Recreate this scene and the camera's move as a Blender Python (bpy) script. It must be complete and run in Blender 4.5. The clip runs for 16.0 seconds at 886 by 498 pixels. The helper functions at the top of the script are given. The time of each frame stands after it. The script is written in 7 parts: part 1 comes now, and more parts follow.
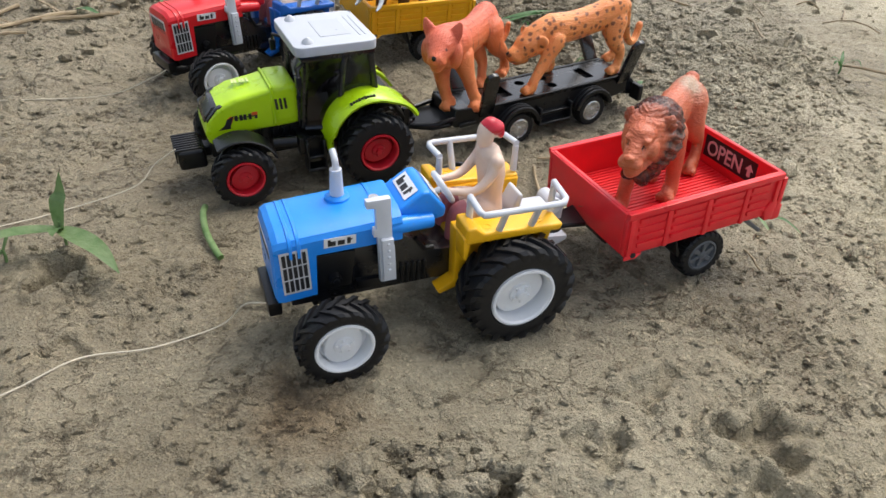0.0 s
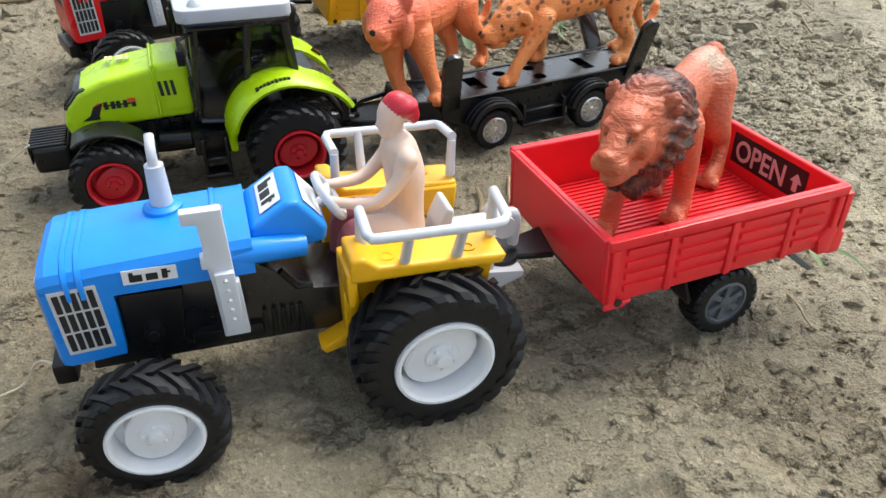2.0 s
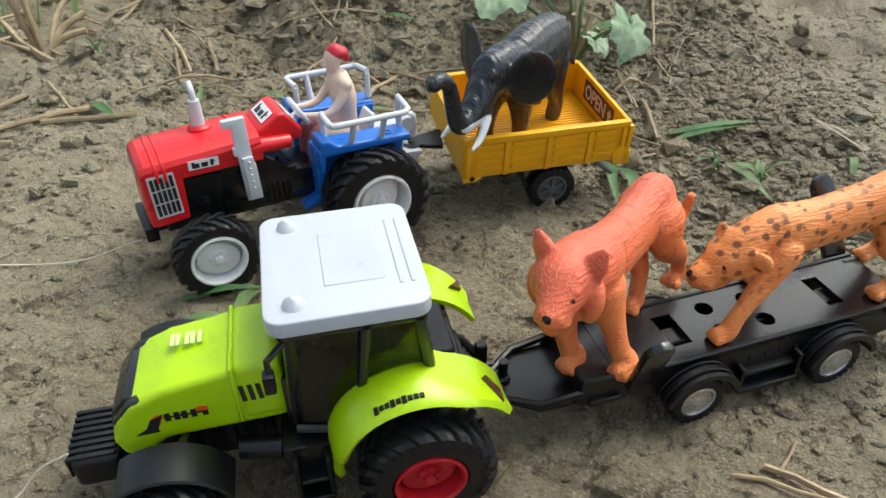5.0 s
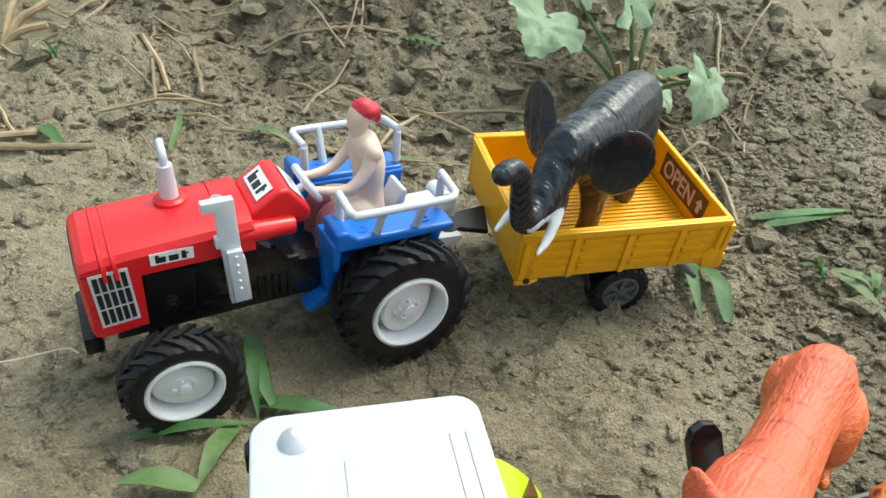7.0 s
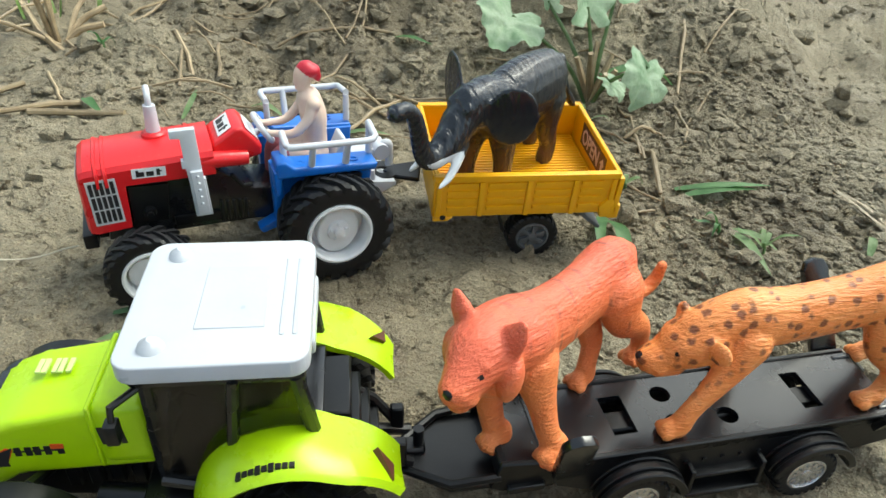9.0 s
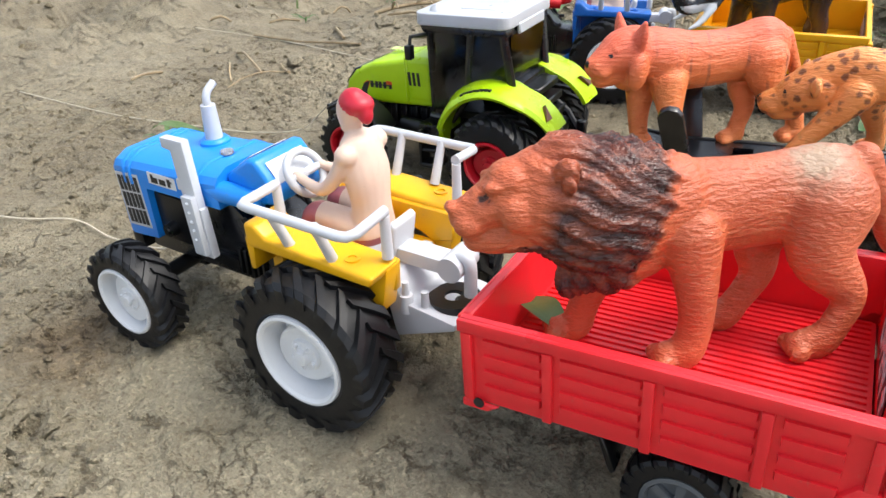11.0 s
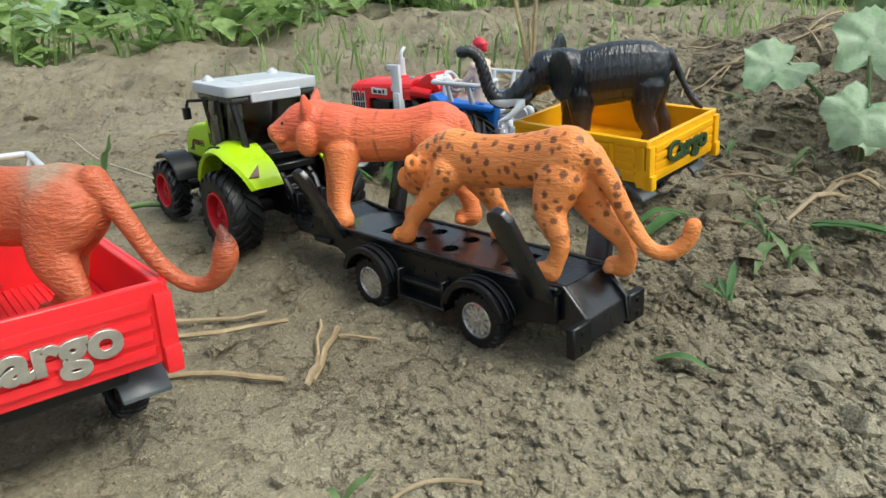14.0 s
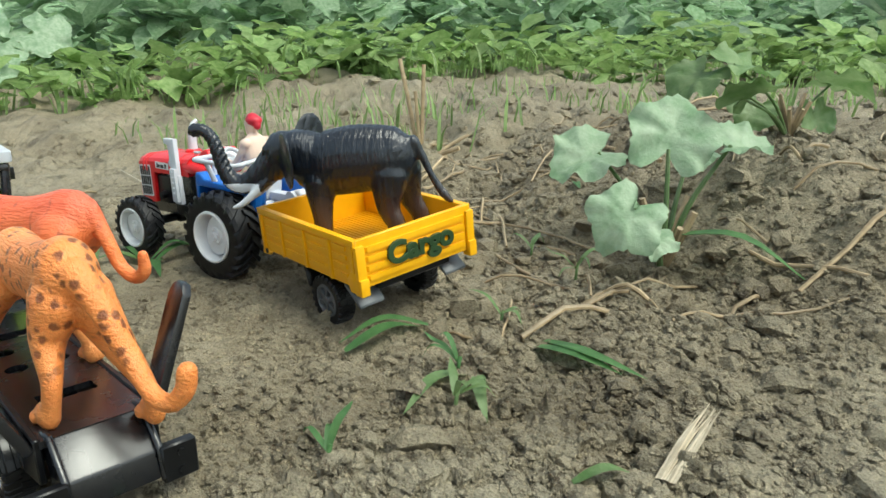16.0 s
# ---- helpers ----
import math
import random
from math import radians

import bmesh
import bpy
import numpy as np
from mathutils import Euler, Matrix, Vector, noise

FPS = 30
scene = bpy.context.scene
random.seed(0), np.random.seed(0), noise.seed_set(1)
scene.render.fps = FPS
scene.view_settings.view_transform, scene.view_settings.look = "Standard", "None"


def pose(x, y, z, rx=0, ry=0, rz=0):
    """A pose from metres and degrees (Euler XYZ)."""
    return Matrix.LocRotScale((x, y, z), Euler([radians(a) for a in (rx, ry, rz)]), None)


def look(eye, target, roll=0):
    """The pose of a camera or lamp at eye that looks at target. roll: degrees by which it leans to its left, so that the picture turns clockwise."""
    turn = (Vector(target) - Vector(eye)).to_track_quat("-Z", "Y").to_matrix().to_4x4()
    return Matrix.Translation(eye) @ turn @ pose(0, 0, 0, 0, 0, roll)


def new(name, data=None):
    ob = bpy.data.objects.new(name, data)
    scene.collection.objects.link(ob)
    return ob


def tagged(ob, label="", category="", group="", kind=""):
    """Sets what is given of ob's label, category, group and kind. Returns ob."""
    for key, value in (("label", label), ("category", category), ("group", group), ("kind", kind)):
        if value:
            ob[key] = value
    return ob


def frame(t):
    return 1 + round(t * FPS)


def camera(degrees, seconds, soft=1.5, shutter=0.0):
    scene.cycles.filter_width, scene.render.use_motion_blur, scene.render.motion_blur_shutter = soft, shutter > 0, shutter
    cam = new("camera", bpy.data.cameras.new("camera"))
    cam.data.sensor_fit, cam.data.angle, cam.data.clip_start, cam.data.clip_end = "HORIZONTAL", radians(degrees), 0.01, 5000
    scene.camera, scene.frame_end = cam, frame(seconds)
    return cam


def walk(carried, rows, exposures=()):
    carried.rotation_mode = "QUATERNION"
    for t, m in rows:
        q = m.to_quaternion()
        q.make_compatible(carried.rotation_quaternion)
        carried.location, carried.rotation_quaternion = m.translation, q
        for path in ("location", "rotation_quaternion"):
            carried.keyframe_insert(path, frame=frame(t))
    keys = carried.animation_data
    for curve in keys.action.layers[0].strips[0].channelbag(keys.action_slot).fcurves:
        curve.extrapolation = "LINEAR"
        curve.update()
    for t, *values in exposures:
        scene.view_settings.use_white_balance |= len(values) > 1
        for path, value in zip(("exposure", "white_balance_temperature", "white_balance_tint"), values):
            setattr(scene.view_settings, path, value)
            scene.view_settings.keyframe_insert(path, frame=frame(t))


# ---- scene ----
cam = camera(64.6, 16.0)
PATH = [
    (0, (0.0459, 0.0274, 0.2040), (0.0327, 1.6394, -0.9797), 3.30),
    (0.5, (0.0710, 0.0508, 0.1707), (-0.0457, 1.6942, -0.9632), 2.19),
    (1, (0.0836, 0.0791, 0.1556), (0.0070, 1.7332, -0.9661), 1.64),
    (1.5, (0.0786, 0.0920, 0.1449), (-0.0017, 1.7494, -0.9716), 1.87),
    (2, (0.0855, 0.1075, 0.1547), (-0.0378, 1.7495, -0.9804), 2.29),
    (2.5, (0.0674, 0.1290, 0.1660), (-0.1320, 1.7482, -0.9909), 1.93),
    (3, (0.0601, 0.1623, 0.1800), (-0.2342, 1.7588, -0.9882), 1.20),
    (3.5, (0.0657, 0.1932, 0.1782), (-0.2426, 1.7557, -1.0316), 1.19),
    (4, (0.0663, 0.2086, 0.1845), (-0.2551, 1.7742, -1.0178), 0.63),
    (4.5, (0.0563, 0.2233, 0.1873), (-0.2946, 1.7931, -1.0012), 0.12),
    (5, (0.0384, 0.2410, 0.1931), (-0.3414, 1.8130, -0.9836), 0.18),
    (5.2, (0.0308, 0.2495, 0.1946), (-0.3531, 1.8213, -0.9810), 0.46),
    (7.3, (-0.0079, 0.3220, 0.1812), (-0.3193, 1.9102, -0.9938), 6.17),
    (7.5, (-0.0074, 0.3159, 0.1837), (-0.3358, 1.9041, -0.9867), 5.80),
    (8, (0.0062, 0.3004, 0.1911), (-0.2974, 1.9010, -0.9690), 5.23),
    (8.2, (0.0138, 0.3018, 0.1995), (-0.2751, 1.9052, -0.9606), 5.27),
    (10.3, (0.1669, 0.2029, 0.1547), (-0.9405, 1.5244, -0.8587), 0.98),
    (10.5, (0.1788, 0.2001, 0.1522), (-0.9885, 1.4680, -0.8625), 0.30),
    (11, (0.2180, 0.1964, 0.1414), (-1.2173, 1.1429, -0.8804), -2.63),
    (11.5, (0.2605, 0.2066, 0.1327), (-1.3724, 0.8353, -0.8361), -2.55),
    (12, (0.2808, 0.2427, 0.1219), (-1.4207, 0.7074, -0.8208), -4.86),
    (12.5, (0.3058, 0.2763, 0.1168), (-1.4747, 0.5660, -0.7470), -4.10),
    (13, (0.3196, 0.3227, 0.1260), (-1.5013, 0.6525, -0.6325), -3.87),
    (13.5, (0.3252, 0.3511, 0.1181), (-1.4773, 0.7904, -0.6290), -2.97),
    (14, (0.3373, 0.3873, 0.1228), (-1.4729, 0.8283, -0.6044), -2.06),
    (14.5, (0.3414, 0.4114, 0.1214), (-1.4672, 0.8833, -0.5901), -1.20),
    (15, (0.3360, 0.4577, 0.1201), (-1.4657, 0.8973, -0.6287), -0.69),
    (15.5, (0.3347, 0.5065, 0.1259), (-1.5037, 0.9092, -0.5508), -0.64),
    (16, (0.3230, 0.5309, 0.1243), (-1.5494, 0.9502, -0.4398), -0.10),
]
EXPOSURES = [(0.0, 0.8, 6600, 9), (0.5, 0.89, 6600, 9), (1.0, 0.96, 6600, 9), (2.0, 1.07, 6550, 6), (2.5, 0.98, 6550, 6), (3.5, 0.8, 6600, 7), (5.0, 0.85, 6600, 2), (7.5, 1.07, 6600, -3), (8.2, 1.07, 6600, -3), (10.5, 1.11, 6550, 3), (11.0, 1.15, 6550, 8), (12.5, 0.87, 6550, 7), (13.5, 0.79, 6550, 2), (14.5, 0.65, 6550, -2), (16.0, 0.88, 6550, -4)]
walk(cam, [(t, look(eye, target, roll)) for t, eye, target, roll in PATH], EXPOSURES)

# ---- light: soft overcast daylight over an open field ----
SUN_UP, SUN_TURN = 60.0, 42.0
world = bpy.data.worlds.new("overcast_sky")
scene.world = world
world.use_nodes = True
wn = world.node_tree.nodes
sky = wn.new("ShaderNodeTexSky")
sky.sky_type, sky.sun_disc = "NISHITA", False
sky.sun_elevation, sky.sun_rotation = radians(SUN_UP), radians(SUN_TURN)
sky.air_density, sky.dust_density, sky.ozone_density = 1.0, 4.0, 1.0
haze = wn.new("ShaderNodeHueSaturation")
haze.inputs["Saturation"].default_value = 0.60
world.node_tree.links.new(sky.outputs[0], haze.inputs["Color"])
world.node_tree.links.new(haze.outputs[0], wn["Background"].inputs["Color"])
wn["Background"].inputs["Strength"].default_value = 0.15
sun = new("sun", bpy.data.lights.new("sun", "SUN"))
sun.data.energy, sun.data.angle, sun.data.color = 1.0, radians(28), (1.0, 0.99, 0.97)
turn = radians(90 - SUN_TURN)
away = Vector((math.cos(turn) * math.cos(radians(SUN_UP)), math.sin(turn) * math.cos(radians(SUN_UP)), math.sin(radians(SUN_UP))))
sun.matrix_world = look(away * 5, (0, 0, 0))


# ---- materials ----
def material(name):
    m = bpy.data.materials.new(name)
    m.use_nodes = True
    return m, m.node_tree.nodes, m.node_tree.links, m.node_tree.nodes["Principled BSDF"]


def noise_node(n, l, scale, detail=4.0, rough=0.6, coord="Object", stretch=None):
    tc = n.new("ShaderNodeTexCoord")
    tex = n.new("ShaderNodeTexNoise")
    tex.inputs["Scale"].default_value, tex.inputs["Detail"].default_value, tex.inputs["Roughness"].default_value = scale, detail, rough
    if stretch:
        mp = n.new("ShaderNodeMapping")
        mp.inputs["Scale"].default_value = stretch
        l.new(tc.outputs[coord], mp.inputs["Vector"])
        l.new(mp.outputs[0], tex.inputs["Vector"])
    else:
        l.new(tc.outputs[coord], tex.inputs["Vector"])
    return tex


def ramp(n, l, src, stops):
    r = n.new("ShaderNodeValToRGB")
    els = r.color_ramp.elements
    for i, (p, c) in enumerate(stops):
        e = els[i] if i < 2 else els.new(p)
        e.position = p
        e.color = (*c, 1) if len(c) == 3 else c
    l.new(src, r.inputs[0])
    return r


def blend(n, l, fac, a, b):
    m = n.new("ShaderNodeMix")
    m.data_type = "RGBA"
    for sock, v in ((m.inputs[0], fac), (m.inputs[6], a), (m.inputs[7], b)):
        if hasattr(v, "node"):
            l.new(v, sock)
        elif isinstance(v, (int, float)):
            sock.default_value = v
        else:
            sock.default_value = (*v, 1)
    return m.outputs[2]


def bump(n, l, height, strength, distance, bsdf, before=None):
    b = n.new("ShaderNodeBump")
    b.inputs["Strength"].default_value, b.inputs["Distance"].default_value = strength, distance
    l.new(height, b.inputs["Height"])
    if before:
        l.new(before.outputs[0], b.inputs["Normal"])
    l.new(b.outputs[0], bsdf.inputs["Normal"])
    return b


DUST = (0.30, 0.24, 0.165)


def plastic(name, color, rough=0.32, dust=0.25, wear=0.12, sheen=0.5, scatter=0.0):
    """Moulded plastic with slight mottling, fine scuffs and a film of dried mud."""
    m, n, l, b = material(name)
    big = noise_node(n, l, 60, 5)
    fine = noise_node(n, l, 900, 3)
    tone = ramp(n, l, big.outputs[0], [(0.3, tuple(c * (1 - wear) for c in color)), (0.7, tuple(min(1, c * (1 + wear * 0.5)) for c in color))])
    specks = noise_node(n, l, 420, 6, 0.75)
    mask = ramp(n, l, specks.outputs[0], [(0.60, (0, 0, 0)), (0.74, (dust, dust, dust))])
    l.new(blend(n, l, mask.outputs[0], tone.outputs[0], DUST), b.inputs["Base Color"])
    r = ramp(n, l, big.outputs[0], [(0.3, (rough * 0.8,) * 3), (0.75, (min(1, rough * 1.35),) * 3)])
    l.new(r.outputs[0], b.inputs["Roughness"])
    b.inputs["Specular IOR Level"].default_value = sheen
    if scatter:
        b.inputs["Subsurface Weight"].default_value = scatter
        b.inputs["Subsurface Radius"].default_value = (0.003, 0.0015, 0.001)
        b.inputs["Subsurface Scale"].default_value = 1.0
    bump(n, l, fine.outputs[0], 0.12, 0.0002, b)
    return m


def rubber(name):
    m, n, l, b = material(name)
    dirt = noise_node(n, l, 130, 6, 0.7)
    tone = ramp(n, l, dirt.outputs[0], [(0.45, (0.005, 0.0055, 0.007)), (0.70, (0.009, 0.009, 0.010)), (0.86, (0.13, 0.105, 0.075))])
    l.new(tone.outputs[0], b.inputs["Base Color"])
    b.inputs["Roughness"].default_value = 0.48
    b.inputs["Specular IOR Level"].default_value = 0.42
    fine = noise_node(n, l, 700, 4)
    bump(n, l, fine.outputs[0], 0.25, 0.0003, b)
    return m


def metal(name, color, rough=0.3):
    m, n, l, b = material(name)
    t = noise_node(n, l, 300, 4)
    tone = ramp(n, l, t.outputs[0], [(0.3, tuple(c * 0.7 for c in color)), (0.7, color)])
    l.new(tone.outputs[0], b.inputs["Base Color"])
    b.inputs["Metallic"].default_value, b.inputs["Roughness"].default_value = 0.85, rough
    return m


def fur(name, layers, relief=(260, 260, 60), depth=0.0006, rough=0.45, cross=(1, 1, 1), scatter=0.12):
    """Moulded soft plastic with combed relief; layers(n, l) returns the colour socket."""
    m, n, l, b = material(name)
    l.new(layers(n, l), b.inputs["Base Color"])
    b.inputs["Roughness"].default_value = rough
    b.inputs["Subsurface Weight"].default_value = scatter
    b.inputs["Subsurface Radius"].default_value = (0.003, 0.0012, 0.0008)
    hair = noise_node(n, l, 1.0, 3, 0.55, stretch=relief)
    first = bump(n, l, hair.outputs[0], 1.0, depth * 1.3, b)
    grain = noise_node(n, l, 1500, 2)
    bump(n, l, grain.outputs[0], 0.15, 0.0002, b, first)
    return m


def leaf_material(name, low, high, vein=0.5, through_light=0.35):
    m, n, l, b = material(name)
    t = noise_node(n, l, 90, 5)
    tone = ramp(n, l, t.outputs[0], [(0.3, low), (0.7, high)])
    info = n.new("ShaderNodeNewGeometry")
    vary = n.new("ShaderNodeHueSaturation")
    span = n.new("ShaderNodeMapRange")
    span.inputs["To Min"].default_value, span.inputs["To Max"].default_value = 0.65, 1.25
    l.new(info.outputs["Random Per Island"], span.inputs["Value"])
    l.new(span.outputs[0], vary.inputs["Value"])
    l.new(tone.outputs[0], vary.inputs["Color"])
    l.new(vary.outputs[0], b.inputs["Base Color"])
    b.inputs["Roughness"].default_value = 0.5
    fine = noise_node(n, l, 350, 4)
    bump(n, l, fine.outputs[0], vein, 0.0006, b)
    if through_light:
        thin = n.new("ShaderNodeBsdfTranslucent")
        l.new(vary.outputs[0], thin.inputs["Color"])
        mixed = n.new("ShaderNodeMixShader")
        mixed.inputs[0].default_value = through_light
        l.new(b.outputs[0], mixed.inputs[1])
        l.new(thin.outputs[0], mixed.inputs[2])
        l.new(mixed.outputs[0], n["Material Output"].inputs["Surface"])
    return m


BLUE = plastic("blue_plastic", (0.010, 0.24, 0.78), 0.30)
BLUE_DEEP = plastic("deep_blue_plastic", (0.008, 0.13, 0.52), 0.32)
RED = plastic("red_plastic", (0.62, 0.012, 0.018), 0.30)
RED_TRAILER = plastic("bright_red_plastic", (0.78, 0.020, 0.030), 0.34, scatter=0.12)
YELLOW = plastic("yellow_plastic", (0.80, 0.42, 0.006), 0.34)
YELLOW_TRAILER = plastic("golden_yellow_plastic", (0.80, 0.40, 0.005), 0.36)
WHITE = plastic("white_plastic", (0.53, 0.555, 0.60), 0.34, dust=0.2, wear=0.05)
WHITE_ROOF = plastic("bluish_white_roof_plastic", (0.45, 0.475, 0.52), 0.34, dust=0.2, wear=0.06)
LIME = plastic("lime_green_plastic", (0.38, 0.60, 0.004), 0.28)
BLACK = plastic("black_plastic", (0.004, 0.0045, 0.0055), 0.33, dust=0.03, sheen=0.4)
BLACK_GLOSS = plastic("glossy_black_plastic", (0.005, 0.0058, 0.008), 0.25, dust=0.02, sheen=0.7)
GREY = plastic("dark_grey_plastic", (0.10, 0.11, 0.12), 0.4)
RIM_RED = plastic("red_rim_plastic", (0.55, 0.012, 0.025), 0.4)
# lighter copy of WHITE; light on the upright rims is put into the colour
LIT_RIM_WHITE = plastic("lit_white_rim_plastic", (0.77, 0.785, 0.80), 0.36, dust=0.25, wear=0.05)
STICKER = plastic("white_sticker", (0.72, 0.73, 0.74), 0.4, dust=0.1, wear=0.04)
STICKER_SILVER = plastic("silver_sticker", (0.55, 0.56, 0.57), 0.35, dust=0.1)
INK = plastic("black_ink", (0.012, 0.012, 0.014), 0.4, dust=0.1)
INK_RED = plastic("orange_ink", (0.6, 0.08, 0.01), 0.4, dust=0.1)
INK_PALE = plastic("pale_ink", (0.60, 0.44, 0.44), 0.4, dust=0.1)
INK_LIME = plastic("pale_lime_ink", (0.55, 0.66, 0.25), 0.4, dust=0.1)
INK_GREEN = plastic("dark_green_ink", (0.02, 0.050, 0.016), 0.4, dust=0.1)
INK_BROWN = plastic("brown_ink", (0.09, 0.03, 0.015), 0.4, dust=0.1)
SILVER = metal("silver_foil", (0.72, 0.70, 0.66), 0.28)
CHROME = metal("chrome_rim", (0.75, 0.75, 0.76), 0.25)
STEEL = metal("steel_screw", (0.6, 0.6, 0.6), 0.25)
RUBBER = rubber("tyre_rubber")
THREAD = plastic("cotton_thread", (0.62, 0.56, 0.44), 0.9, dust=0.4)
STRAW = leaf_material("dry_straw", (0.23, 0.165, 0.088), (0.42, 0.325, 0.195), 0.8, 0.0)
HUSK = leaf_material("pale_husk", (0.42, 0.35, 0.24), (0.62, 0.55, 0.42), 0.8, 0.2)
LEAF = leaf_material("grass_blade_green", (0.058, 0.155, 0.045), (0.13, 0.275, 0.09))
LEAF_PALE = leaf_material("pale_leaf_green", (0.104, 0.208, 0.056), (0.240, 0.336, 0.152), 1.0)
LEAF_MELON = leaf_material("hairy_melon_leaf", (0.19, 0.32, 0.17), (0.42, 0.53, 0.37), 1.0)
LEAF_FIELD = leaf_material("field_leaf_green", (0.17, 0.31, 0.14), (0.40, 0.53, 0.34), 0.6, 0.45)
LEAF_YOUNG = leaf_material("young_grass_green", (0.16, 0.28, 0.07), (0.34, 0.46, 0.18), 0.6, 0.45)
LEAF_DARK = leaf_material("dark_field_leaf", (0.03, 0.09, 0.03), (0.09, 0.18, 0.07), 0.6)


def tinted_glass():
    m, n, l, b = material("smoked_glass")
    b.inputs["Base Color"].default_value = (0.20, 0.21, 0.23, 1)
    b.inputs["Transmission Weight"].default_value = 1.0
    b.inputs["Roughness"].default_value = 0.06
    b.inputs["IOR"].default_value = 1.42
    return m


GLASS = tinted_glass()


def lion_coat(n, l):
    t = noise_node(n, l, 70, 5)
    base = ramp(n, l, t.outputs[0], [(0.3, (0.41, 0.085, 0.031)), (0.7, (0.55, 0.130, 0.052))])
    patch = n.new("ShaderNodeTexCoord")
    dist = n.new("ShaderNodeVectorMath")
    dist.operation = "DISTANCE"
    dist.inputs[1].default_value = (-0.0255, 0.0045, 0.0460)
    l.new(patch.outputs["Object"], dist.inputs[0])
    edge = noise_node(n, l, 500, 5)
    add = n.new("ShaderNodeMath")
    add.operation = "MULTIPLY_ADD"
    l.new(edge.outputs[0], add.inputs[0])
    add.inputs[1].default_value = 0.008
    l.new(dist.outputs["Value"], add.inputs[2])
    mud = ramp(n, l, add.outputs[0], [(0.0098, (0.8, 0.8, 0.8)), (0.0124, (0, 0, 0))])
    body = blend(n, l, mud.outputs[0], base.outputs[0], (0.36, 0.29, 0.20))
    pelt = n.new("ShaderNodeAttribute")
    pelt.attribute_name = "pelt"
    streak = noise_node(n, l, 1.0, 4, stretch=(70, 300, 260))
    dark = ramp(n, l, streak.outputs[0], [(0.33, (0.026, 0.009, 0.008)), (0.50, (0.085, 0.022, 0.014)), (0.70, (0.26, 0.062, 0.028))])
    wob = n.new("ShaderNodeMath")
    wob.operation = "MULTIPLY_ADD"
    l.new(streak.outputs[0], wob.inputs[0])
    wob.inputs[1].default_value = 0.5
    l.new(pelt.outputs["Fac"], wob.inputs[2])
    cover = ramp(n, l, wob.outputs[0], [(0.34, (0, 0, 0)), (1.0, (1, 1, 1))])
    gloss = ramp(n, l, cover.outputs[0], [(0.0, (0.42, 0.42, 0.42)), (1.0, (0.27, 0.27, 0.27))])
    l.new(gloss.outputs[0], n["Principled BSDF"].inputs["Roughness"])
    return blend(n, l, cover.outputs[0], body, dark.outputs[0])


def tiger_coat(n, l):
    tc = n.new("ShaderNodeTexCoord")
    sep = n.new("ShaderNodeSeparateXYZ")
    l.new(tc.outputs["Object"], sep.inputs[0])
    t = noise_node(n, l, 60, 5)
    base = ramp(n, l, t.outputs[0], [(0.3, (0.70, 0.17, 0.045)), (0.7, (0.84, 0.27, 0.085))])
    hgt = n.new("ShaderNodeMath")
    hgt.operation = "MULTIPLY_ADD"
    l.new(t.outputs[0], hgt.inputs[0])
    hgt.inputs[1].default_value = 0.014
    l.new(sep.outputs["Z"], hgt.inputs[2])
    spray = ramp(n, l, hgt.outputs[0], [(0.036, (0, 0, 0)), (0.052, (0.92, 0.92, 0.92))])
    painted = blend(n, l, spray.outputs[0], base.outputs[0], (0.66, 0.118, 0.062))
    wave = n.new("ShaderNodeTexWave")
    wave.wave_profile = "SIN"
    wave.inputs["Scale"].default_value, wave.inputs["Distortion"].default_value = 42, 3.0
    wave.inputs["Detail"].default_value, wave.inputs["Detail Scale"].default_value = 2, 1.0
    l.new(tc.outputs["Object"], wave.inputs["Vector"])
    thin = ramp(n, l, wave.outputs[0], [(0.90, (0, 0, 0)), (0.98, (1, 1, 1))])
    brk = noise_node(n, l, 130, 3)
    gate = ramp(n, l, brk.outputs[0], [(0.46, (0, 0, 0)), (0.60, (0.55, 0.55, 0.55))])
    behind = ramp(n, l, sep.outputs["X"], [(0.0, (1, 1, 1)), (0.016, (1, 1, 1)), (0.022, (0, 0, 0))])
    k = n.new("ShaderNodeMath")
    k.operation = "MULTIPLY"
    l.new(thin.outputs[0], k.inputs[0])
    l.new(gate.outputs[0], k.inputs[1])
    k2 = n.new("ShaderNodeMath")
    k2.operation = "MULTIPLY"
    l.new(k.outputs[0], k2.inputs[0])
    l.new(behind.outputs[0], k2.inputs[1])
    high = ramp(n, l, sep.outputs["Z"], [(0.020, (0, 0, 0)), (0.028, (1, 1, 1))])
    k3 = n.new("ShaderNodeMath")
    k3.operation = "MULTIPLY"
    l.new(k2.outputs[0], k3.inputs[0])
    l.new(high.outputs[0], k3.inputs[1])
    return blend(n, l, k3.outputs[0], painted, (0.14, 0.035, 0.025))


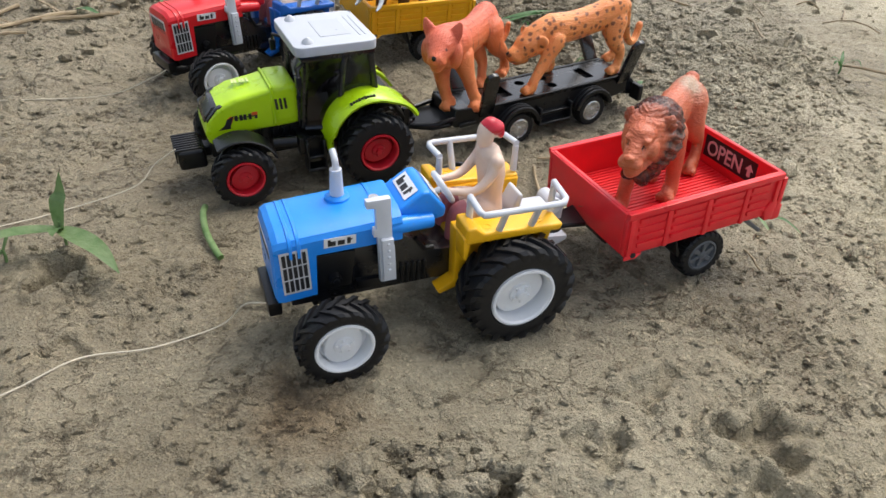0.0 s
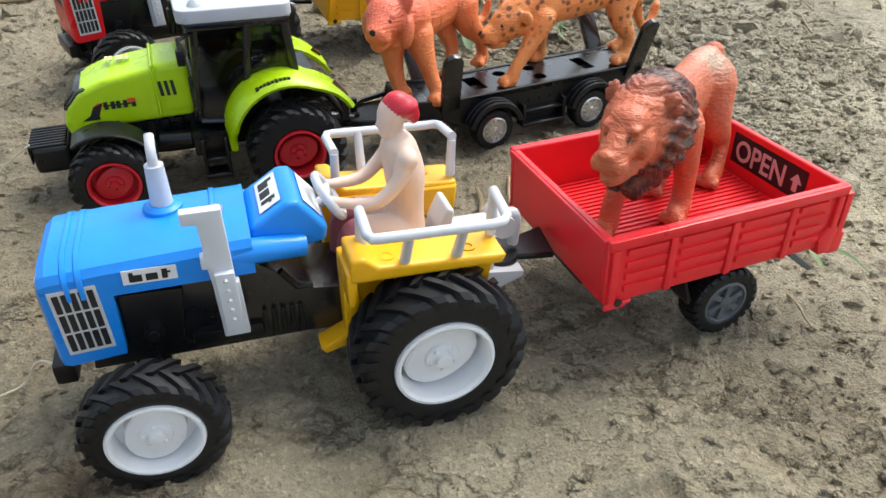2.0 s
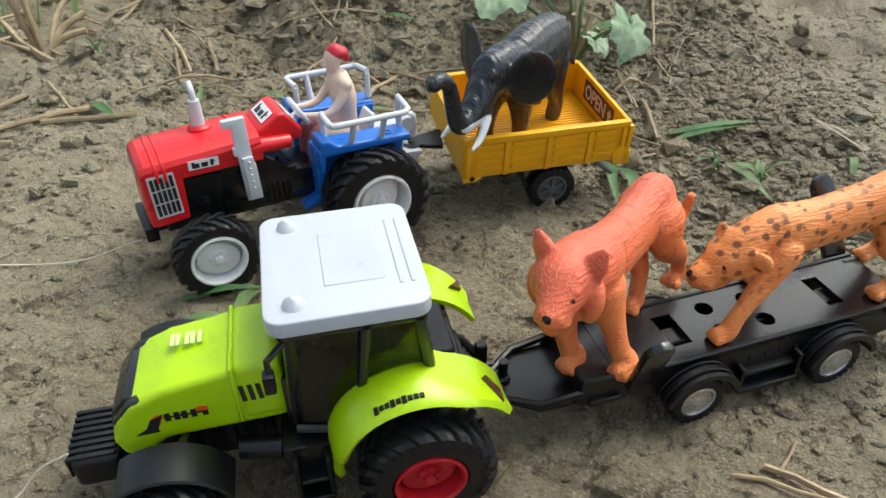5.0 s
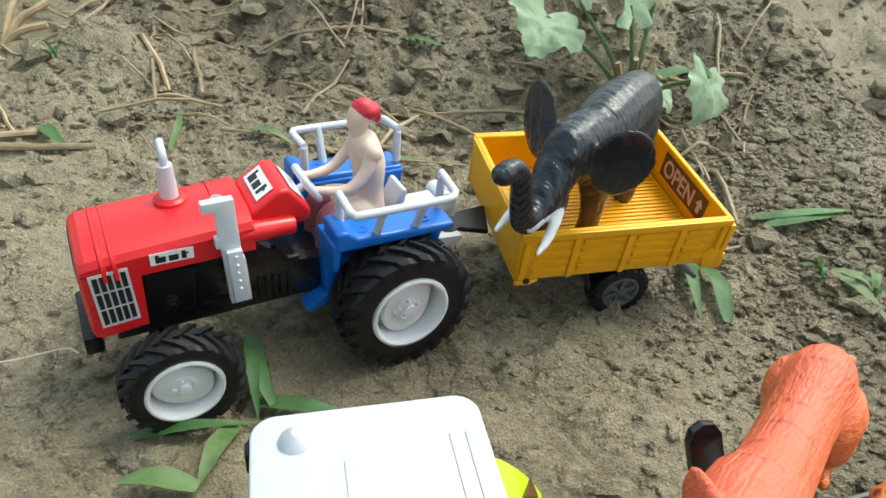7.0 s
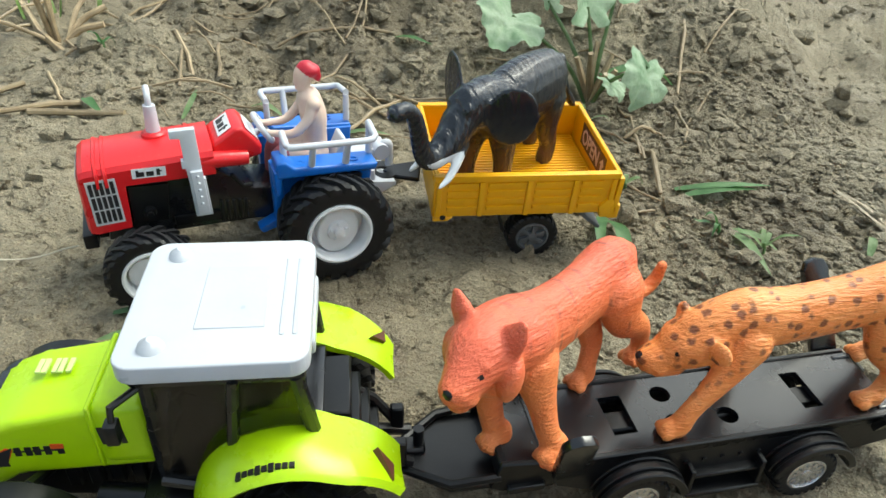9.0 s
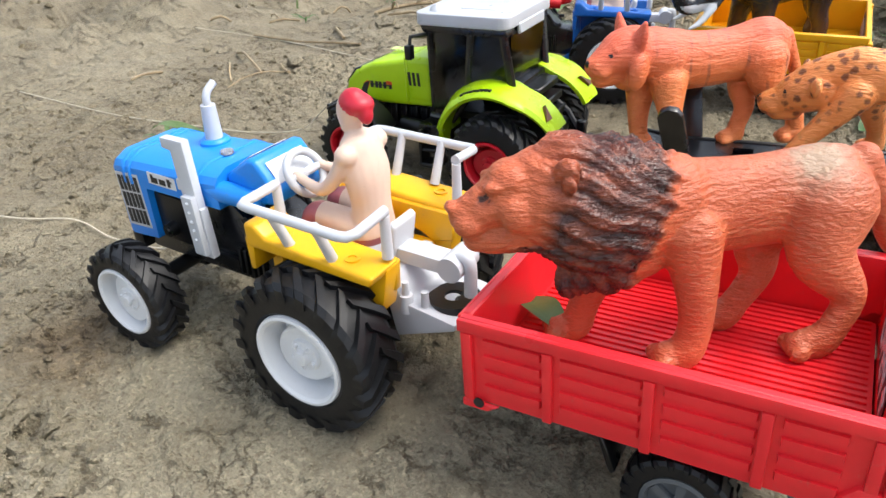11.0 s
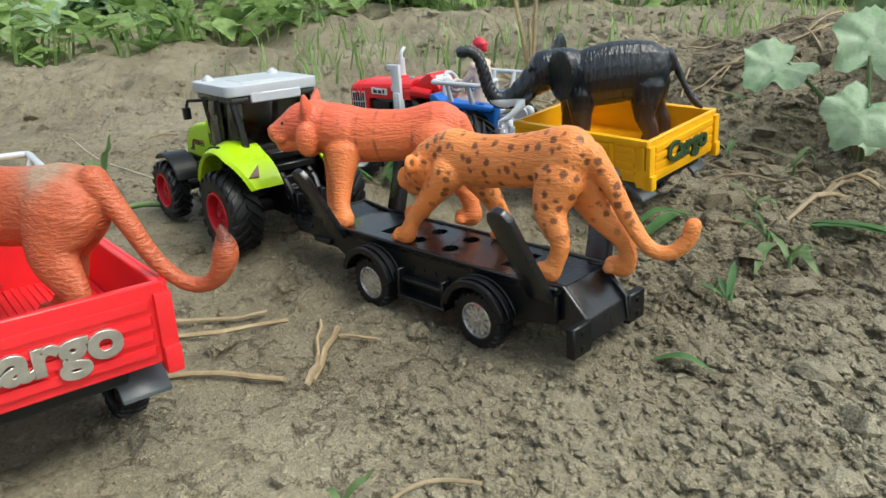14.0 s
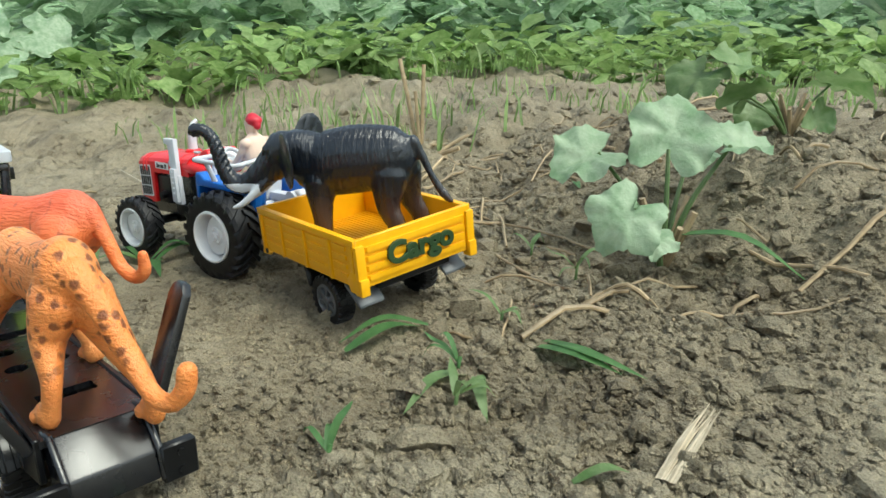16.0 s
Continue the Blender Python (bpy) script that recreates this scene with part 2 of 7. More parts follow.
def leopard_coat(n, l):
    tc = n.new("ShaderNodeTexCoord")
    t = noise_node(n, l, 60, 5)
    base = ramp(n, l, t.outputs[0], [(0.3, (0.70, 0.205, 0.044)), (0.7, (0.83, 0.315, 0.098))])
    vor = n.new("ShaderNodeTexVoronoi")
    vor.inputs["Scale"].default_value, vor.inputs["Randomness"].default_value = 235, 0.9
    l.new(tc.outputs["Object"], vor.inputs["Vector"])
    wob = noise_node(n, l, 600, 3)
    add = n.new("ShaderNodeMath")
    add.operation = "MULTIPLY_ADD"
    l.new(wob.outputs[0], add.inputs[0])
    add.inputs[1].default_value = 0.5
    l.new(vor.outputs["Distance"], add.inputs[2])
    spot = ramp(n, l, add.outputs[0], [(0.47, (0.85, 0.85, 0.85)), (0.62, (0, 0, 0))])
    sep = n.new("ShaderNodeSeparateXYZ")
    l.new(tc.outputs["Object"], sep.inputs[0])
    high = ramp(n, l, sep.outputs["Z"], [(0.010, (0, 0, 0)), (0.020, (1, 1, 1))])
    k = n.new("ShaderNodeMath")
    k.operation = "MULTIPLY"
    l.new(spot.outputs[0], k.inputs[0])
    l.new(high.outputs[0], k.inputs[1])
    return blend(n, l, k.outputs[0], base.outputs[0], (0.12, 0.032, 0.012))


def elephant_coat(n, l):
    t = noise_node(n, l, 50, 5)
    base = ramp(n, l, t.outputs[0], [(0.3, (0.004, 0.006, 0.010)), (0.7, (0.011, 0.016, 0.025))])
    tc = n.new("ShaderNodeTexCoord")
    sep = n.new("ShaderNodeSeparateXYZ")
    l.new(tc.outputs["Object"], sep.inputs[0])
    low = ramp(n, l, sep.outputs["Z"], [(0.006, (0.75, 0.75, 0.75)), (0.027, (0, 0, 0))])
    return blend(n, l, low.outputs[0], base.outputs[0], (0.10, 0.055, 0.035))


LION = fur("lion_coat", lion_coat, (520, 520, 1350), 0.0006, 0.32)
TIGER = fur("tiger_coat", tiger_coat, (300, 1100, 1100), 0.0006)
LEOPARD = fur("leopard_coat", leopard_coat, (300, 1200, 1200), 0.0005, 0.38)
ELEPHANT = fur("elephant_hide", elephant_coat, (620, 160, 110), 0.0009, 0.26, scatter=0.0)
ELEPHANT.node_tree.nodes["Principled BSDF"].inputs["Specular IOR Level"].default_value = 0.5
ELEPHANT.node_tree.nodes["Principled BSDF"].inputs["Coat Weight"].default_value = 0.2
ELEPHANT.node_tree.nodes["Principled BSDF"].inputs["Coat Roughness"].default_value = 0.25
IVORY = plastic("ivory_plastic", (0.62, 0.66, 0.70), 0.35)
SKIN = plastic("cream_figure_plastic", (0.70, 0.53, 0.43), 0.5, dust=0.3, scatter=0.05)
CLOTH_PINK = plastic("pink_figure_paint", (0.42, 0.13, 0.15), 0.5, dust=0.2)
CLOTH_RED = plastic("red_figure_paint", (0.50, 0.015, 0.035), 0.4, dust=0.1)


def crack_lines(n, l, scale, width, seed):
    """Broken, wandering crack lines: 1 in a crack, 0 beside it."""
    tc = n.new("ShaderNodeTexCoord")
    wander = noise_node(n, l, scale * 2.2, 5, 0.65)
    shift = n.new("ShaderNodeVectorMath")
    shift.operation = "MULTIPLY_ADD"
    shift.inputs[1].default_value = (1.1 / scale,) * 3
    l.new(wander.outputs["Color"], shift.inputs[0])
    l.new(tc.outputs["Object"], shift.inputs[2])
    lie = n.new("ShaderNodeMapping")
    lie.inputs["Location"].default_value, lie.inputs["Scale"].default_value = (seed, seed * 0.7, 0), (0.75, 1.25, 0.02)
    l.new(shift.outputs[0], lie.inputs["Vector"])
    vor = n.new("ShaderNodeTexVoronoi")
    vor.feature = "DISTANCE_TO_EDGE"
    vor.inputs["Scale"].default_value = scale
    l.new(lie.outputs[0], vor.inputs["Vector"])
    line = ramp(n, l, vor.outputs["Distance"], [(0.0, (1, 1, 1)), (width, (0, 0, 0))])
    where = noise_node(n, l, scale * 0.55, 3, 0.6)
    gate = ramp(n, l, where.outputs[0], [(0.50, (0, 0, 0)), (0.58, (1, 1, 1))])
    k = n.new("ShaderNodeMath")
    k.operation = "MULTIPLY"
    l.new(line.outputs[0], k.inputs[0])
    l.new(gate.outputs[0], k.inputs[1])
    return k.outputs[0]


def times(n, l, a, b, fac=1.0):
    m = n.new("ShaderNodeMix")
    m.data_type, m.blend_type = "RGBA", "MULTIPLY"
    m.inputs[0].default_value = fac
    l.new(a, m.inputs[6])
    l.new(b, m.inputs[7])
    return m.outputs[2]


def mud():
    """Silty mud, damp in patches, drying to a sandy grain with small flakes and cracks."""
    m, n, l, b = material("damp_mud")
    tc = n.new("ShaderNodeTexCoord")
    big = noise_node(n, l, 6, 6, 0.6)
    mid = noise_node(n, l, 55, 8, 0.7)
    fine = noise_node(n, l, 480, 8, 0.8)
    c1 = ramp(n, l, big.outputs[0], [(0.30, (0.216, 0.183, 0.125)), (0.42, (0.280, 0.244, 0.170)), (0.55, (0.338, 0.299, 0.214)), (0.72, (0.392, 0.353, 0.262))])
    c2 = ramp(n, l, mid.outputs[0], [(0.28, (0.80, 0.77, 0.73)), (0.50, (1, 1, 1)), (0.72, (1.08, 1.08, 1.07))])
    c3 = ramp(n, l, fine.outputs[0], [(0.33, (0.66, 0.63, 0.59)), (0.46, (0.95, 0.95, 0.94)), (0.68, (1.10, 1.10, 1.09))])
    tone = times(n, l, times(n, l, c1.outputs[0], c2.outputs[0], 0.85), c3.outputs[0], 0.9)
    # pale and dark single grains
    grain = n.new("ShaderNodeTexVoronoi")
    grain.inputs["Scale"].default_value = 900
    l.new(tc.outputs["Object"], grain.inputs["Vector"])
    sep = n.new("ShaderNodeSeparateColor")
    l.new(grain.outputs["Color"], sep.inputs[0])
    speck = ramp(n, l, sep.outputs[0], [(0.0, (0.72, 0.70, 0.67)), (0.14, (0.95, 0.95, 0.94)), (0.88, (1.04, 1.04, 1.03)), (0.98, (1.30, 1.29, 1.26))])
    tone = times(n, l, tone, speck.outputs[0], 1.0)
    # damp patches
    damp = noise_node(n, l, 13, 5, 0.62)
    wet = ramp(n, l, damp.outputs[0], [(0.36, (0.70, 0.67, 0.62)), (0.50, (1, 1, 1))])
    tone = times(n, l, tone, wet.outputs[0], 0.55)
    # the soil turns paler towards the south-east of the strip
    place = n.new("ShaderNodeSeparateXYZ")
    l.new(tc.outputs["Object"], place.inputs[0])
    south = n.new("ShaderNodeMath")
    south.operation = "MULTIPLY_ADD"
    l.new(place.outputs["Y"], south.inputs[0])
    south.inputs[1].default_value = -0.40
    l.new(place.outputs["X"], south.inputs[2])
    east = n.new("ShaderNodeMath")
    east.operation = "MULTIPLY_ADD"
    l.new(big.outputs[0], east.inputs[0])
    east.inputs[1].default_value = 0.20
    shifted = n.new("ShaderNodeMath")
    shifted.inputs[1].default_value = 0.20
    l.new(south.outputs[0], shifted.inputs[0])
    l.new(shifted.outputs[0], east.inputs[2])
    paling = ramp(n, l, east.outputs[0], [(0.12, (0.90, 0.87, 0.83)), (0.31, (1.0, 1.0, 1.0)), (0.44, (1.40, 1.40, 1.37))])
    tone = times(n, l, tone, paling.outputs[0])
    # a ragged patch of darker, browner soil by a front wheel
    close = n.new("ShaderNodeVectorMath")
    close.operation = "DISTANCE"
    close.inputs[1].default_value = (-0.004, 0.197, 0.0)
    l.new(tc.outputs["Object"], close.inputs[0])
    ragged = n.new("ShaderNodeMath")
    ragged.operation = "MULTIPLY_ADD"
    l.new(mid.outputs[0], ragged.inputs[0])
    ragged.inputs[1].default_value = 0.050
    l.new(close.outputs["Value"], ragged.inputs[2])
    brown_spot = ramp(n, l, ragged.outputs[0], [(0.034, (0.62, 0.53, 0.45)), (0.058, (1, 1, 1))])
    tone = times(n, l, tone, brown_spot.outputs[0])
    wide, thin = crack_lines(n, l, 34, 0.026, 3.0), crack_lines(n, l, 90, 0.045, 9.0)
    both = n.new("ShaderNodeMath")
    both.operation = "MAXIMUM"
    l.new(wide, both.inputs[0])
    l.new(thin, both.inputs[1])
    # the shade down in the cracks is painted on as a darker tone
    shade = ramp(n, l, both.outputs[0], [(0.0, (1, 1, 1)), (1.0, (0.60, 0.56, 0.52))])
    tone = times(n, l, tone, shade.outputs[0])
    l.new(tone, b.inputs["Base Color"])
    gloss = ramp(n, l, damp.outputs[0], [(0.34, (0.46, 0.46, 0.46)), (0.55, (0.68, 0.68, 0.68))])
    l.new(gloss.outputs[0], b.inputs["Roughness"])
    b.inputs["Specular IOR Level"].default_value = 0.42
    b1 = bump(n, l, mid.outputs[0], 0.32, 0.004, b)
    b2 = bump(n, l, fine.outputs[0], 0.65, 0.0019, b, b1)
    grit = noise_node(n, l, 1500, 3, 0.6)
    b3 = bump(n, l, grit.outputs[0], 0.8, 0.0014, b, bump(n, l, grain.outputs["Distance"], 0.55, 0.0015, b, b2))
    sunk = n.new("ShaderNodeMath")
    sunk.operation = "SUBTRACT"
    sunk.inputs[0].default_value = 1.0
    l.new(both.outputs[0], sunk.inputs[1])
    bump(n, l, sunk.outputs[0], 0.9, 0.0022, b, b3)
    return m


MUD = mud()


# ---- building blocks ----
def part(name, bm, mat, parent=None, label="", angle=38, at=None):
    me = bpy.data.meshes.new(name)
    bmesh.ops.recalc_face_normals(bm, faces=bm.faces[:])
    bm.to_mesh(me)
    bm.free()
    for m in mat if isinstance(mat, (list, tuple)) else [mat]:
        me.materials.append(m)
    me.shade_smooth()
    me.set_sharp_from_angle(angle=radians(angle))
    ob = new(name, me)
    if parent:
        ob.parent = parent
    if at is not None:
        ob.matrix_basis = at
    if label:
        ob["label"] = label
    return ob


def share(ob, name, parent, at):
    """Another object on the same mesh."""
    o = new(name, ob.data)
    o.parent, o.matrix_basis = parent, at
    return o


def thing(name, label, category, m, group=""):
    ob = tagged(new(name), label, category, group)
    ob.matrix_basis = m
    return ob


def box(bm, x0, x1, y0, y1, z0, z1, bevel=0.0, seg=2):
    vs = [bm.verts.new((x, y, z)) for x in (x0, x1) for y in (y0, y1) for z in (z0, z1)]
    fs = [bm.faces.new([vs[i] for i in f]) for f in ((0, 1, 3, 2), (4, 6, 7, 5), (0, 4, 5, 1), (2, 3, 7, 6), (0, 2, 6, 4), (1, 5, 7, 3))]
    bm.normal_update()
    if bevel:
        es = list({e for f in fs for e in f.edges})
        bmesh.ops.bevel(bm, geom=es, offset=bevel, segments=seg, profile=0.6, affect="EDGES", clamp_overlap=True)
    return bm


def prism(bm, outline, y0, y1, bevel=0.0, seg=2, axis="y", top=1.0):
    """An outline in x and z, given depth along y (or x, y along z). top: the far end's scale about the outline's middle."""
    def at(p, d, k):
        cx = sum(q[0] for q in outline) / len(outline)
        cz = sum(q[1] for q in outline) / len(outline)
        a, b = cx + (p[0] - cx) * k, cz + (p[1] - cz) * k
        return (a, d, b) if axis == "y" else (d, a, b) if axis == "x" else (a, b, d)
    lo = [bm.verts.new(at(p, y0, 1.0)) for p in outline]
    hi = [bm.verts.new(at(p, y1, top)) for p in outline]
    fs = [bm.faces.new(lo), bm.faces.new(hi[::-1])]
    for i in range(len(lo)):
        j = (i + 1) % len(lo)
        fs.append(bm.faces.new((lo[i], lo[j], hi[j], hi[i])))
    bmesh.ops.recalc_face_normals(bm, faces=fs)
    if bevel:
        es = list({e for f in fs for e in f.edges})
        bmesh.ops.bevel(bm, geom=es, offset=bevel, segments=seg, profile=0.6, affect="EDGES", clamp_overlap=True)
    return bm


def tube(bm, pts, r, n=10, closed=False, flat=1.0):
    """A round rod along points; r is one radius or one for each point. Ends are capped."""
    pts = [Vector(p) for p in pts]
    rs = r if isinstance(r, (list, tuple)) else [r] * len(pts)
    rings, up = [], None
    for i, p in enumerate(pts):
        a = pts[i - 1] if (i or closed) else p
        b = pts[(i + 1) % len(pts)] if (i + 1 < len(pts) or closed) else p
        d = (b - a).normalized()
        if up is None:
            up = d.orthogonal().normalized()
        up = (up - d * up.dot(d)).normalized()
        side = d.cross(up)
        rings.append([bm.verts.new(p + (up * math.cos(t) * flat + side * math.sin(t)) * rs[i]) for t in (2 * math.pi * k / n for k in range(n))])
    for i in range(len(rings) if closed else len(rings) - 1):
        a, b = rings[i], rings[(i + 1) % len(rings)]
        for k in range(n):
            bm.faces.new((a[k], a[(k + 1) % n], b[(k + 1) % n], b[k]))
    if not closed:
        bm.faces.new(rings[0][::-1])
        bm.faces.new(rings[-1])
    return bm


def curve_points(pts, steps=6):
    """A smooth line through points of any dimension."""
    out, P = [], [np.array(p, float) for p in pts]
    P = [2 * P[0] - P[1]] + P + [2 * P[-1] - P[-2]]
    for i in range(1, len(P) - 2):
        for k in range(steps):
            t = k / steps
            out.append(0.5 * (2 * P[i] + (P[i + 1] - P[i - 1]) * t + (2 * P[i - 1] - 5 * P[i] + 4 * P[i + 1] - P[i + 2]) * t * t + (3 * P[i] - P[i - 1] - 3 * P[i + 1] + P[i + 2]) * t ** 3))
    return out + [P[-2]]


def lathe(bm, profile, n=36, centre=(0, 0, 0), arc=(0.0, 2 * math.pi)):
    """A profile of (radius, y) turned about the y axis."""
    c = Vector(centre)
    full = arc[1] - arc[0] > 6.28
    angles = [arc[0] + (arc[1] - arc[0]) * k / n for k in range(n if full else n + 1)]
    rings = []
    for a in angles:
        rings.append([bm.verts.new(c + Vector((r * math.cos(a), y, r * math.sin(a)))) for r, y in profile])
    for i in range(n):
        a, b = rings[i], rings[(i + 1) % len(rings)]
        for k in range(len(profile) - 1):
            bm.faces.new((a[k], a[k + 1], b[k + 1], b[k]))
    bmesh.ops.remove_doubles(bm, verts=bm.verts[:], dist=1e-6)
    return bm


def cyl(bm, a, b, r0, r1=None, n=20):
    return tube(bm, [a, b], [r0, r0 if r1 is None else r1], n)


def plate(bm, outline, holes, z0, z1):
    """A flat plate with holes, in x and y."""
    edges = []
    for loop in [outline] + holes:
        vs = [bm.verts.new((x, y, z1)) for x, y in loop]
        edges += [bm.edges.new((vs[i], vs[(i + 1) % len(vs)])) for i in range(len(vs))]
    res = bmesh.ops.triangle_fill(bm, use_beauty=True, use_dissolve=False, edges=edges)
    faces = [f for f in res["geom"] if isinstance(f, bmesh.types.BMFace)]
    ext = bmesh.ops.extrude_face_region(bm, geom=faces)
    bmesh.ops.translate(bm, vec=(0, 0, z0 - z1), verts=[v for v in ext["geom"] if isinstance(v, bmesh.types.BMVert)])
    return bm


def ring_loop(x, y, r, n=18):
    return [(x + r * math.cos(2 * math.pi * k / n), y + r * math.sin(2 * math.pi * k / n)) for k in range(n)]


def rect_loop(x0, x1, y0, y1):
    return [(x0, y0), (x1, y0), (x1, y1), (x0, y1)]


def lettering(name, text, size, depth, mat, parent, m, bold=0.0, squeeze=1.0):
    """Raised letters; the text runs along local x, up along local y."""
    cu = bpy.data.curves.new(name, "FONT")
    cu.body, cu.size, cu.extrude, cu.offset, cu.align_x = text, size, depth, bold, "CENTER"
    cu.bevel_depth, cu.resolution_u = depth * 0.3, 4
    tmp = new("temp", cu)
    me = bpy.data.meshes.new_from_object(tmp.evaluated_get(bpy.context.evaluated_depsgraph_get()))
    bpy.data.objects.remove(tmp)
    me.materials.clear()
    me.materials.append(mat)
    ob = new(name, me)
    ob.parent, ob.matrix_basis = parent, m @ Matrix.Diagonal((squeeze, 1, 1, 1))
    return ob


def facing(origin, right, up):
    """A pose with local x along right and local y along up."""
    r, u = Vector(right).normalized(), Vector(up).normalized()
    w = r.cross(u)
    return Matrix.Translation(origin) @ Matrix((r, u, w)).transposed().to_4x4()


def stand(x, y, z, heading, pitch=0.0, roll=0.0):
    return Matrix.Translation((x, y, z)) @ Matrix.Rotation(radians(heading), 4, "Z") @ Matrix.Rotation(radians(pitch), 4, "Y") @ Matrix.Rotation(radians(roll), 4, "X")


# ---- ground: one sheet of mud, fine near the toys and coarse towards the horizon ----
LEVELS = [(0.008, 0.213, 0.001), (0.07, 0.25, 0.0022), (0.163, 0.288, 0.004), (0.2, 0.281, 0.004), (0.189, 0.322, 0.005), (0.066, 0.163, 0.002),
          (0.183, 0.459, 0.006), (0.137, 0.39, 0.002), (0.146, 0.537, 0.007), (0.1, 0.593, 0.008), (0.053, 0.618, 0.006), (0.065, 0.666, 0.013),
          (-0.215, 0.555, 0.014), (-0.095, 0.448, 0.001), (-0.057, 0.327, 0.0015), (0.007, 0.359, 0.0005), (0.086, 0.42, -0.001), (0.134, 0.449, 0.0015),
          (-0.1, 0.438, 0.003), (-0.049, 0.489, 0.004), (0.018, 0.546, -0.002), (-0.02, 0.605, 0.006), (-0.11, 0.21, 0.001), (0.05, 0.08, 0.002), (-0.04, 0.82, 0.046), (-0.10, 0.80, 0.034), (0.02, 0.84, 0.040)]
DENTS = [(0.105, 0.188, 0.010, 0.005), (0.163, 0.195, 0.012, 0.006), (0.134, 0.222, 0.007, 0.003), (-0.127, 0.265, 0.009, 0.007), (-0.103, 0.217, 0.008, 0.003),
         (0.068, 0.163, 0.007, 0.013), (0.030, 0.169, 0.009, 0.004), (0.123, 0.215, 0.008, 0.004), (0.036, 0.153, 0.006, 0.008), (0.160, 0.165, 0.010, 0.005)]
CLODS = [(-0.08, 0.262, 0.030, 1.0), (0.048, 0.168, 0.020, 1.0), (0.14, 0.60, 0.10, 1.3), (0.02, 0.72, 0.14, 1.4), (-0.18, 0.68, 0.16, 1.2), (0.21, 0.43, 0.05, 0.7),
         (0.17, 0.17, 0.04, 0.8), (0.03, 0.172, 0.02, 0.8), (-0.21, 0.36, 0.06, 0.8), (0.26, 0.60, 0.09, 1.0), (-0.02, 0.53, 0.035, 0.8), (0.25, 0.36, 0.05, 0.8), (0.21, 0.235, 0.05, 0.8), (0.10, 0.175, 0.045, 0.7), (-0.02, 0.18, 0.045, 0.55), (0.16, 0.26, 0.03, 0.5), (0.20, 0.30, 0.045, 0.5), (0.19, 0.44, 0.05, 0.6), (0.24, 0.51, 0.06, 0.9)]


def smooth_step(t):
    t = np.clip(t, 0, 1)
    return t * t * (3 - 2 * t)


def ground_base(x, y):
    x, y = np.asarray(x, float), np.asarray(y, float)
    top, tot = np.zeros_like(x), np.full_like(x, 0.02)
    for ax, ay, az in LEVELS:
        w = np.exp(-((x - ax) ** 2 + (y - ay) ** 2) / (2 * 0.045 ** 2))
        top, tot = top + w * az, tot + w
    z = top / tot
    bank = smooth_step((-0.35 * x + 0.94 * y - 0.66) / 0.30)
    west = smooth_step((-x - 0.45) / 1.0)
    z = z + bank * 0.045 + west * 0.03
    wx = x + 0.0022 * np.sin(y * 430 + x * 150) + 0.0026 * np.sin(y * 170 - x * 260)
    wy = y + 0.0022 * np.sin(x * 390 - y * 120 + 2) + 0.0026 * np.sin(x * 210 + y * 90)
    for dx, dy, r, d in DENTS:
        q = ((wx - dx) ** 2 + (wy - dy) ** 2) / r ** 2
        z = z - d * np.exp(-q ** 3) + d * 0.45 * np.exp(-((np.sqrt(q) - 1.45) ** 2) * 6)
    return z


def roughness(x, y):
    x, y = np.asarray(x, float), np.asarray(y, float)
    m = np.full_like(x, 0.13)
    for cx, cy, r, k in CLODS:
        m = np.maximum(m, k * np.exp(-((x - cx) ** 2 + (y - cy) ** 2) / (r * r)))
    far = smooth_step((np.hypot(x - 0.05, y - 0.38) - 0.35) / 0.3)
    return np.maximum(m, far * 0.55)


SURFACE = {}


def surface(x, y):
    """Heights of the finished ground at places, between its grid's points."""
    gx, gy, z = SURFACE["x"], SURFACE["y"], SURFACE["z"]
    x, y = np.atleast_1d(np.asarray(x, float)), np.atleast_1d(np.asarray(y, float))
    i, j = np.clip(np.searchsorted(gx, x) - 1, 0, len(gx) - 2), np.clip(np.searchsorted(gy, y) - 1, 0, len(gy) - 2)
    u, v = (x - gx[i]) / (gx[i + 1] - gx[i]), (y - gy[j]) / (gy[j + 1] - gy[j])
    return (z[j, i] * (1 - u) + z[j, i + 1] * u) * (1 - v) + (z[j + 1, i] * (1 - u) + z[j + 1, i + 1] * u) * v


def ground_at(x, y):
    return float(surface(x, y)[0])


def axis_values(lo, hi, step, reach):
    mid = list(np.arange(lo, hi, step))
    s, a, b = step, [], []
    u, v = lo, mid[-1]
    while u > -reach or v < reach:
        s *= 1.09
        u, v = u - s, v + s
        a.append(u)
        b.append(v)
    return np.array(a[::-1] + mid + b)


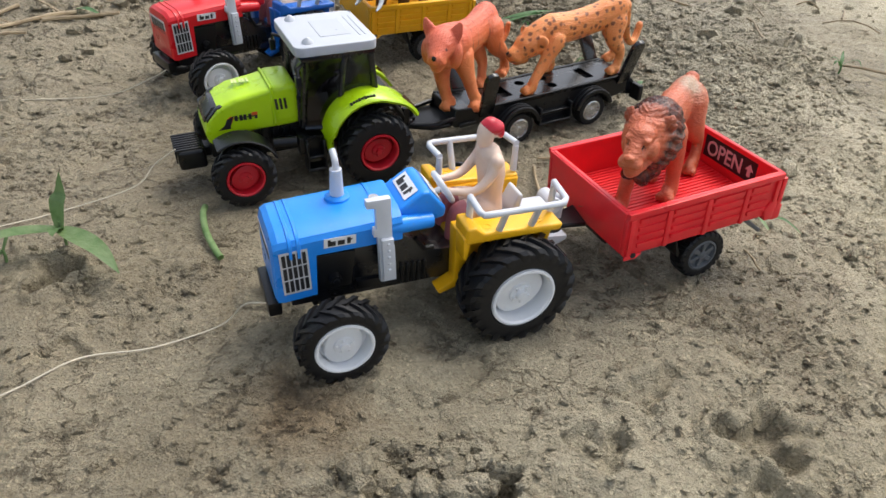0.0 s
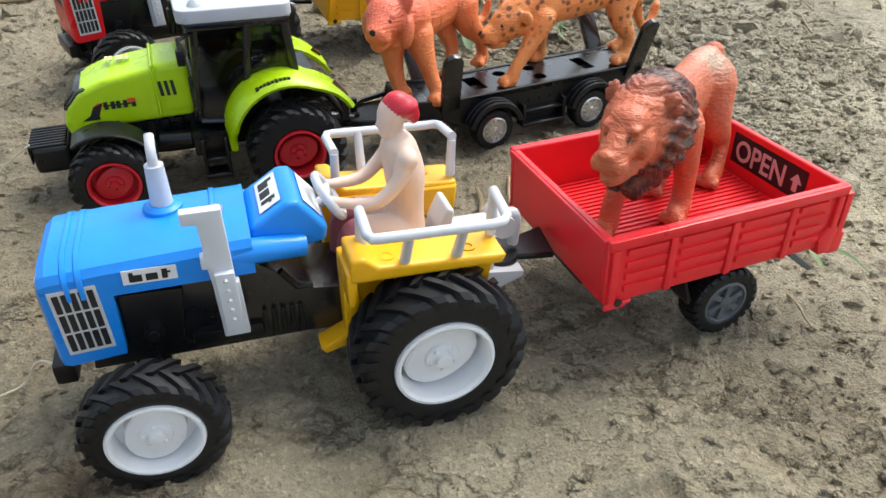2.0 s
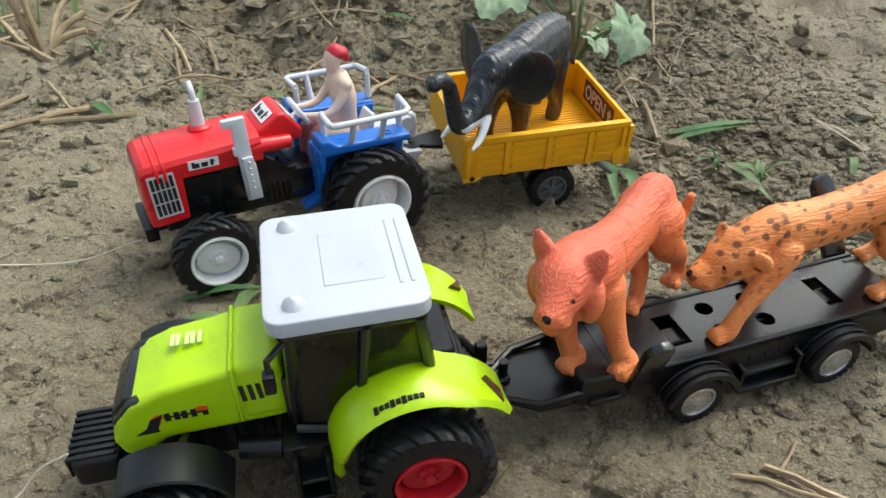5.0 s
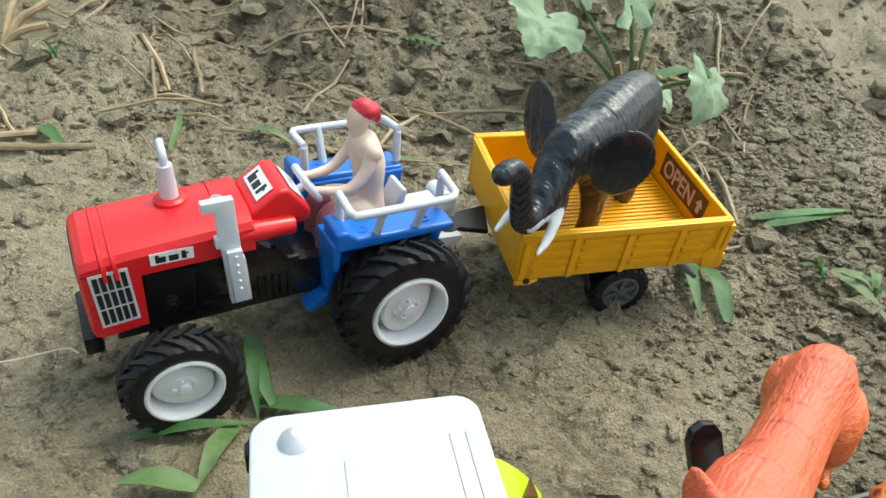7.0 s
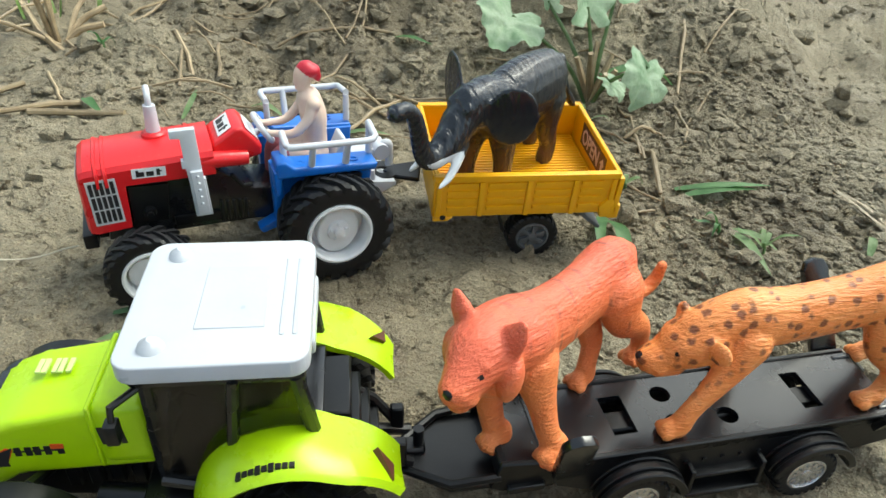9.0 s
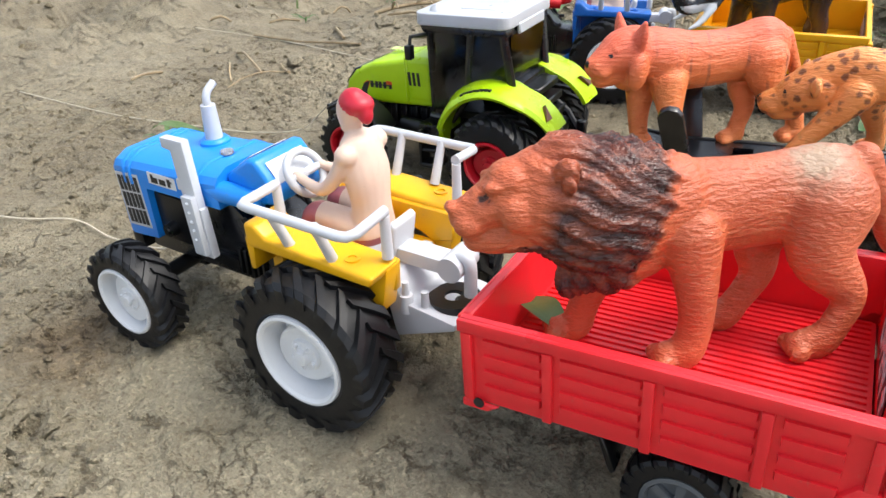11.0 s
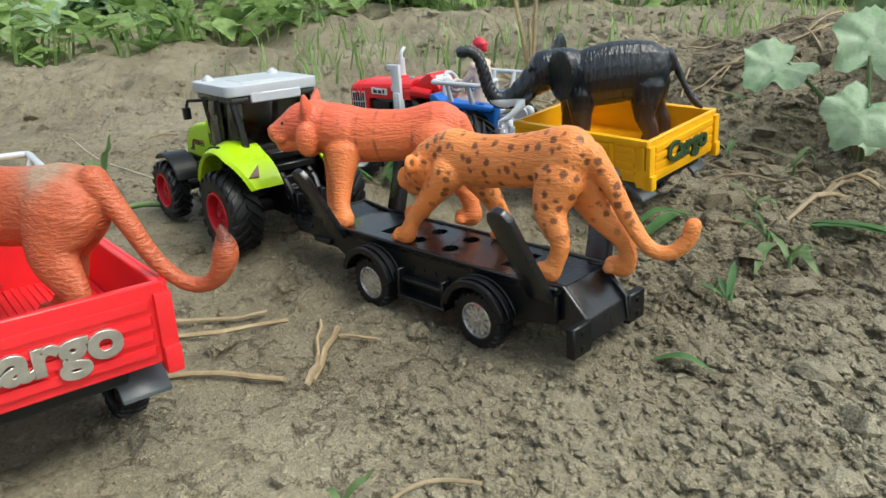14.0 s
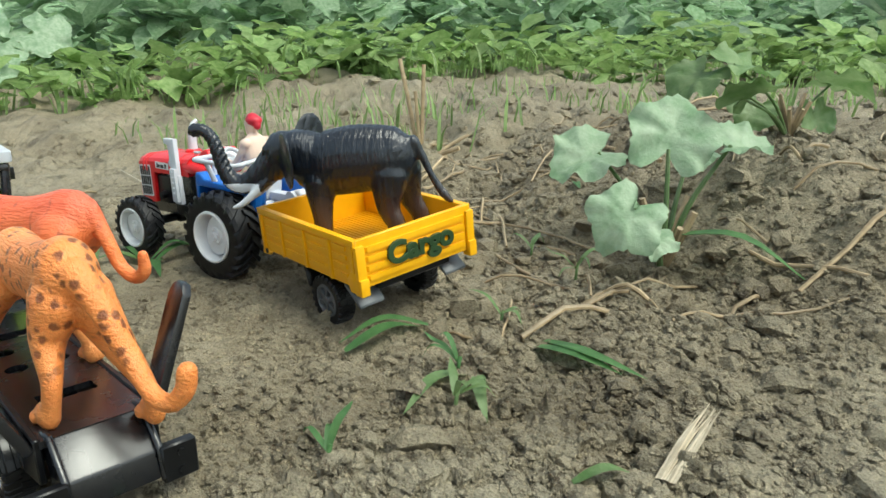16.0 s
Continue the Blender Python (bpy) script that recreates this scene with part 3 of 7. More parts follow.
def build_ground():
    gx, gy = axis_values(-0.34, 0.36, 0.0013, 400.0), axis_values(0.10, 0.86, 0.0013, 400.0)
    X, Y = np.meshgrid(gx, gy)
    x, y = X.ravel(), Y.ravel()
    z, rough = ground_base(x, y), roughness(x, y)
    n = len(x)
    lump, crumb, grit, crack, chunk = np.empty(n), np.empty(n), np.empty(n), np.zeros(n), np.zeros(n)
    small, plate = np.zeros(n), np.zeros(n)
    patch = np.empty(n)
    near = (x > -0.75) & (x < 0.42) & (y > 0.04) & (y < 1.25)
    for i in range(n):
        p = Vector((x[i], y[i], 0))
        lump[i] = noise.fractal(p * 30, 0.8, 2.1, 4)
        if near[i]:
            crumb[i] = noise.fractal(p * 110 + Vector((7, 0, 0)), 0.7, 2.2, 2)
            grit[i] = noise.noise(p * 330)
            patch[i] = noise.noise(p * 11 + Vector((3, 9, 0)))
            if patch[i] > -0.10:
                q = p + 0.012 * noise.noise_vector(p * 42)
                d = noise.voronoi(Vector((q.x * 27, q.y * 34, 0)))[0]
                crack[i] = max(0.0, 1 - (d[1] - d[0]) / 0.085)
                d = noise.voronoi(Vector((q.x * 66, q.y * 80, 3)))[0]
                small[i] = max(0.0, 1 - (d[1] - d[0]) / 0.13)
            flake = noise.noise(p * 34) + 0.55 * noise.noise(p * 85 + Vector((0, 4, 0))) + 0.3 * noise.noise(p * 190)
            plate[i] = sum(min(1.0, max(0.0, (flake - t) / 0.035)) for t in (-0.30, 0.02, 0.30))
            if rough[i] > 0.16:
                q = p + 0.005 * noise.noise_vector(p * 130)
                for scale, size in ((62, 1.0), (125, 0.55)):
                    d, c = noise.voronoi(q * scale)
                    if noise.cell(c[0] * 37) > 0.0:
                        chunk[i] = max(chunk[i], size * min(1.0, (d[1] - d[0]) * 2.6) ** 0.6)
        else:
            crumb[i] = grit[i] = patch[i] = 0
    crack *= np.clip((patch + 0.10) / 0.12, 0, 1)
    small *= np.clip((patch - 0.12) / 0.12, 0, 1)
    far = np.hypot(x, y - 0.4)
    lump *= 1 - smooth_step((far - 0.8) / 1.2)
    pits = np.clip(-crumb - 0.28, 0, 1)
    clump = np.clip(crumb - 0.05, 0, 1)
    z = z + 0.0010 * lump + rough * 0.0034 * lump
    z = z + (0.16 + 0.8 * rough) * 0.0028 * clump - (0.3 + 0.5 * rough) * 0.0024 * pits + 0.0006 * grit * (0.5 + rough)
    z = z - crack * 0.0017 - small * 0.0008 + plate * 0.0008 * np.clip(0.55 + patch * 1.4 + rough, 0.15, 1.3) + chunk * np.clip(rough - 0.16, 0, 1) * 0.0011
    roll = np.array([noise.noise(Vector((a * 0.35, b * 0.35, 2))) if c < 60 else 0.0 for a, b, c in zip(x, y, far)])
    z = z + smooth_step((far - 1.5) / 4) * 0.06 * roll
    hump = np.array([noise.fractal(Vector((a * 9, b * 9, 5)), 0.8, 2.0, 3) if c < 4 else 0.0 for a, b, c in zip(x, y, far)]) * (1 - smooth_step((far - 1.6) / 1.6))
    z = z + 0.026 * hump * np.maximum(smooth_step((-0.35 * x + 0.94 * y - 0.60) / 0.15), smooth_step((-x - 0.3) / 0.3))
    nx = len(gx)
    SURFACE.update(x=gx, y=gy, z=z.reshape(len(gy), nx))
    k = np.arange(len(gy) * nx).reshape(len(gy), nx)
    quads = np.stack([k[:-1, :-1], k[:-1, 1:], k[1:, 1:], k[1:, :-1]], -1).reshape(-1, 4)
    me = bpy.data.meshes.new("ground")
    me.vertices.add(len(x))
    me.vertices.foreach_set("co", np.stack([x, y, z], -1).ravel())
    me.loops.add(quads.size)
    me.loops.foreach_set("vertex_index", quads.ravel())
    me.polygons.add(len(quads))
    me.polygons.foreach_set("loop_start", np.arange(0, quads.size, 4))
    me.update(calc_edges=True)
    me.validate()
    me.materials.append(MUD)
    me.shade_smooth()
    return tagged(new("ground", me), "damp brown mud with clods, cracks and dents", "ground", kind="structure")


build_ground()


# ---- wheels ----
def tyre_mesh(bm, R, width, rim_r, lugs, lug_h, chunky=True):
    h = width / 2
    r0 = R - lug_h
    prof = [(rim_r * 0.92, -h * 0.55), (rim_r, -h * 0.86), (rim_r * 1.08, -h * 0.97), (r0 * 0.86, -h), (r0 * 0.95, -h * 0.93), (r0, -h * 0.72), (r0 * 1.01, 0),
            (r0, h * 0.72), (r0 * 0.95, h * 0.93), (r0 * 0.86, h), (rim_r * 1.08, h * 0.97), (rim_r, h * 0.86), (rim_r * 0.92, h * 0.55)]
    lathe(bm, prof, 40)
    skew = 0.36 if chunky else 0.1
    da = math.pi / lugs * (0.52 if chunky else 0.7)
    for side in (-1, 1):
        for k in range(lugs):
            a0 = 2 * math.pi * (k + (0.5 if side > 0 else 0)) / lugs
            rows = []
            for s, r_top, r_bot, wd in ((-0.04, R, r0 * 0.97, 0.7), (0.45, R, r0 * 0.97, 0.95), (0.86, R * 0.985, r0 * 0.95, 1.1), (1.03, R * 0.925, r0 * 0.88, 1.0), (1.045, R * 0.86, r0 * 0.84, 0.7)):
                a = a0 + skew * s
                y = side * s * h
                rows.append([bm.verts.new((r * math.cos(t), y, r * math.sin(t))) for r, t in
                             ((r_bot, a - da * wd), (r_top, a - da * wd * 0.72), (r_top, a + da * wd * 0.72), (r_bot, a + da * wd))])
            for p, q in zip(rows, rows[1:]):
                for i in range(3):
                    bm.faces.new((p[i], p[i + 1], q[i + 1], q[i]))
            bm.faces.new(rows[0])
            bm.faces.new(rows[-1])


def rim_dish(bm, r, h, lobes=2, bolts=5):
    """A deep rim whose outer face looks along +y: a thick lip, a sunk ring and an oval centre disc with bolts."""
    floor, face = -0.10, 0.52
    prof = [(r * 0.93, h * 0.2), (r * 1.02, h * 0.90), (r * 1.0, h * 1.02), (r * 0.94, h * 1.04), (r * 0.885, h * 0.94), (r * 0.85, h * floor), (r * 0.45, h * floor), (0.0, h * floor)]
    lathe(bm, prof, 40)
    n = 48
    foot, edge, top = [], [], []
    for k in range(n):
        a = 2 * math.pi * k / n
        rr = r * (0.715 + 0.085 * math.cos(lobes * a))
        for ring, q, y in ((foot, 1.0, floor * 0.98), (edge, 0.97, face - 0.06), (top, 0.90, face)):
            ring.append(bm.verts.new((rr * q * math.cos(a), h * y, rr * q * math.sin(a))))
    for k in range(n):
        j = (k + 1) % n
        bm.faces.new((foot[k], foot[j], edge[j], edge[k]))
        bm.faces.new((edge[k], edge[j], top[j], top[k]))
    bm.faces.new(top)
    lathe(bm, [(r * 0.36, h * face), (r * 0.33, h * (face + 0.12)), (r * 0.17, h * (face + 0.15)), (r * 0.15, h * (face + 0.34)), (0, h * (face + 0.38))], 20)
    for k in range(bolts):
        a = 2 * math.pi * k / bolts + 0.3
        c = Vector((r * 0.25 * math.cos(a), h * (face + 0.10), r * 0.25 * math.sin(a)))
        cyl(bm, c, c + Vector((0, h * 0.16, 0)), r * 0.05, r * 0.04, 8)


def rim_spokes(bm, r, h, spokes):
    """A small rim with raised spokes and a cap."""
    lathe(bm, [(r * 0.95, 0), (r * 1.02, h * 0.95), (r * 0.9, h * 1.02), (r * 0.82, h * 0.6), (0, h * 0.55)], 30)
    for k in range(spokes):
        a = 2 * math.pi * k / spokes
        d, s = Vector((math.cos(a), 0, math.sin(a))), Vector((-math.sin(a), 0, math.cos(a)))
        p0, p1 = d * r * 0.2, d * r * 0.86
        w0, w1 = r * 0.10, r * 0.15
        vs = [bm.verts.new(p) for p in (p0 - s * w0, p0 + s * w0, p1 + s * w1, p1 - s * w1)]
        vt = [bm.verts.new(v.co * 0.96 + Vector((0, h * 0.90, 0))) for v in vs]
        bm.faces.new(vt)
        for i in range(4):
            j = (i + 1) % 4
            bm.faces.new((vs[i], vs[j], vt[j], vt[i]))
        for v in vs:
            v.co.y = h * 0.5
    lathe(bm, [(r * 0.30, h * 0.5), (r * 0.28, h * 0.95), (r * 0.12, h * 1.05), (0, h * 1.05)], 18)


class WheelKit:
    """Meshes of one kind of wheel, shared by its copies."""

    def __init__(self, R, width, rim_r, lugs, lug_h, rim_mat, style, label):
        self.args, self.made, self.label = (R, width, rim_r, lugs, lug_h, rim_mat, style), None, label

    def put(self, name, parent, x, y, z, spin=0.0):
        R, width, rim_r, lugs, lug_h, rim_mat, style = self.args
        side = 1 if y > 0 else -1
        m = Matrix.Translation((x, y, z)) @ Matrix.Rotation(0 if side > 0 else math.pi, 4, "Z") @ Matrix.Rotation(spin, 4, "Y")
        if not self.made:
            bm = bmesh.new()
            tyre_mesh(bm, R, width, rim_r, lugs, lug_h, style == "dish")
            tyre = part(name, bm, RUBBER, parent, "black rubber tyre with chunky tread", 30, m)
            bm = bmesh.new()
            if style == "dish":
                rim_dish(bm, rim_r * 1.0, width / 2)
            else:
                rim_spokes(bm, rim_r, width / 2, 6 if style == "six" else 12)
            rim = part("rim", bm, rim_mat, tyre, self.label, 35)
            self.made = (tyre, rim)
        else:
            tyre = share(self.made[0], name, parent, m)
            tyre["label"] = "black rubber tyre with chunky tread"
            rim = share(self.made[1], "rim", tyre, Matrix())
            rim["label"] = self.label
        return tyre


BIG = WheelKit(0.0238, 0.0165, 0.0137, 20, 0.0018, LIT_RIM_WHITE, "dish", "white dished plastic rim")
FRONT = WheelKit(0.0178, 0.0112, 0.0114, 19, 0.0014, LIT_RIM_WHITE, "dish", "white dished plastic rim")
CART = WheelKit(0.0122, 0.0085, 0.0076, 22, 0.0006, GREY, "six", "grey six-spoke plastic rim")
LIME_BIG = WheelKit(0.0203, 0.0150, 0.0106, 20, 0.0015, RIM_RED, "dish", "red plastic rim")
LIME_FRONT = WheelKit(0.0160, 0.0102, 0.0096, 17, 0.0016, RIM_RED, "dish", "red plastic rim")
LOW = WheelKit(0.0104, 0.0080, 0.0064, 24, 0.0004, CHROME, "twelve", "silver spoked rim")


# ---- the two farm tractors ----
def logo_bars(parent, m, width, height, mat):
    """Three dark bars of a small emblem on a sticker; local x along, y up."""
    bm = bmesh.new()
    u = width / 10
    for x0, x1, y0, y1 in ((-4, -3.1, -1, 1), (-3.1, -1.5, -1, 0.4), (-0.8, 1.5, -1, 0.4), (2.3, 3.4, -1, 0.95), (3.4, 4.0, 0.05, 0.45)):
        box(bm, x0 * u, x1 * u, y0 * height * 0.34, y1 * height * 0.34, 0, 0.0001)
    ob = part("emblem", bm, mat, parent)
    ob.matrix_basis = m
    return ob


def sticker(parent, m, width, height, mat=None, label="white sticker with dark bars", bars=True):
    bm = bmesh.new()
    box(bm, -width / 2, width / 2, -height / 2, height / 2, 0, 0.00015)
    ob = part("sticker", bm, mat or STICKER, parent, label)
    ob.matrix_basis = m
    if bars:
        logo_bars(ob, Matrix.Translation((0, 0, 0.0002)), width * 0.95, height, INK)
    return ob


def grille(parent, m, width, height, rows, cols):
    bm = bmesh.new()
    box(bm, -width / 2, width / 2, -height / 2, height / 2, 0, 0.0002)
    ob = part("grille", bm, STICKER_SILVER, parent, "silver grille sticker with black slots")
    ob.matrix_basis = m
    first = None
    cw, ch = width * 0.90 / cols, height * 0.93 / rows
    for r in range(rows):
        for c in range(cols):
            x, y = (c - (cols - 1) / 2) * cw, (r - (rows - 1) / 2) * ch
            at = Matrix.Translation((x, y, 0.0002))
            if first is None:
                bm = bmesh.new()
                box(bm, -cw * 0.36, cw * 0.36, -ch * 0.44, ch * 0.44, 0, 0.00015)
                first = part("slot", bm, INK, ob, at=at)
            else:
                share(first, "slot", ob, at)
    return ob


def farm_tractor(name, label, m, hood_mat, fender_mat, spin):
    t = thing(name, label, "toy tractor", m, "toy farm tractors")
    # hood: nose block and long bonnet with chamfered shoulders, then the dashboard peak
    def shell(bm, stations):
        """Cross-sections with chamfered shoulders, joined along x: place, underside, top, growth."""
        rings = []
        for x, low, top, grow in stations:
            w, k = 0.0150 + grow, 0.0096 + grow
            rings.append([bm.verts.new((x, y, z)) for y, z in ((-w, low), (-w, top - 0.0040), (-w + 0.0012, top - 0.0020), (-k, top + grow), (k, top + grow), (w - 0.0012, top - 0.0020), (w, top - 0.0040), (w, low))])
        for p, q in zip(rings, rings[1:]):
            for i in range(8):
                j = (i + 1) % 8
                bm.faces.new((p[i], p[j], q[j], q[i]))
        bm.faces.new(rings[0])
        bm.faces.new(rings[-1])

    bm = bmesh.new()
    shell(bm, [(0.0440, 0.0485, 0.0602, 0.0), (0.0772, 0.0482, 0.0585, 0.0), (0.0778, 0.0300, 0.0585, 0.0), (0.0905, 0.0290, 0.0576, 0.0), (0.0925, 0.0292, 0.0566, -0.0006), (0.0934, 0.0310, 0.0545, -0.0020)])
    hood = part("hood", bm, hood_mat, t, "glossy moulded plastic bonnet", 28)
    for x in (0.0865, 0.0835, 0.0520):
        bm = bmesh.new()
        top = 0.0576 + (0.0905 - x) * 0.056
        shell(bm, [(x - 0.0009, 0.0488, top, -0.0002), (x - 0.0005, 0.0486, top, 0.0005), (x + 0.0005, 0.0486, top, 0.0005), (x + 0.0009, 0.0488, top, -0.0002)])
        part("hood_rib", bm, hood_mat, t)
    bm = bmesh.new()
    prism(bm, [(0.0440, 0.0500), (0.0440, 0.0582), (0.0415, 0.0598), (0.0345, 0.0645), (0.0315, 0.0645), (0.0245, 0.0558), (0.0250, 0.0520), (0.0390, 0.0490)], -0.0104, 0.0104, 0.0014, 3)
    for s in (-1, 1):
        tube(bm, [(0.054, s * 0.0125, 0.0535), (0.043, s * 0.0125, 0.0535), (0.031, s * 0.0108, 0.0520)], [0.0020, 0.0034, 0.0030], 12)
    dash = part("dashboard", bm, hood_mat, t)
    slope = Vector((-0.0070, 0, 0.0047)).normalized()
    sticker(dash, facing((0.03815, 0, 0.0624), (0, 1, 0), slope), 0.0150, 0.0064)
    back = Vector((0.0070, 0, 0.0087)).normalized()
    sticker(dash, facing((0.0278, 0, 0.0604), (0, -1, 0), back), 0.015, 0.0070, label="printed dial sticker", bars=False)
    grille(hood, facing((0.0929, 0, 0.0425), (0, 1, 0), (0.002, 0, 0.027)), 0.0215, 0.0200, 3, 5)
    for s in (-1, 1):
        sticker(hood, facing((0.0682, s * 0.0151, 0.0528), (-s, 0, 0.06 * -s), (0, 0, 1)), 0.0122, 0.0040)
        grille(hood, facing((0.0853, s * 0.0151, 0.0425), (-s, 0, 0), (0.07, 0, 1)), 0.0105, 0.0190, 3, 5)
    bm = bmesh.new()
    lathe(bm, [(0.0022, 0), (0.0020, 0.0008), (0, 0.0010)], 14)
    bmesh.ops.rotate(bm, verts=bm.verts[:], matrix=Matrix.Rotation(math.pi / 2, 3, "X"))
    part("screw", bm, STEEL, t, "shiny steel screw", at=Matrix.Translation((0.0515, 0.002, 0.0603)))
    # exhaust
    bm = bmesh.new()
    lathe(bm, [(0.0050, 0), (0.0048, 0.0014), (0.0038, 0.0022), (0, 0.0022)], 20)
    bmesh.ops.rotate(bm, verts=bm.verts[:], matrix=Matrix.Rotation(math.pi / 2, 3, "X"))
    bmesh.ops.translate(bm, verts=bm.verts[:], vec=(0.0640, -0.0046, 0.0586))
    part("exhaust_collar", bm, hood_mat, t)
    bm = bmesh.new()
    x, y = 0.0640, -0.0046
    tube(bm, [(x, y, 0.0595), (x, y, 0.0715)], [0.0028, 0.0023], 16)
    tube(bm, curve_points([(x, y, 0.0712), (x, y, 0.0735), (x, y - 0.0010, 0.0755), (x, y - 0.0040, 0.0775)], 5), 0.00125, 12)
    part("exhaust_pipe", bm, WHITE, t, "bent white exhaust pipe")
    # white air intake on the left
    for s in (1,):
        bm = bmesh.new()
        prism(bm, [(0.0538, 0.0325), (0.0474, 0.0325), (0.0482, 0.0490), (0.0490, 0.0490), (0.0498, 0.0700), (0.0590, 0.0700), (0.0590, 0.0668), (0.0556, 0.0664), (0.0552, 0.0575), (0.0563, 0.0575), (0.0563, 0.0540), (0.0550, 0.0540), (0.0545, 0.0490)], s * 0.0158, s * 0.0186, 0.0005, 2)
        prism(bm, [(0.0530, 0.0340), (0.0484, 0.0340), (0.0492, 0.0532), (0.0538, 0.0532)], s * 0.0184, s * 0.0204, 0.0004, 2)
        for k in range(5):
            c = Vector((0.0509 + k * 0.00010, s * 0.0202, 0.0392 + k * 0.0030))
            cyl(bm, c, c + Vector((0, s * 0.0008, 0)), 0.0008, 0.0004, 8)
        part("air_intake", bm, WHITE, t, "upright white plastic air intake")
    # chassis and engine
    bm = bmesh.new()
    prism(bm, [(0.0875, 0.0230), (0.0300, 0.0230), (0.0050, 0.0200), (-0.0120, 0.0200), (-0.0120, 0.0330), (0.0300, 0.0380), (0.0440, 0.0490), (0.0780, 0.0480), (0.0860, 0.0300)], -0.0112, 0.0112, 0.0012, 2)
    part("chassis", bm, BLACK_GLOSS, t, "glossy black engine and frame")
    for s in (-1, 1):
        bm = bmesh.new()
        prism(bm, [(0.0770, 0.0300), (0.0640, 0.0300), (0.0620, 0.0460), (0.0770, 0.0465)], s * 0.0110, s * 0.0132, 0.0006, 2)
        cyl(bm, (0.0705, s * 0.0130, 0.0350), (0.0705, s * 0.0160, 0.0350), 0.0026, 0.0022, 14)
        cyl(bm, (0.0705, s * 0.0158, 0.0350), (0.0705, s * 0.0166, 0.0350), 0.0014, 0.0012, 12)
        part("engine_cover", bm, BLACK, t)
        bm = bmesh.new()
        box(bm, 0.0440, 0.0620, s * 0.0110 - 0.0016, s * 0.0110 + 0.0016, 0.0260, 0.0300, 0.0006, 2)
        part("frame_rail", bm, BLACK, t)
        for k in range(5):
            bm = bmesh.new()
            box(bm, 0.0330 + k * 0.0024, 0.0342 + k * 0.0024, min(s * 0.0110, s * 0.0126), max(s * 0.0110, s * 0.0126), 0.0250, 0.0340, 0.0002, 1)
            part("cooling_fin", bm, BLACK, t)
        bm = bmesh.new()
        tube(bm, [(0.030, s * 0.0120, 0.0400), (0.034, s * 0.0120, 0.0400), (0.038, s * 0.0125, 0.0460)], 0.0010, 8)
        part("gear_lever", bm, BLACK, t)
    bm = bmesh.new()
    cyl(bm, (0.0738, -0.0240, 0.0195), (0.0738, 0.0240, 0.0195), 0.0026, n=14)
    box(bm, 0.0690, 0.0785, -0.0060, 0.0060, 0.0165, 0.0240, 0.0012, 2)
    part("front_axle", bm, BLACK, t)
    bm = bmesh.new()
    cyl(bm, (0, -0.0200, 0.0250), (0, 0.0200, 0.0250), 0.0045, n=16)
    part("rear_axle", bm, BLACK, t)
    bm = bmesh.new()
    box(bm, 0.0910, 0.0965, -0.0125, 0.0125, 0.0210, 0.0275, 0.0012, 2)
    box(bm, 0.0850, 0.0930, -0.0060, 0.0060, 0.0215, 0.0290, 0.0010, 2)
    part("bumper", bm, BLACK, t)
    # fenders with step plates
    for s in (-1, 1):
        bm = bmesh.new()
        prism(bm, [(0.0222, 0.0480), (-0.0185, 0.0470), (-0.0195, 0.0500), (0.0150, 0.0520), (0.0185, 0.0552), (0.0222, 0.0552)], s * 0.0140, s * 0.0262, 0.0012, 3)
        inner = s * 0.0140
        arch = [(0.0232, 0.0500), (0.0225, 0.0230), (0.0185, 0.0215)]
        arch += [(0.0190 * math.cos(a), 0.0230 + 0.0190 * math.sin(a)) for a in np.linspace(0.5, 2.2, 9)] + [(-0.0185, 0.0400), (-0.0190, 0.0490)]
        prism(bm, arch, inner - s * 0.0010, inner + s * 0.0016, 0.0005, 1)
        prism(bm, [(0.0232, 0.0500), (0.0195, 0.0500), (0.0175, 0.0225), (0.0285, 0.0190), (0.0300, 0.0212), (0.0225, 0.0250)], s * 0.0110, s * 0.0176, 0.0008, 2)
        prism(bm, [(0.0232, 0.0505), (0.0200, 0.0505), (0.0212, 0.0405), (0.0228, 0.0405)], s * 0.0170, s * 0.0255, 0.0006, 2)
        prism(bm, [(-0.0195, 0.0490), (-0.0130, 0.0490), (-0.0060, 0.0470), (-0.0130, 0.0350), (-0.0170, 0.0355)], s * 0.0135, s * 0.0200, 0.0008, 2)
        for x in (0.0120, -0.0100):
            lathe(bm, [(0.0021, 0), (0.0021, 0.0010), (0.0012, 0.0010), (0.0010, -0.0004), (0, -0.0004)], 14)
            vs = [v for v in bm.verts if abs(v.co.z) < 0.003 and abs(v.co.x) < 0.003 and -0.001 < v.co.y < 0.002]
            for v in vs:
                v.co = Vector((v.co.x + x, s * 0.0212 - v.co.z, 0.0510 + (x - 0.012) * 0.045 + v.co.y))
        part("fender", bm, fender_mat, t, "moulded plastic mudguard with step")
        bm = bmesh.new()
        z = 0.0628
        path = [(0.0175, s * 0.0160, z + 0.0004), (0.0180, s * 0.0270, z), (0.0172, s * 0.0290, z), (0.0152, s * 0.0293, z), (-0.0135, s * 0.0295, z - 0.0006), (-0.0160, s * 0.0292, z - 0.0004), (-0.0175, s * 0.0275, z), (-0.0180, s * 0.0165, z + 0.0012)]
        tube(bm, path, 0.00135, 12)
        for x, y, lean in ((0.0175, 0.0165, 0), (0.0080, 0.0290, -0.005), (-0.0060, 0.0290, -0.005), (-0.0180, 0.0170, 0)):
            tube(bm, [(x, s * y, z), (x, s * (y + lean), 0.0510)], [0.0013, 0.0015], 10)
        part("guard_rail", bm, WHITE, t, "white tubular side rail")
    bm = bmesh.new()
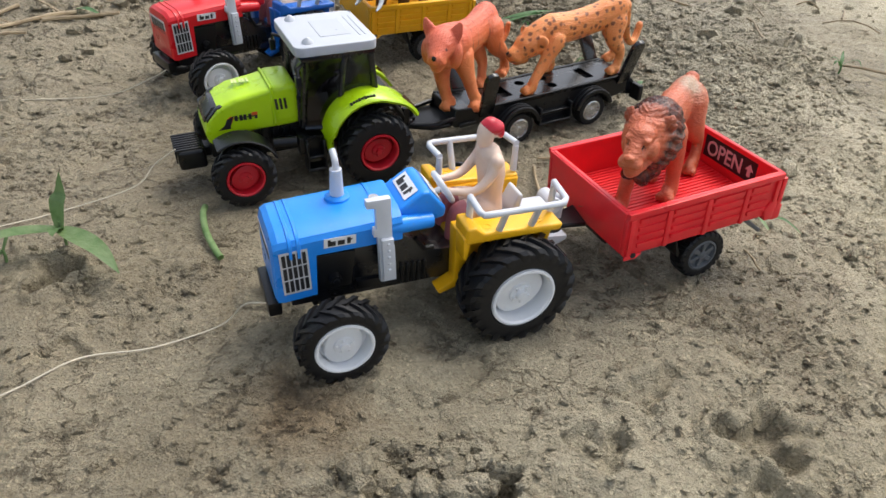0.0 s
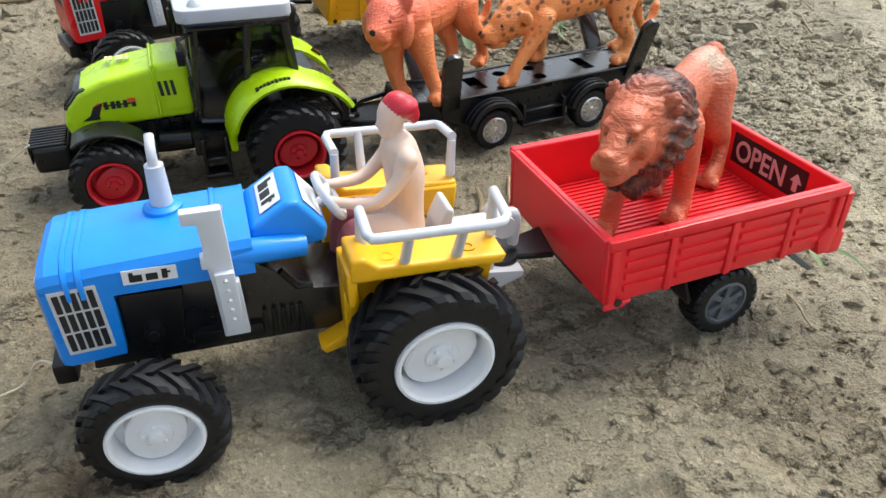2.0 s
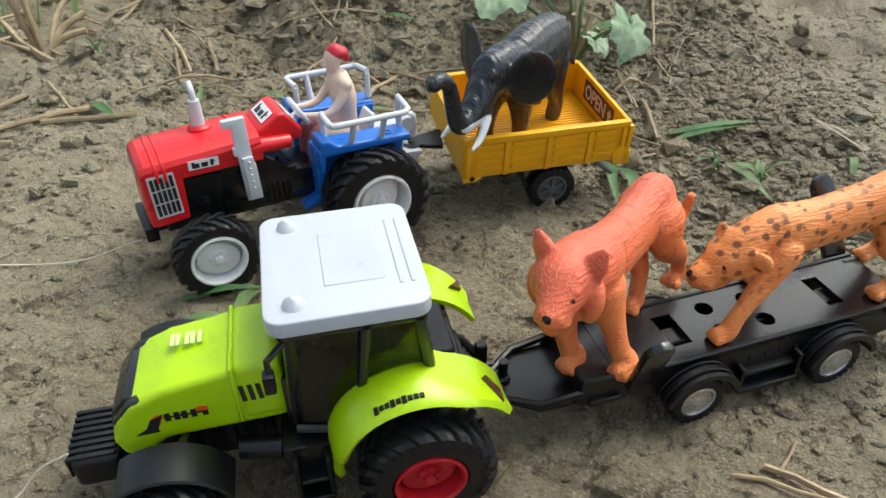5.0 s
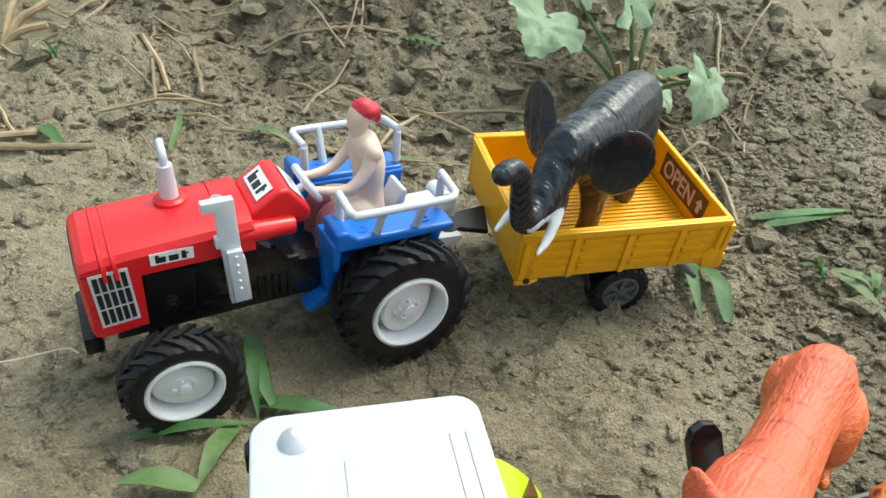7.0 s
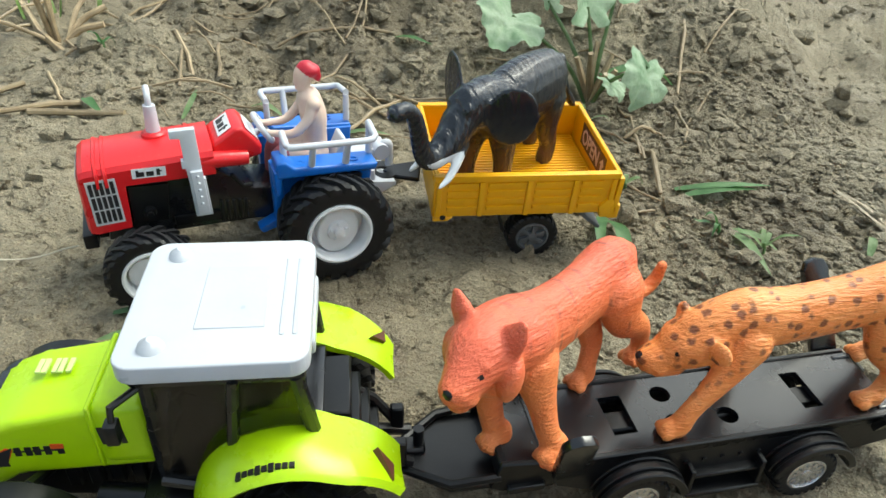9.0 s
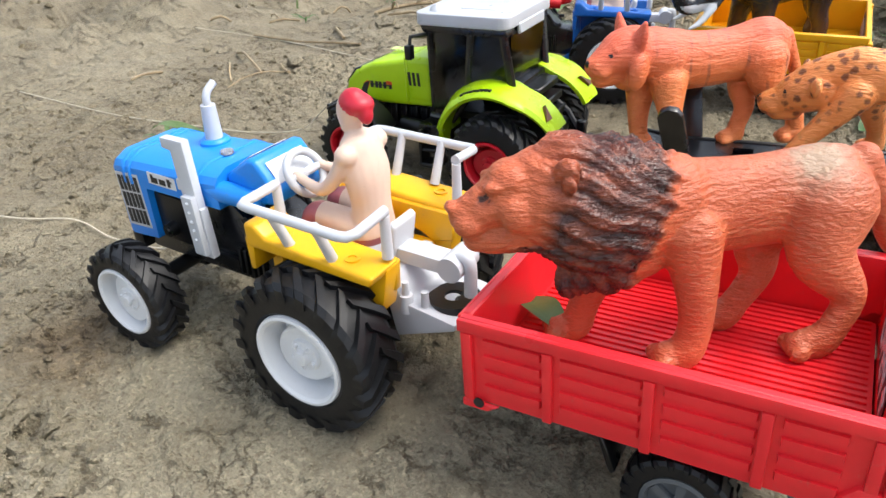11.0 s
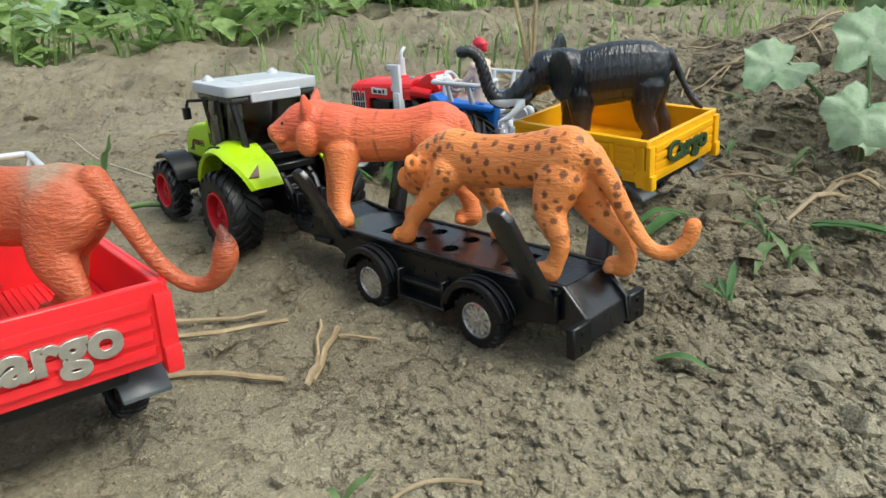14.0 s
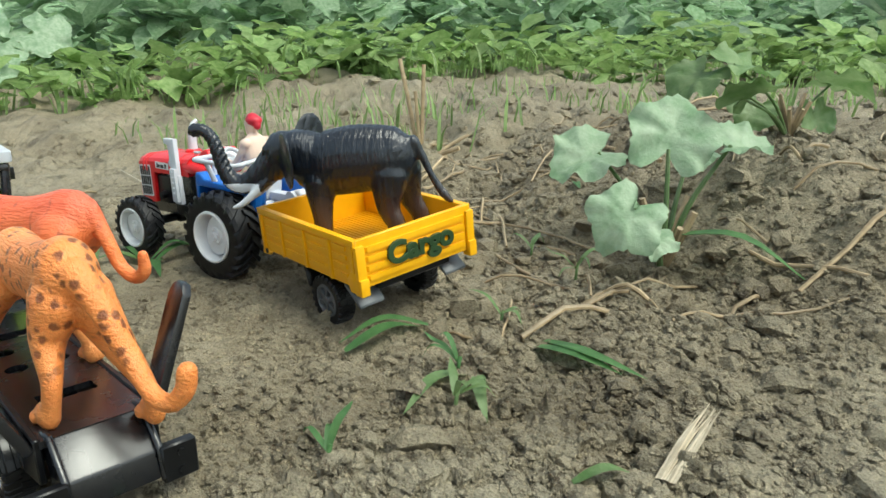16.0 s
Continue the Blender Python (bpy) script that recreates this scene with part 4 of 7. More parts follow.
    prism(bm, [(0.0200, 0.0390), (0.0210, 0.0340), (-0.0120, 0.0300), (-0.0120, 0.0390)], -0.0140, 0.0140, 0.0008, 2)
    part("floor_plate", bm, fender_mat, t)
    # seat and rear linkage
    bm = bmesh.new()
    box(bm, -0.0060, 0.0100, -0.0065, 0.0065, 0.0385, 0.0430, 0.0016, 3)
    prism(bm, [(-0.0060, 0.0400), (-0.0100, 0.0400), (-0.0120, 0.0520), (-0.0100, 0.0530), (-0.0070, 0.0460)], -0.0055, 0.0055, 0.0012, 3)
    part("seat", bm, WHITE, t, "white plastic seat")
    bm = bmesh.new()
    box(bm, -0.0290, -0.0080, -0.0035, 0.0035, 0.0400, 0.0445, 0.0010, 2)
    cyl(bm, (-0.0280, -0.0052, 0.0432), (-0.0280, 0.0052, 0.0432), 0.0036, n=18)
    tube(bm, curve_points([(-0.0285, 0.0015, 0.0450), (-0.0310, 0.0015, 0.0460), (-0.0325, 0.0015, 0.0440), (-0.0325, 0.0015, 0.0350)], 4), 0.0018, 12)
    prism(bm, [(-0.0100, 0.0400), (-0.0140, 0.0210), (-0.0330, 0.0290), (-0.0330, 0.0310), (-0.0180, 0.0330), (-0.0130, 0.0400)], -0.0110, 0.0110, 0.0008, 2)
    for s in (-1, 1):
        tube(bm, [(-0.0170, s * 0.0095, 0.0300), (-0.0170, s * 0.0095, 0.0350), (-0.0170, s * 0.0095, 0.0352), (-0.0170, s * 0.0095, 0.0390)], [0.0024, 0.0018, 0.0011, 0.0009], 12)
        tube(bm, [(-0.0225, s * 0.0085, 0.0310), (-0.0225, s * 0.0085, 0.0370)], [0.0014, 0.0010], 10)
    part("hitch", bm, WHITE, t, "white plastic tow hitch")
    # steering
    bm = bmesh.new()
    axis = Vector((0.86, 0, -0.51)).normalized()
    c = Vector((0.0222, 0, 0.0590))
    u = Vector((0, 1, 0))
    w = axis.cross(u)
    tube(bm, [c + (u * math.cos(a) + w * math.sin(a)) * 0.0064 for a in (2 * math.pi * k / 28 for k in range(28))], 0.00125, 10, closed=True)
    tube(bm, [c - u * 0.0060, c + axis * 0.0008, c + u * 0.0060], 0.0012, 8)
    tube(bm, [c, c + axis * 0.0060], [0.0012, 0.0016], 10)
    part("steering_wheel", bm, WHITE, t, "white three-spoke steering wheel")
    for s in (-1, 1):
        BIG.put("rear_wheel", t, 0, s * 0.0282, 0.0244, spin + s * 0.4)
        FRONT.put("front_wheel", t, 0.0730, s * 0.0306, 0.0188, spin * 2 + s * 0.9)
    return t


BLUE_AT = stand(0.0628, 0.2752, 0.0002, 203.8)
RED_AT = stand(-0.0733, 0.5162, 0.0024, 222.6)
farm_tractor("farm_tractor", "blue plastic toy tractor with yellow mudguards on mud", BLUE_AT, BLUE, YELLOW, 0.2)
farm_tractor("farm_tractor", "red plastic toy tractor with blue mudguards on mud", RED_AT, RED, BLUE_DEEP, 0.9)


# ---- box trailers ----
def box_trailer(name, label, m, mat, word_mat, sign_mat, sign_ink):
    t = thing(name, label, "toy trailer", m, "toy box trailers")
    L, W, H, th = 0.0408, 0.0312, 0.0215, 0.0022
    bm = bmesh.new()
    box(bm, -L + th, L - th, -W + th, W - th, 0.0015, 0.0042)
    bed = part("floor", bm, mat, t, "ribbed trailer bed")
    n, first = 26, None
    for k in range(n):
        at = Matrix.Translation((0, -W + th + (k + 0.5) * 2 * (W - th) / n, 0))
        if first is None:
            bm = bmesh.new()
            box(bm, -L + th + 0.001, L - th - 0.001, -0.00055, 0.00055, 0.0040, 0.0048)
            first = part("floor_rib", bm, mat, bed, at=at)
        else:
            share(first, "floor_rib", bed, at)
    for s in (-1, 1):
        bm = bmesh.new()
        y0, y1 = sorted((s * W, s * (W - th)))
        prism(bm, [(-L, 0), (-L, H), (L, H), (L, 0)], y0, y1, 0.0004, 1)
        ya, yb = sorted((s * (W - 0.0002), s * (W + 0.0010)))
        box(bm, -L, L, ya, yb, H - 0.0030, H, 0.0004, 2)
        prism(bm, [(L - 0.0002, -0.0018), (L - 0.0065, -0.0018), (L - 0.0095, 0.0004), (L - 0.0002, 0.0004)], ya, yb, 0.0004, 1)
        prism(bm, [(-L + 0.0002, -0.0018), (-L + 0.0055, -0.0018), (-L + 0.0070, 0.0040), (-L + 0.0040, 0.0075), (-L + 0.0002, 0.0075)], y0 - 0.0003 * (s < 0), y1 + (s > 0) * 0.0012 - (s < 0) * 0.0, 0.0006, 2)
        side = part("side_panel", bm, mat, t, "ribbed side panel")
        for x in (-L + 0.0022, -0.0212, -0.0005, 0.0202, L - 0.0022):
            wd = 0.0022 if abs(x) > 0.04 else 0.0011
            bm = bmesh.new()
            box(bm, x - wd, x + wd, ya, yb + 0.0001, 0.0005, H - 0.0032, 0.0004, 2)
            part("post", bm, mat, side)
        edges = (-L + 0.0044, -0.0223, -0.0016, 0.0191, L - 0.0044)
        for a, b in zip(edges, edges[1:]):
            for k in range(4):
                z = 0.0046 + k * 0.0040
                bm = bmesh.new()
                prism(bm, [(a + 0.0024, z - 0.0010), (b - 0.0014, z - 0.0010), (b - 0.0014, z + 0.0010), (a + 0.0024, z + 0.0010)], s * (W - 0.0002), s * (W + 0.0008), 0.0, 1, top=0.95)
                part("rib", bm, mat, side)
        # a black disc on the panel, the hole's inner shade put into its colour
        bm = bmesh.new()
        c = Vector((L - 0.0045, s * (W + 0.0009), 0.0004))
        cyl(bm, c, c + Vector((0, s * 0.0003, 0)), 0.0013, n=12)
        part("hole", bm, INK, side)
    bm = bmesh.new()
    prism(bm, [(-W + th, 0), (-W + th, H), (W - th, H), (W - th, 0)], L - th, L, 0.0004, 1, axis="x")
    box(bm, L - 0.0002, L + 0.0008, -W + 0.001, W - 0.001, H - 0.0030, H - 0.0002, 0.0003, 1)
    part("front_panel", bm, mat, t)
    bm = bmesh.new()
    prism(bm, [(-W, 0), (-W, H), (W, H), (W, 0)], -L - 0.0005, -L - 0.0005 + th, 0.0004, 1, axis="x")
    for k in range(4):
        z = 0.0042 + k * 0.0041
        prism(bm, [(-W + 0.0040, z - 0.0012), (W - 0.0040, z - 0.0012), (W - 0.0040, z + 0.0012), (-W + 0.0040, z + 0.0012)], -L - 0.0005, -L - 0.0016, axis="x", top=0.97)
    tail = part("tail_panel", bm, mat, t, "ribbed tailboard")
    for s in (-1, 1):
        bm = bmesh.new()
        a, b = sorted((s * (W - 0.0032), s * (W + 0.0012)))
        box(bm, -L - 0.0020, -L + 0.0004, a, b, -0.0015, H - 0.0025, 0.0006, 2)
        box(bm, -L - 0.0032, -L + 0.0020, a, b, -0.0025, 0.0050, 0.0008, 2)
        part("corner_post", bm, mat, tail)
    lettering("lettering", "Cargo", 0.0132, 0.0006, word_mat, tail, facing((-L - 0.0020, -0.0010, 0.0072), (0, -1, 0), (0, 0, 1)), 0.0004, 1.10)["label"] = "raised word on the tailboard"
    bm = bmesh.new()
    box(bm, -0.0170, 0.0170, -0.0054, 0.0054, 0, 0.0002)
    sign = part("sign", bm, sign_mat, tail, "dark sticker with pale letters")
    sign.matrix_basis = facing((-L + th - 0.0004, 0.001, 0.0138), (0, 1, 0), (0, 0, 1))
    lettering("lettering", "OPEN", 0.0106, 0.00008, sign_ink, sign, Matrix.Translation((-0.0032, -0.0037, 0.0003)), 0.00012, 0.86)
    bm = bmesh.new()
    prism(bm, [(0.0115, -0.0030), (0.0115, 0.0002), (0.0100, 0.0002), (0.0125, 0.0032), (0.0150, 0.0002), (0.0135, 0.0002), (0.0135, -0.0030)], 0.0002, 0.0004, axis="z")
    bmesh.ops.translate(bm, verts=bm.verts[:], vec=(0.0006, 0, 0))
    part("arrow", bm, sign_ink, sign)
    # running gear
    bm = bmesh.new()
    for s in (-1, 1):
        box(bm, -0.0360, 0.0360, s * 0.0120 - 0.0020, s * 0.0120 + 0.0020, -0.0048, 0.0015, 0.0006, 1)
        prism(bm, [(0.0040, -0.0020), (0.0000, -0.0125), (-0.0170, -0.0125), (-0.0210, -0.0020)], s * 0.0190 - 0.0012, s * 0.0190 + 0.0012, 0.0005, 1)
    box(bm, 0.0300, 0.0390, -0.0160, 0.0160, -0.0040, 0.0015, 0.0008, 1)
    box(bm, -0.0390, -0.0330, -0.0200, 0.0200, -0.0040, 0.0015, 0.0008, 1)
    part("underframe", bm, BLACK, t)
    bm = bmesh.new()
    prism(bm, [(0.0410, -0.0080), (0.0560, -0.0045), (0.0600, 0.0), (0.0560, 0.0045), (0.0438, 0.0080)], 0.0022, 0.0044, 0.0006, 1, axis="z")
    lathe(bm, [(0.0072, 0.0), (0.0072, 0.0022), (0.0028, 0.0022), (0.0026, 0.0006)], 24)
    vs = [v for v in bm.verts if v.co.y > -0.0001 and abs(v.co.z) < 0.0075 and abs(v.co.x) < 0.0075]
    for v in vs:
        v.co = Vector((v.co.x + 0.0600, v.co.z, v.co.y + 0.0024))
    part("drawbar", bm, BLACK, t, "black plastic drawbar with ring")
    bm = bmesh.new()
    cyl(bm, (-0.0072, -0.0260, -0.0152), (-0.0072, 0.0260, -0.0152), 0.0018, n=12)
    part("axle", bm, BLACK, t)
    for s in (-1, 1):
        bm = bmesh.new()
        a, b = sorted((s * 0.0175, s * 0.0300))
        prism(bm, [(-0.0270, -0.0005), (-0.0280, -0.0005), (-0.0380, -0.0085), (-0.0378, -0.0100), (-0.0367, -0.0098), (-0.0266, -0.0018)], a, b, 0.0003, 1)
        part("mudflap", bm, GREY, t, "angled grey mudflap")
        bm = bmesh.new()
        prism(bm, [(0.0110, -0.0008), (0.0100, -0.0008), (0.0060, -0.0110), (0.0070, -0.0125), (0.0080, -0.0110)], a, b - 0.002, 0.0003, 1)
        part("mudflap", bm, BLACK, t, "angled black mudflap")
        CART.put("wheel", t, -0.0072, s * 0.0245, -0.0152, 0.4 * s)
    return t


RED_BOX = stand(0.1424, 0.3111, 0.0318, 205.8, 3.0, 1.8)
YELLOW_BOX = stand(0.0016, 0.5645, 0.0303, 208.6, 0.0, -5.5)
box_trailer("box_trailer", "red plastic toy trailer carrying a toy lion", RED_BOX, RED_TRAILER, SILVER, INK, INK_PALE)
box_trailer("box_trailer", "yellow plastic toy trailer carrying a toy elephant", YELLOW_BOX, YELLOW_TRAILER, INK_GREEN, INK_BROWN, INK_PALE)


# ---- the lime tractor ----
def lime_tractor(m):
    t = thing("cab_tractor", "lime green toy tractor with white cab roof on mud", "toy tractor", m)
    bm = bmesh.new()
    side = [(0.0365, 0.0345), (0.0700, 0.0335), (0.0780, 0.0285), (0.0832, 0.0295), (0.0850, 0.0360), (0.0830, 0.0430), (0.0780, 0.0485), (0.0680, 0.0525), (0.0520, 0.0550), (0.0365, 0.0562)]
    prism(bm, side, -0.0135, 0.0135, 0.0040, 4)
    hood = part("hood", bm, LIME, t, "glossy lime green bonnet", 50)
    bm = bmesh.new()
    box(bm, 0.0492, 0.0506, -0.0140, 0.0140, 0.0360, 0.0565, 0.0004, 1)
    box(bm, 0.0363, 0.0500, -0.0139, 0.0139, 0.0360, 0.0567, 0.0030, 3)
    part("hood_panel", bm, LIME, t)
    for s in (-1, 1):
        bm = bmesh.new()
        for k in range(3):
            x = 0.0425 + k * 0.0023
            prism(bm, [(x, 0.0440), (x + 0.0013, 0.0440), (x + 0.0018, 0.0500), (x + 0.0005, 0.0500)], s * 0.0139, s * 0.0141)
        part("vent", bm, INK, hood)
        bm = bmesh.new()
        prism(bm, [(0.0785, 0.0372), (0.0720, 0.0374), (0.0722, 0.0386), (0.0700, 0.0440), (0.0735, 0.0425), (0.0752, 0.0392)], s * 0.0134, s * 0.0137)
        part("decal", bm, INK, hood, "black wedge decal")
        bm = bmesh.new()
        prism(bm, [(0.0738, 0.0425), (0.0715, 0.0400), (0.0700, 0.0432), (0.0715, 0.0440)], s * 0.0134, s * 0.01368)
        prism(bm, [(0.0610, 0.0430), (0.0580, 0.0430), (0.0580, 0.0445), (0.0610, 0.0447)], s * 0.0134, s * 0.01372)
        part("decal", bm, INK_RED, hood, "orange decal")
        bm = bmesh.new()
        for x in (0.0690, 0.0665, 0.0645, 0.0620, 0.0590):
            box(bm, x - 0.0008, x + 0.0007, min(s * 0.0134, s * 0.0137), max(s * 0.0134, s * 0.0137), 0.0410, 0.0440)
        box(bm, 0.0585, 0.0700, min(s * 0.0134, s * 0.01365), max(s * 0.0134, s * 0.01365), 0.0422, 0.0428)
        part("emblem", bm, INK, hood)
        bm = bmesh.new()
        prism(bm, [(0.0836, 0.0425), (0.0785, 0.0486), (0.0745, 0.0498), (0.0775, 0.0440), (0.0818, 0.0405)], s * 0.0095, s * 0.0129, 0.0004, 1)
        part("headlamp", bm, BLACK_GLOSS, hood, "dark headlamp cover")
    bm = bmesh.new()
    prism(bm, [(0.0845, 0.0408), (0.0836, 0.0440), (0.0795, 0.0484), (0.0765, 0.0488), (0.0790, 0.0440), (0.0820, 0.0408)], -0.0097, 0.0097, 0.0006, 2)
    part("nose_grille", bm, BLACK_GLOSS, hood, "dark band between the headlamps")
    for s in (-1, 1):
        bm = bmesh.new()
        cyl(bm, (0.0800, s * 0.0105, 0.0345), (0.0845, s * 0.0105, 0.0345), 0.0010, n=12)
        part("work_lamp", bm, BLACK_GLOSS, hood)
    bm = bmesh.new()
    for k, x in enumerate((0.0655, 0.0640, 0.0615, 0.0600, 0.0580)):
        box(bm, x, x + 0.0012, -0.002 - 0.004, 0.003 - 0.004, 0.0546, 0.0552)
    part("emblem", bm, INK_LIME, hood, "pale printed number bars")
    # frame
    bm = bmesh.new()
    prism(bm, [(0.0830, 0.0290), (0.0830, 0.0200), (0.0500, 0.0170), (-0.0160, 0.0170), (-0.0200, 0.0260), (-0.0140, 0.0360), (0.0400, 0.0360), (0.0780, 0.0330)], -0.0085, 0.0085, 0.0012, 2)
    for s in (-1, 1):
        a, b = sorted((s * 0.0080, s * 0.0225))
        box(bm, 0.0240, 0.0400, a, b, 0.0200, 0.0300, 0.0012, 2)
        box(bm, 0.0270, 0.0375, min(s * 0.0200, s * 0.0285), max(s * 0.0200, s * 0.0285), 0.0120, 0.0140, 0.0005, 1)
        box(bm, 0.0275, 0.0370, min(s * 0.0200, s * 0.0270), max(s * 0.0200, s * 0.0270), 0.0190, 0.0206, 0.0005, 1)
        box(bm, 0.0270, 0.0284, min(s * 0.0200, s * 0.0275), max(s * 0.0200, s * 0.0275), 0.0125, 0.0290, 0.0004, 1)
        box(bm, 0.0361, 0.0375, min(s * 0.0200, s * 0.0275), max(s * 0.0200, s * 0.0275), 0.0125, 0.0290, 0.0004, 1)
        cyl(bm, (0.0400, s * 0.0170, 0.0260), (0.0520, s * 0.0150, 0.0260), 0.0034, n=14)
        for k in range(4):
            box(bm, 0.0420 + k * 0.0055, 0.0455 + k * 0.0055, min(s * 0.0080, s * 0.0105), max(s * 0.0080, s * 0.0105), 0.0240, 0.0330, 0.0005, 1)
    part("chassis", bm, BLACK, t, "black engine and chassis block")
    bm = bmesh.new()
    box(bm, 0.0860, 0.1000, -0.0105, 0.0105, 0.0160, 0.0270, 0.0022, 3)
    for k in range(8):
        y = -0.0088 + k * 0.0025
        prism(bm, [(0.0870, 0.0262), (0.1003, 0.0262), (0.1003, 0.0200), (0.1010, 0.0205), (0.1010, 0.0276), (0.0875, 0.0278)], y - 0.0007, y + 0.0007, 0.0002, 1)
    box(bm, 0.0800, 0.0880, -0.0040, 0.0040, 0.0190, 0.0250, 0.0008, 1)
    part("front_weight", bm, BLACK, t, "ribbed black front weight")
    bm = bmesh.new()
    cyl(bm, (0.0715, -0.0240, 0.0190), (0.0715, 0.0240, 0.0190), 0.0028, n=14)
    cyl(bm, (0, -0.0240, 0.0205), (0, 0.0240, 0.0205), 0.0040, n=14)
    part("axle", bm, BLACK, t)
    for s in (-1, 1):
        bm = bmesh.new()
        arc = [(0.0715 + 0.0198 * math.cos(a), 0.0190 + 0.0200 * math.sin(a)) for a in np.linspace(0.95, 2.75, 12)]
        inn = [(0.0715 + 0.0184 * math.cos(a), 0.0190 + 0.0186 * math.sin(a)) for a in np.linspace(2.75, 0.95, 12)]
        prism(bm, arc + inn, s * 0.0190, s * 0.0325, 0.0005, 1)
        tube(bm, [(0.0660, s * 0.0090, 0.0300), (0.0660, s * 0.0200, 0.0370)], 0.0016, 8)
        part("front_mudguard", bm, BLACK, t, "curved black front mudguard")
    # rear fenders: a flared arch, wide at the top and drawn to a tip behind
    for s in (-1, 1):
        bm = bmesh.new()
        rows = []
        for k, a in enumerate(np.linspace(-0.02, 2.72, 22)):
            f = k / 21
            ro = 0.0252 + 0.0018 * math.sin(f * math.pi)
            if f > 0.72:
                ro += (f - 0.72) * 0.012
            cx = 0.0 + 0.0005
            px, pz = cx + ro * math.cos(a), 0.0240 + ro * 0.98 * math.sin(a)
            inner = 0.0125
            outer = 0.0330 - 0.0030 * (f < 0.1) - max(0, f - 0.75) * 0.018
            lift = 0.0035 * math.sin(min(1, f * 1.4) * math.pi)
            n = Vector((math.cos(a), 0, math.sin(a)))
            p = Vector((px, 0, pz))
            rows.append([p + Vector((0, s * inner, 0)) + n * lift * 0.8, p + Vector((0, s * (inner * 0.5 + outer * 0.5), 0)) + n * lift, p + Vector((0, s * (outer - 0.0015), 0)) + n * 0.0006, p + Vector((0, s * outer, 0)) - n * 0.0009,
                         p + Vector((0, s * (outer - 0.0010), 0)) - n * 0.0022, p + Vector((0, s * (inner * 0.5 + outer * 0.5), 0)) - n * 0.0016, p + Vector((0, s * inner, 0)) - n * 0.0016])
        vr = [[bm.verts.new(p) for p in r] for r in rows]
        for p, q in zip(vr, vr[1:]):
            for i in range(len(p)):
                j = (i + 1) % len(p)
                bm.faces.new((p[i], p[j], q[j], q[i]))
        bm.faces.new(vr[0])
        bm.faces.new(vr[-1])
        fender = part("rear_mudguard", bm, LIME, t, "flared lime green mudguard", 50)
        bm = bmesh.new()
        a = 2.42
        c = Vector((0.0274 * math.cos(a), s * 0.0240, 0.0240 + 0.0274 * math.sin(a)))
        e, g = Vector((-math.sin(a), 0, math.cos(a))), Vector((math.cos(a), 0, math.sin(a)))
        vs = [bm.verts.new(c + e * u * 0.003 + Vector((0, s * v, 0)) + g * w) for w in (-0.001, 0.0012) for u, v in ((-1, -0.003), (1, -0.001), (0.9, 0.004))]
        bm.faces.new(vs[:3])
        bm.faces.new(vs[3:])
        for i in range(3):
            j = (i + 1) % 3
            bm.faces.new((vs[i], vs[j], vs[3 + j], vs[3 + i]))
        part("tail_lamp", bm, INK_BROWN, fender, "dark tail lamp window")
        bm = bmesh.new()
        for k in range(9):
            a = 1.10 + k * 0.058
            r = 0.0281
            c = Vector((0.0005 + r * math.cos(a), s * 0.0300, 0.0236 + r * math.sin(a)))
            e = Vector((-math.sin(a), 0, math.cos(a)))
            g = Vector((math.cos(a), 0, math.sin(a)))
            hgt = 0.0011 if k in (0, 3, 5) else 0.0007
            vs = [bm.verts.new(c + e * u * 0.0006 + Vector((0, s * v, 0)) + g * w) for w in (-0.002, 0.0002) for u, v in ((-1, -hgt), (1, -hgt), (1, hgt), (-1, hgt))]
            bm.faces.new(vs[:4])
            bm.faces.new(vs[4:])
            for i in range(4):
                j = (i + 1) % 4
                bm.faces.new((vs[i], vs[j], vs[4 + j], vs[4 + i]))
        part("decal", bm, INK, fender)
    # cab
    bm = bmesh.new()
    for s in (-1, 1):
        tube(bm, [(0.0350, s * 0.0140, 0.0320), (0.0325, s * 0.0195, 0.0710)], 0.0019, 8)
        tube(bm, [(0.0160, s * 0.0200, 0.0450), (0.0130, s * 0.0212, 0.0710)], 0.0015, 8)
        tube(bm, [(-0.0040, s * 0.0180, 0.0480), (-0.0010, s * 0.0205, 0.0710)], 0.0019, 8)
        tube(bm, [(0.0350, s * 0.0175, 0.0330), (0.0235, s * 0.0200, 0.0330), (0.0150, s * 0.0195, 0.0450), (-0.0030, s * 0.0180, 0.0500)], 0.0016, 8)
    prism(bm, [(0.0350, 0.0700), (0.0365, 0.0735), (-0.0030, 0.0735), (-0.0035, 0.0700)], -0.0218, 0.0218, 0.0010, 2)
    box(bm, -0.0060, -0.0010, -0.0170, 0.0170, 0.0300, 0.0500, 0.0010, 2)
    box(bm, 0.0340, 0.0375, -0.0140, 0.0140, 0.0320, 0.0500, 0.0010, 2)
    cab = part("cab", bm, BLACK_GLOSS, t, "black cab frame")
    for s in (-1, 1):
        bm = bmesh.new()
        tube(bm, [(0.0340, s * 0.0200, 0.0690), (0.0385, s * 0.0260, 0.0690), (0.0385, s * 0.0275, 0.0640)], 0.0009, 8)
        box(bm, 0.0372, 0.0402, min(s * 0.0255, s * 0.0290), max(s * 0.0255, s * 0.0290), 0.0600, 0.0660, 0.0006, 2)
        part("mirror", bm, BLACK, cab, "black wing mirror")
    bm = bmesh.new()
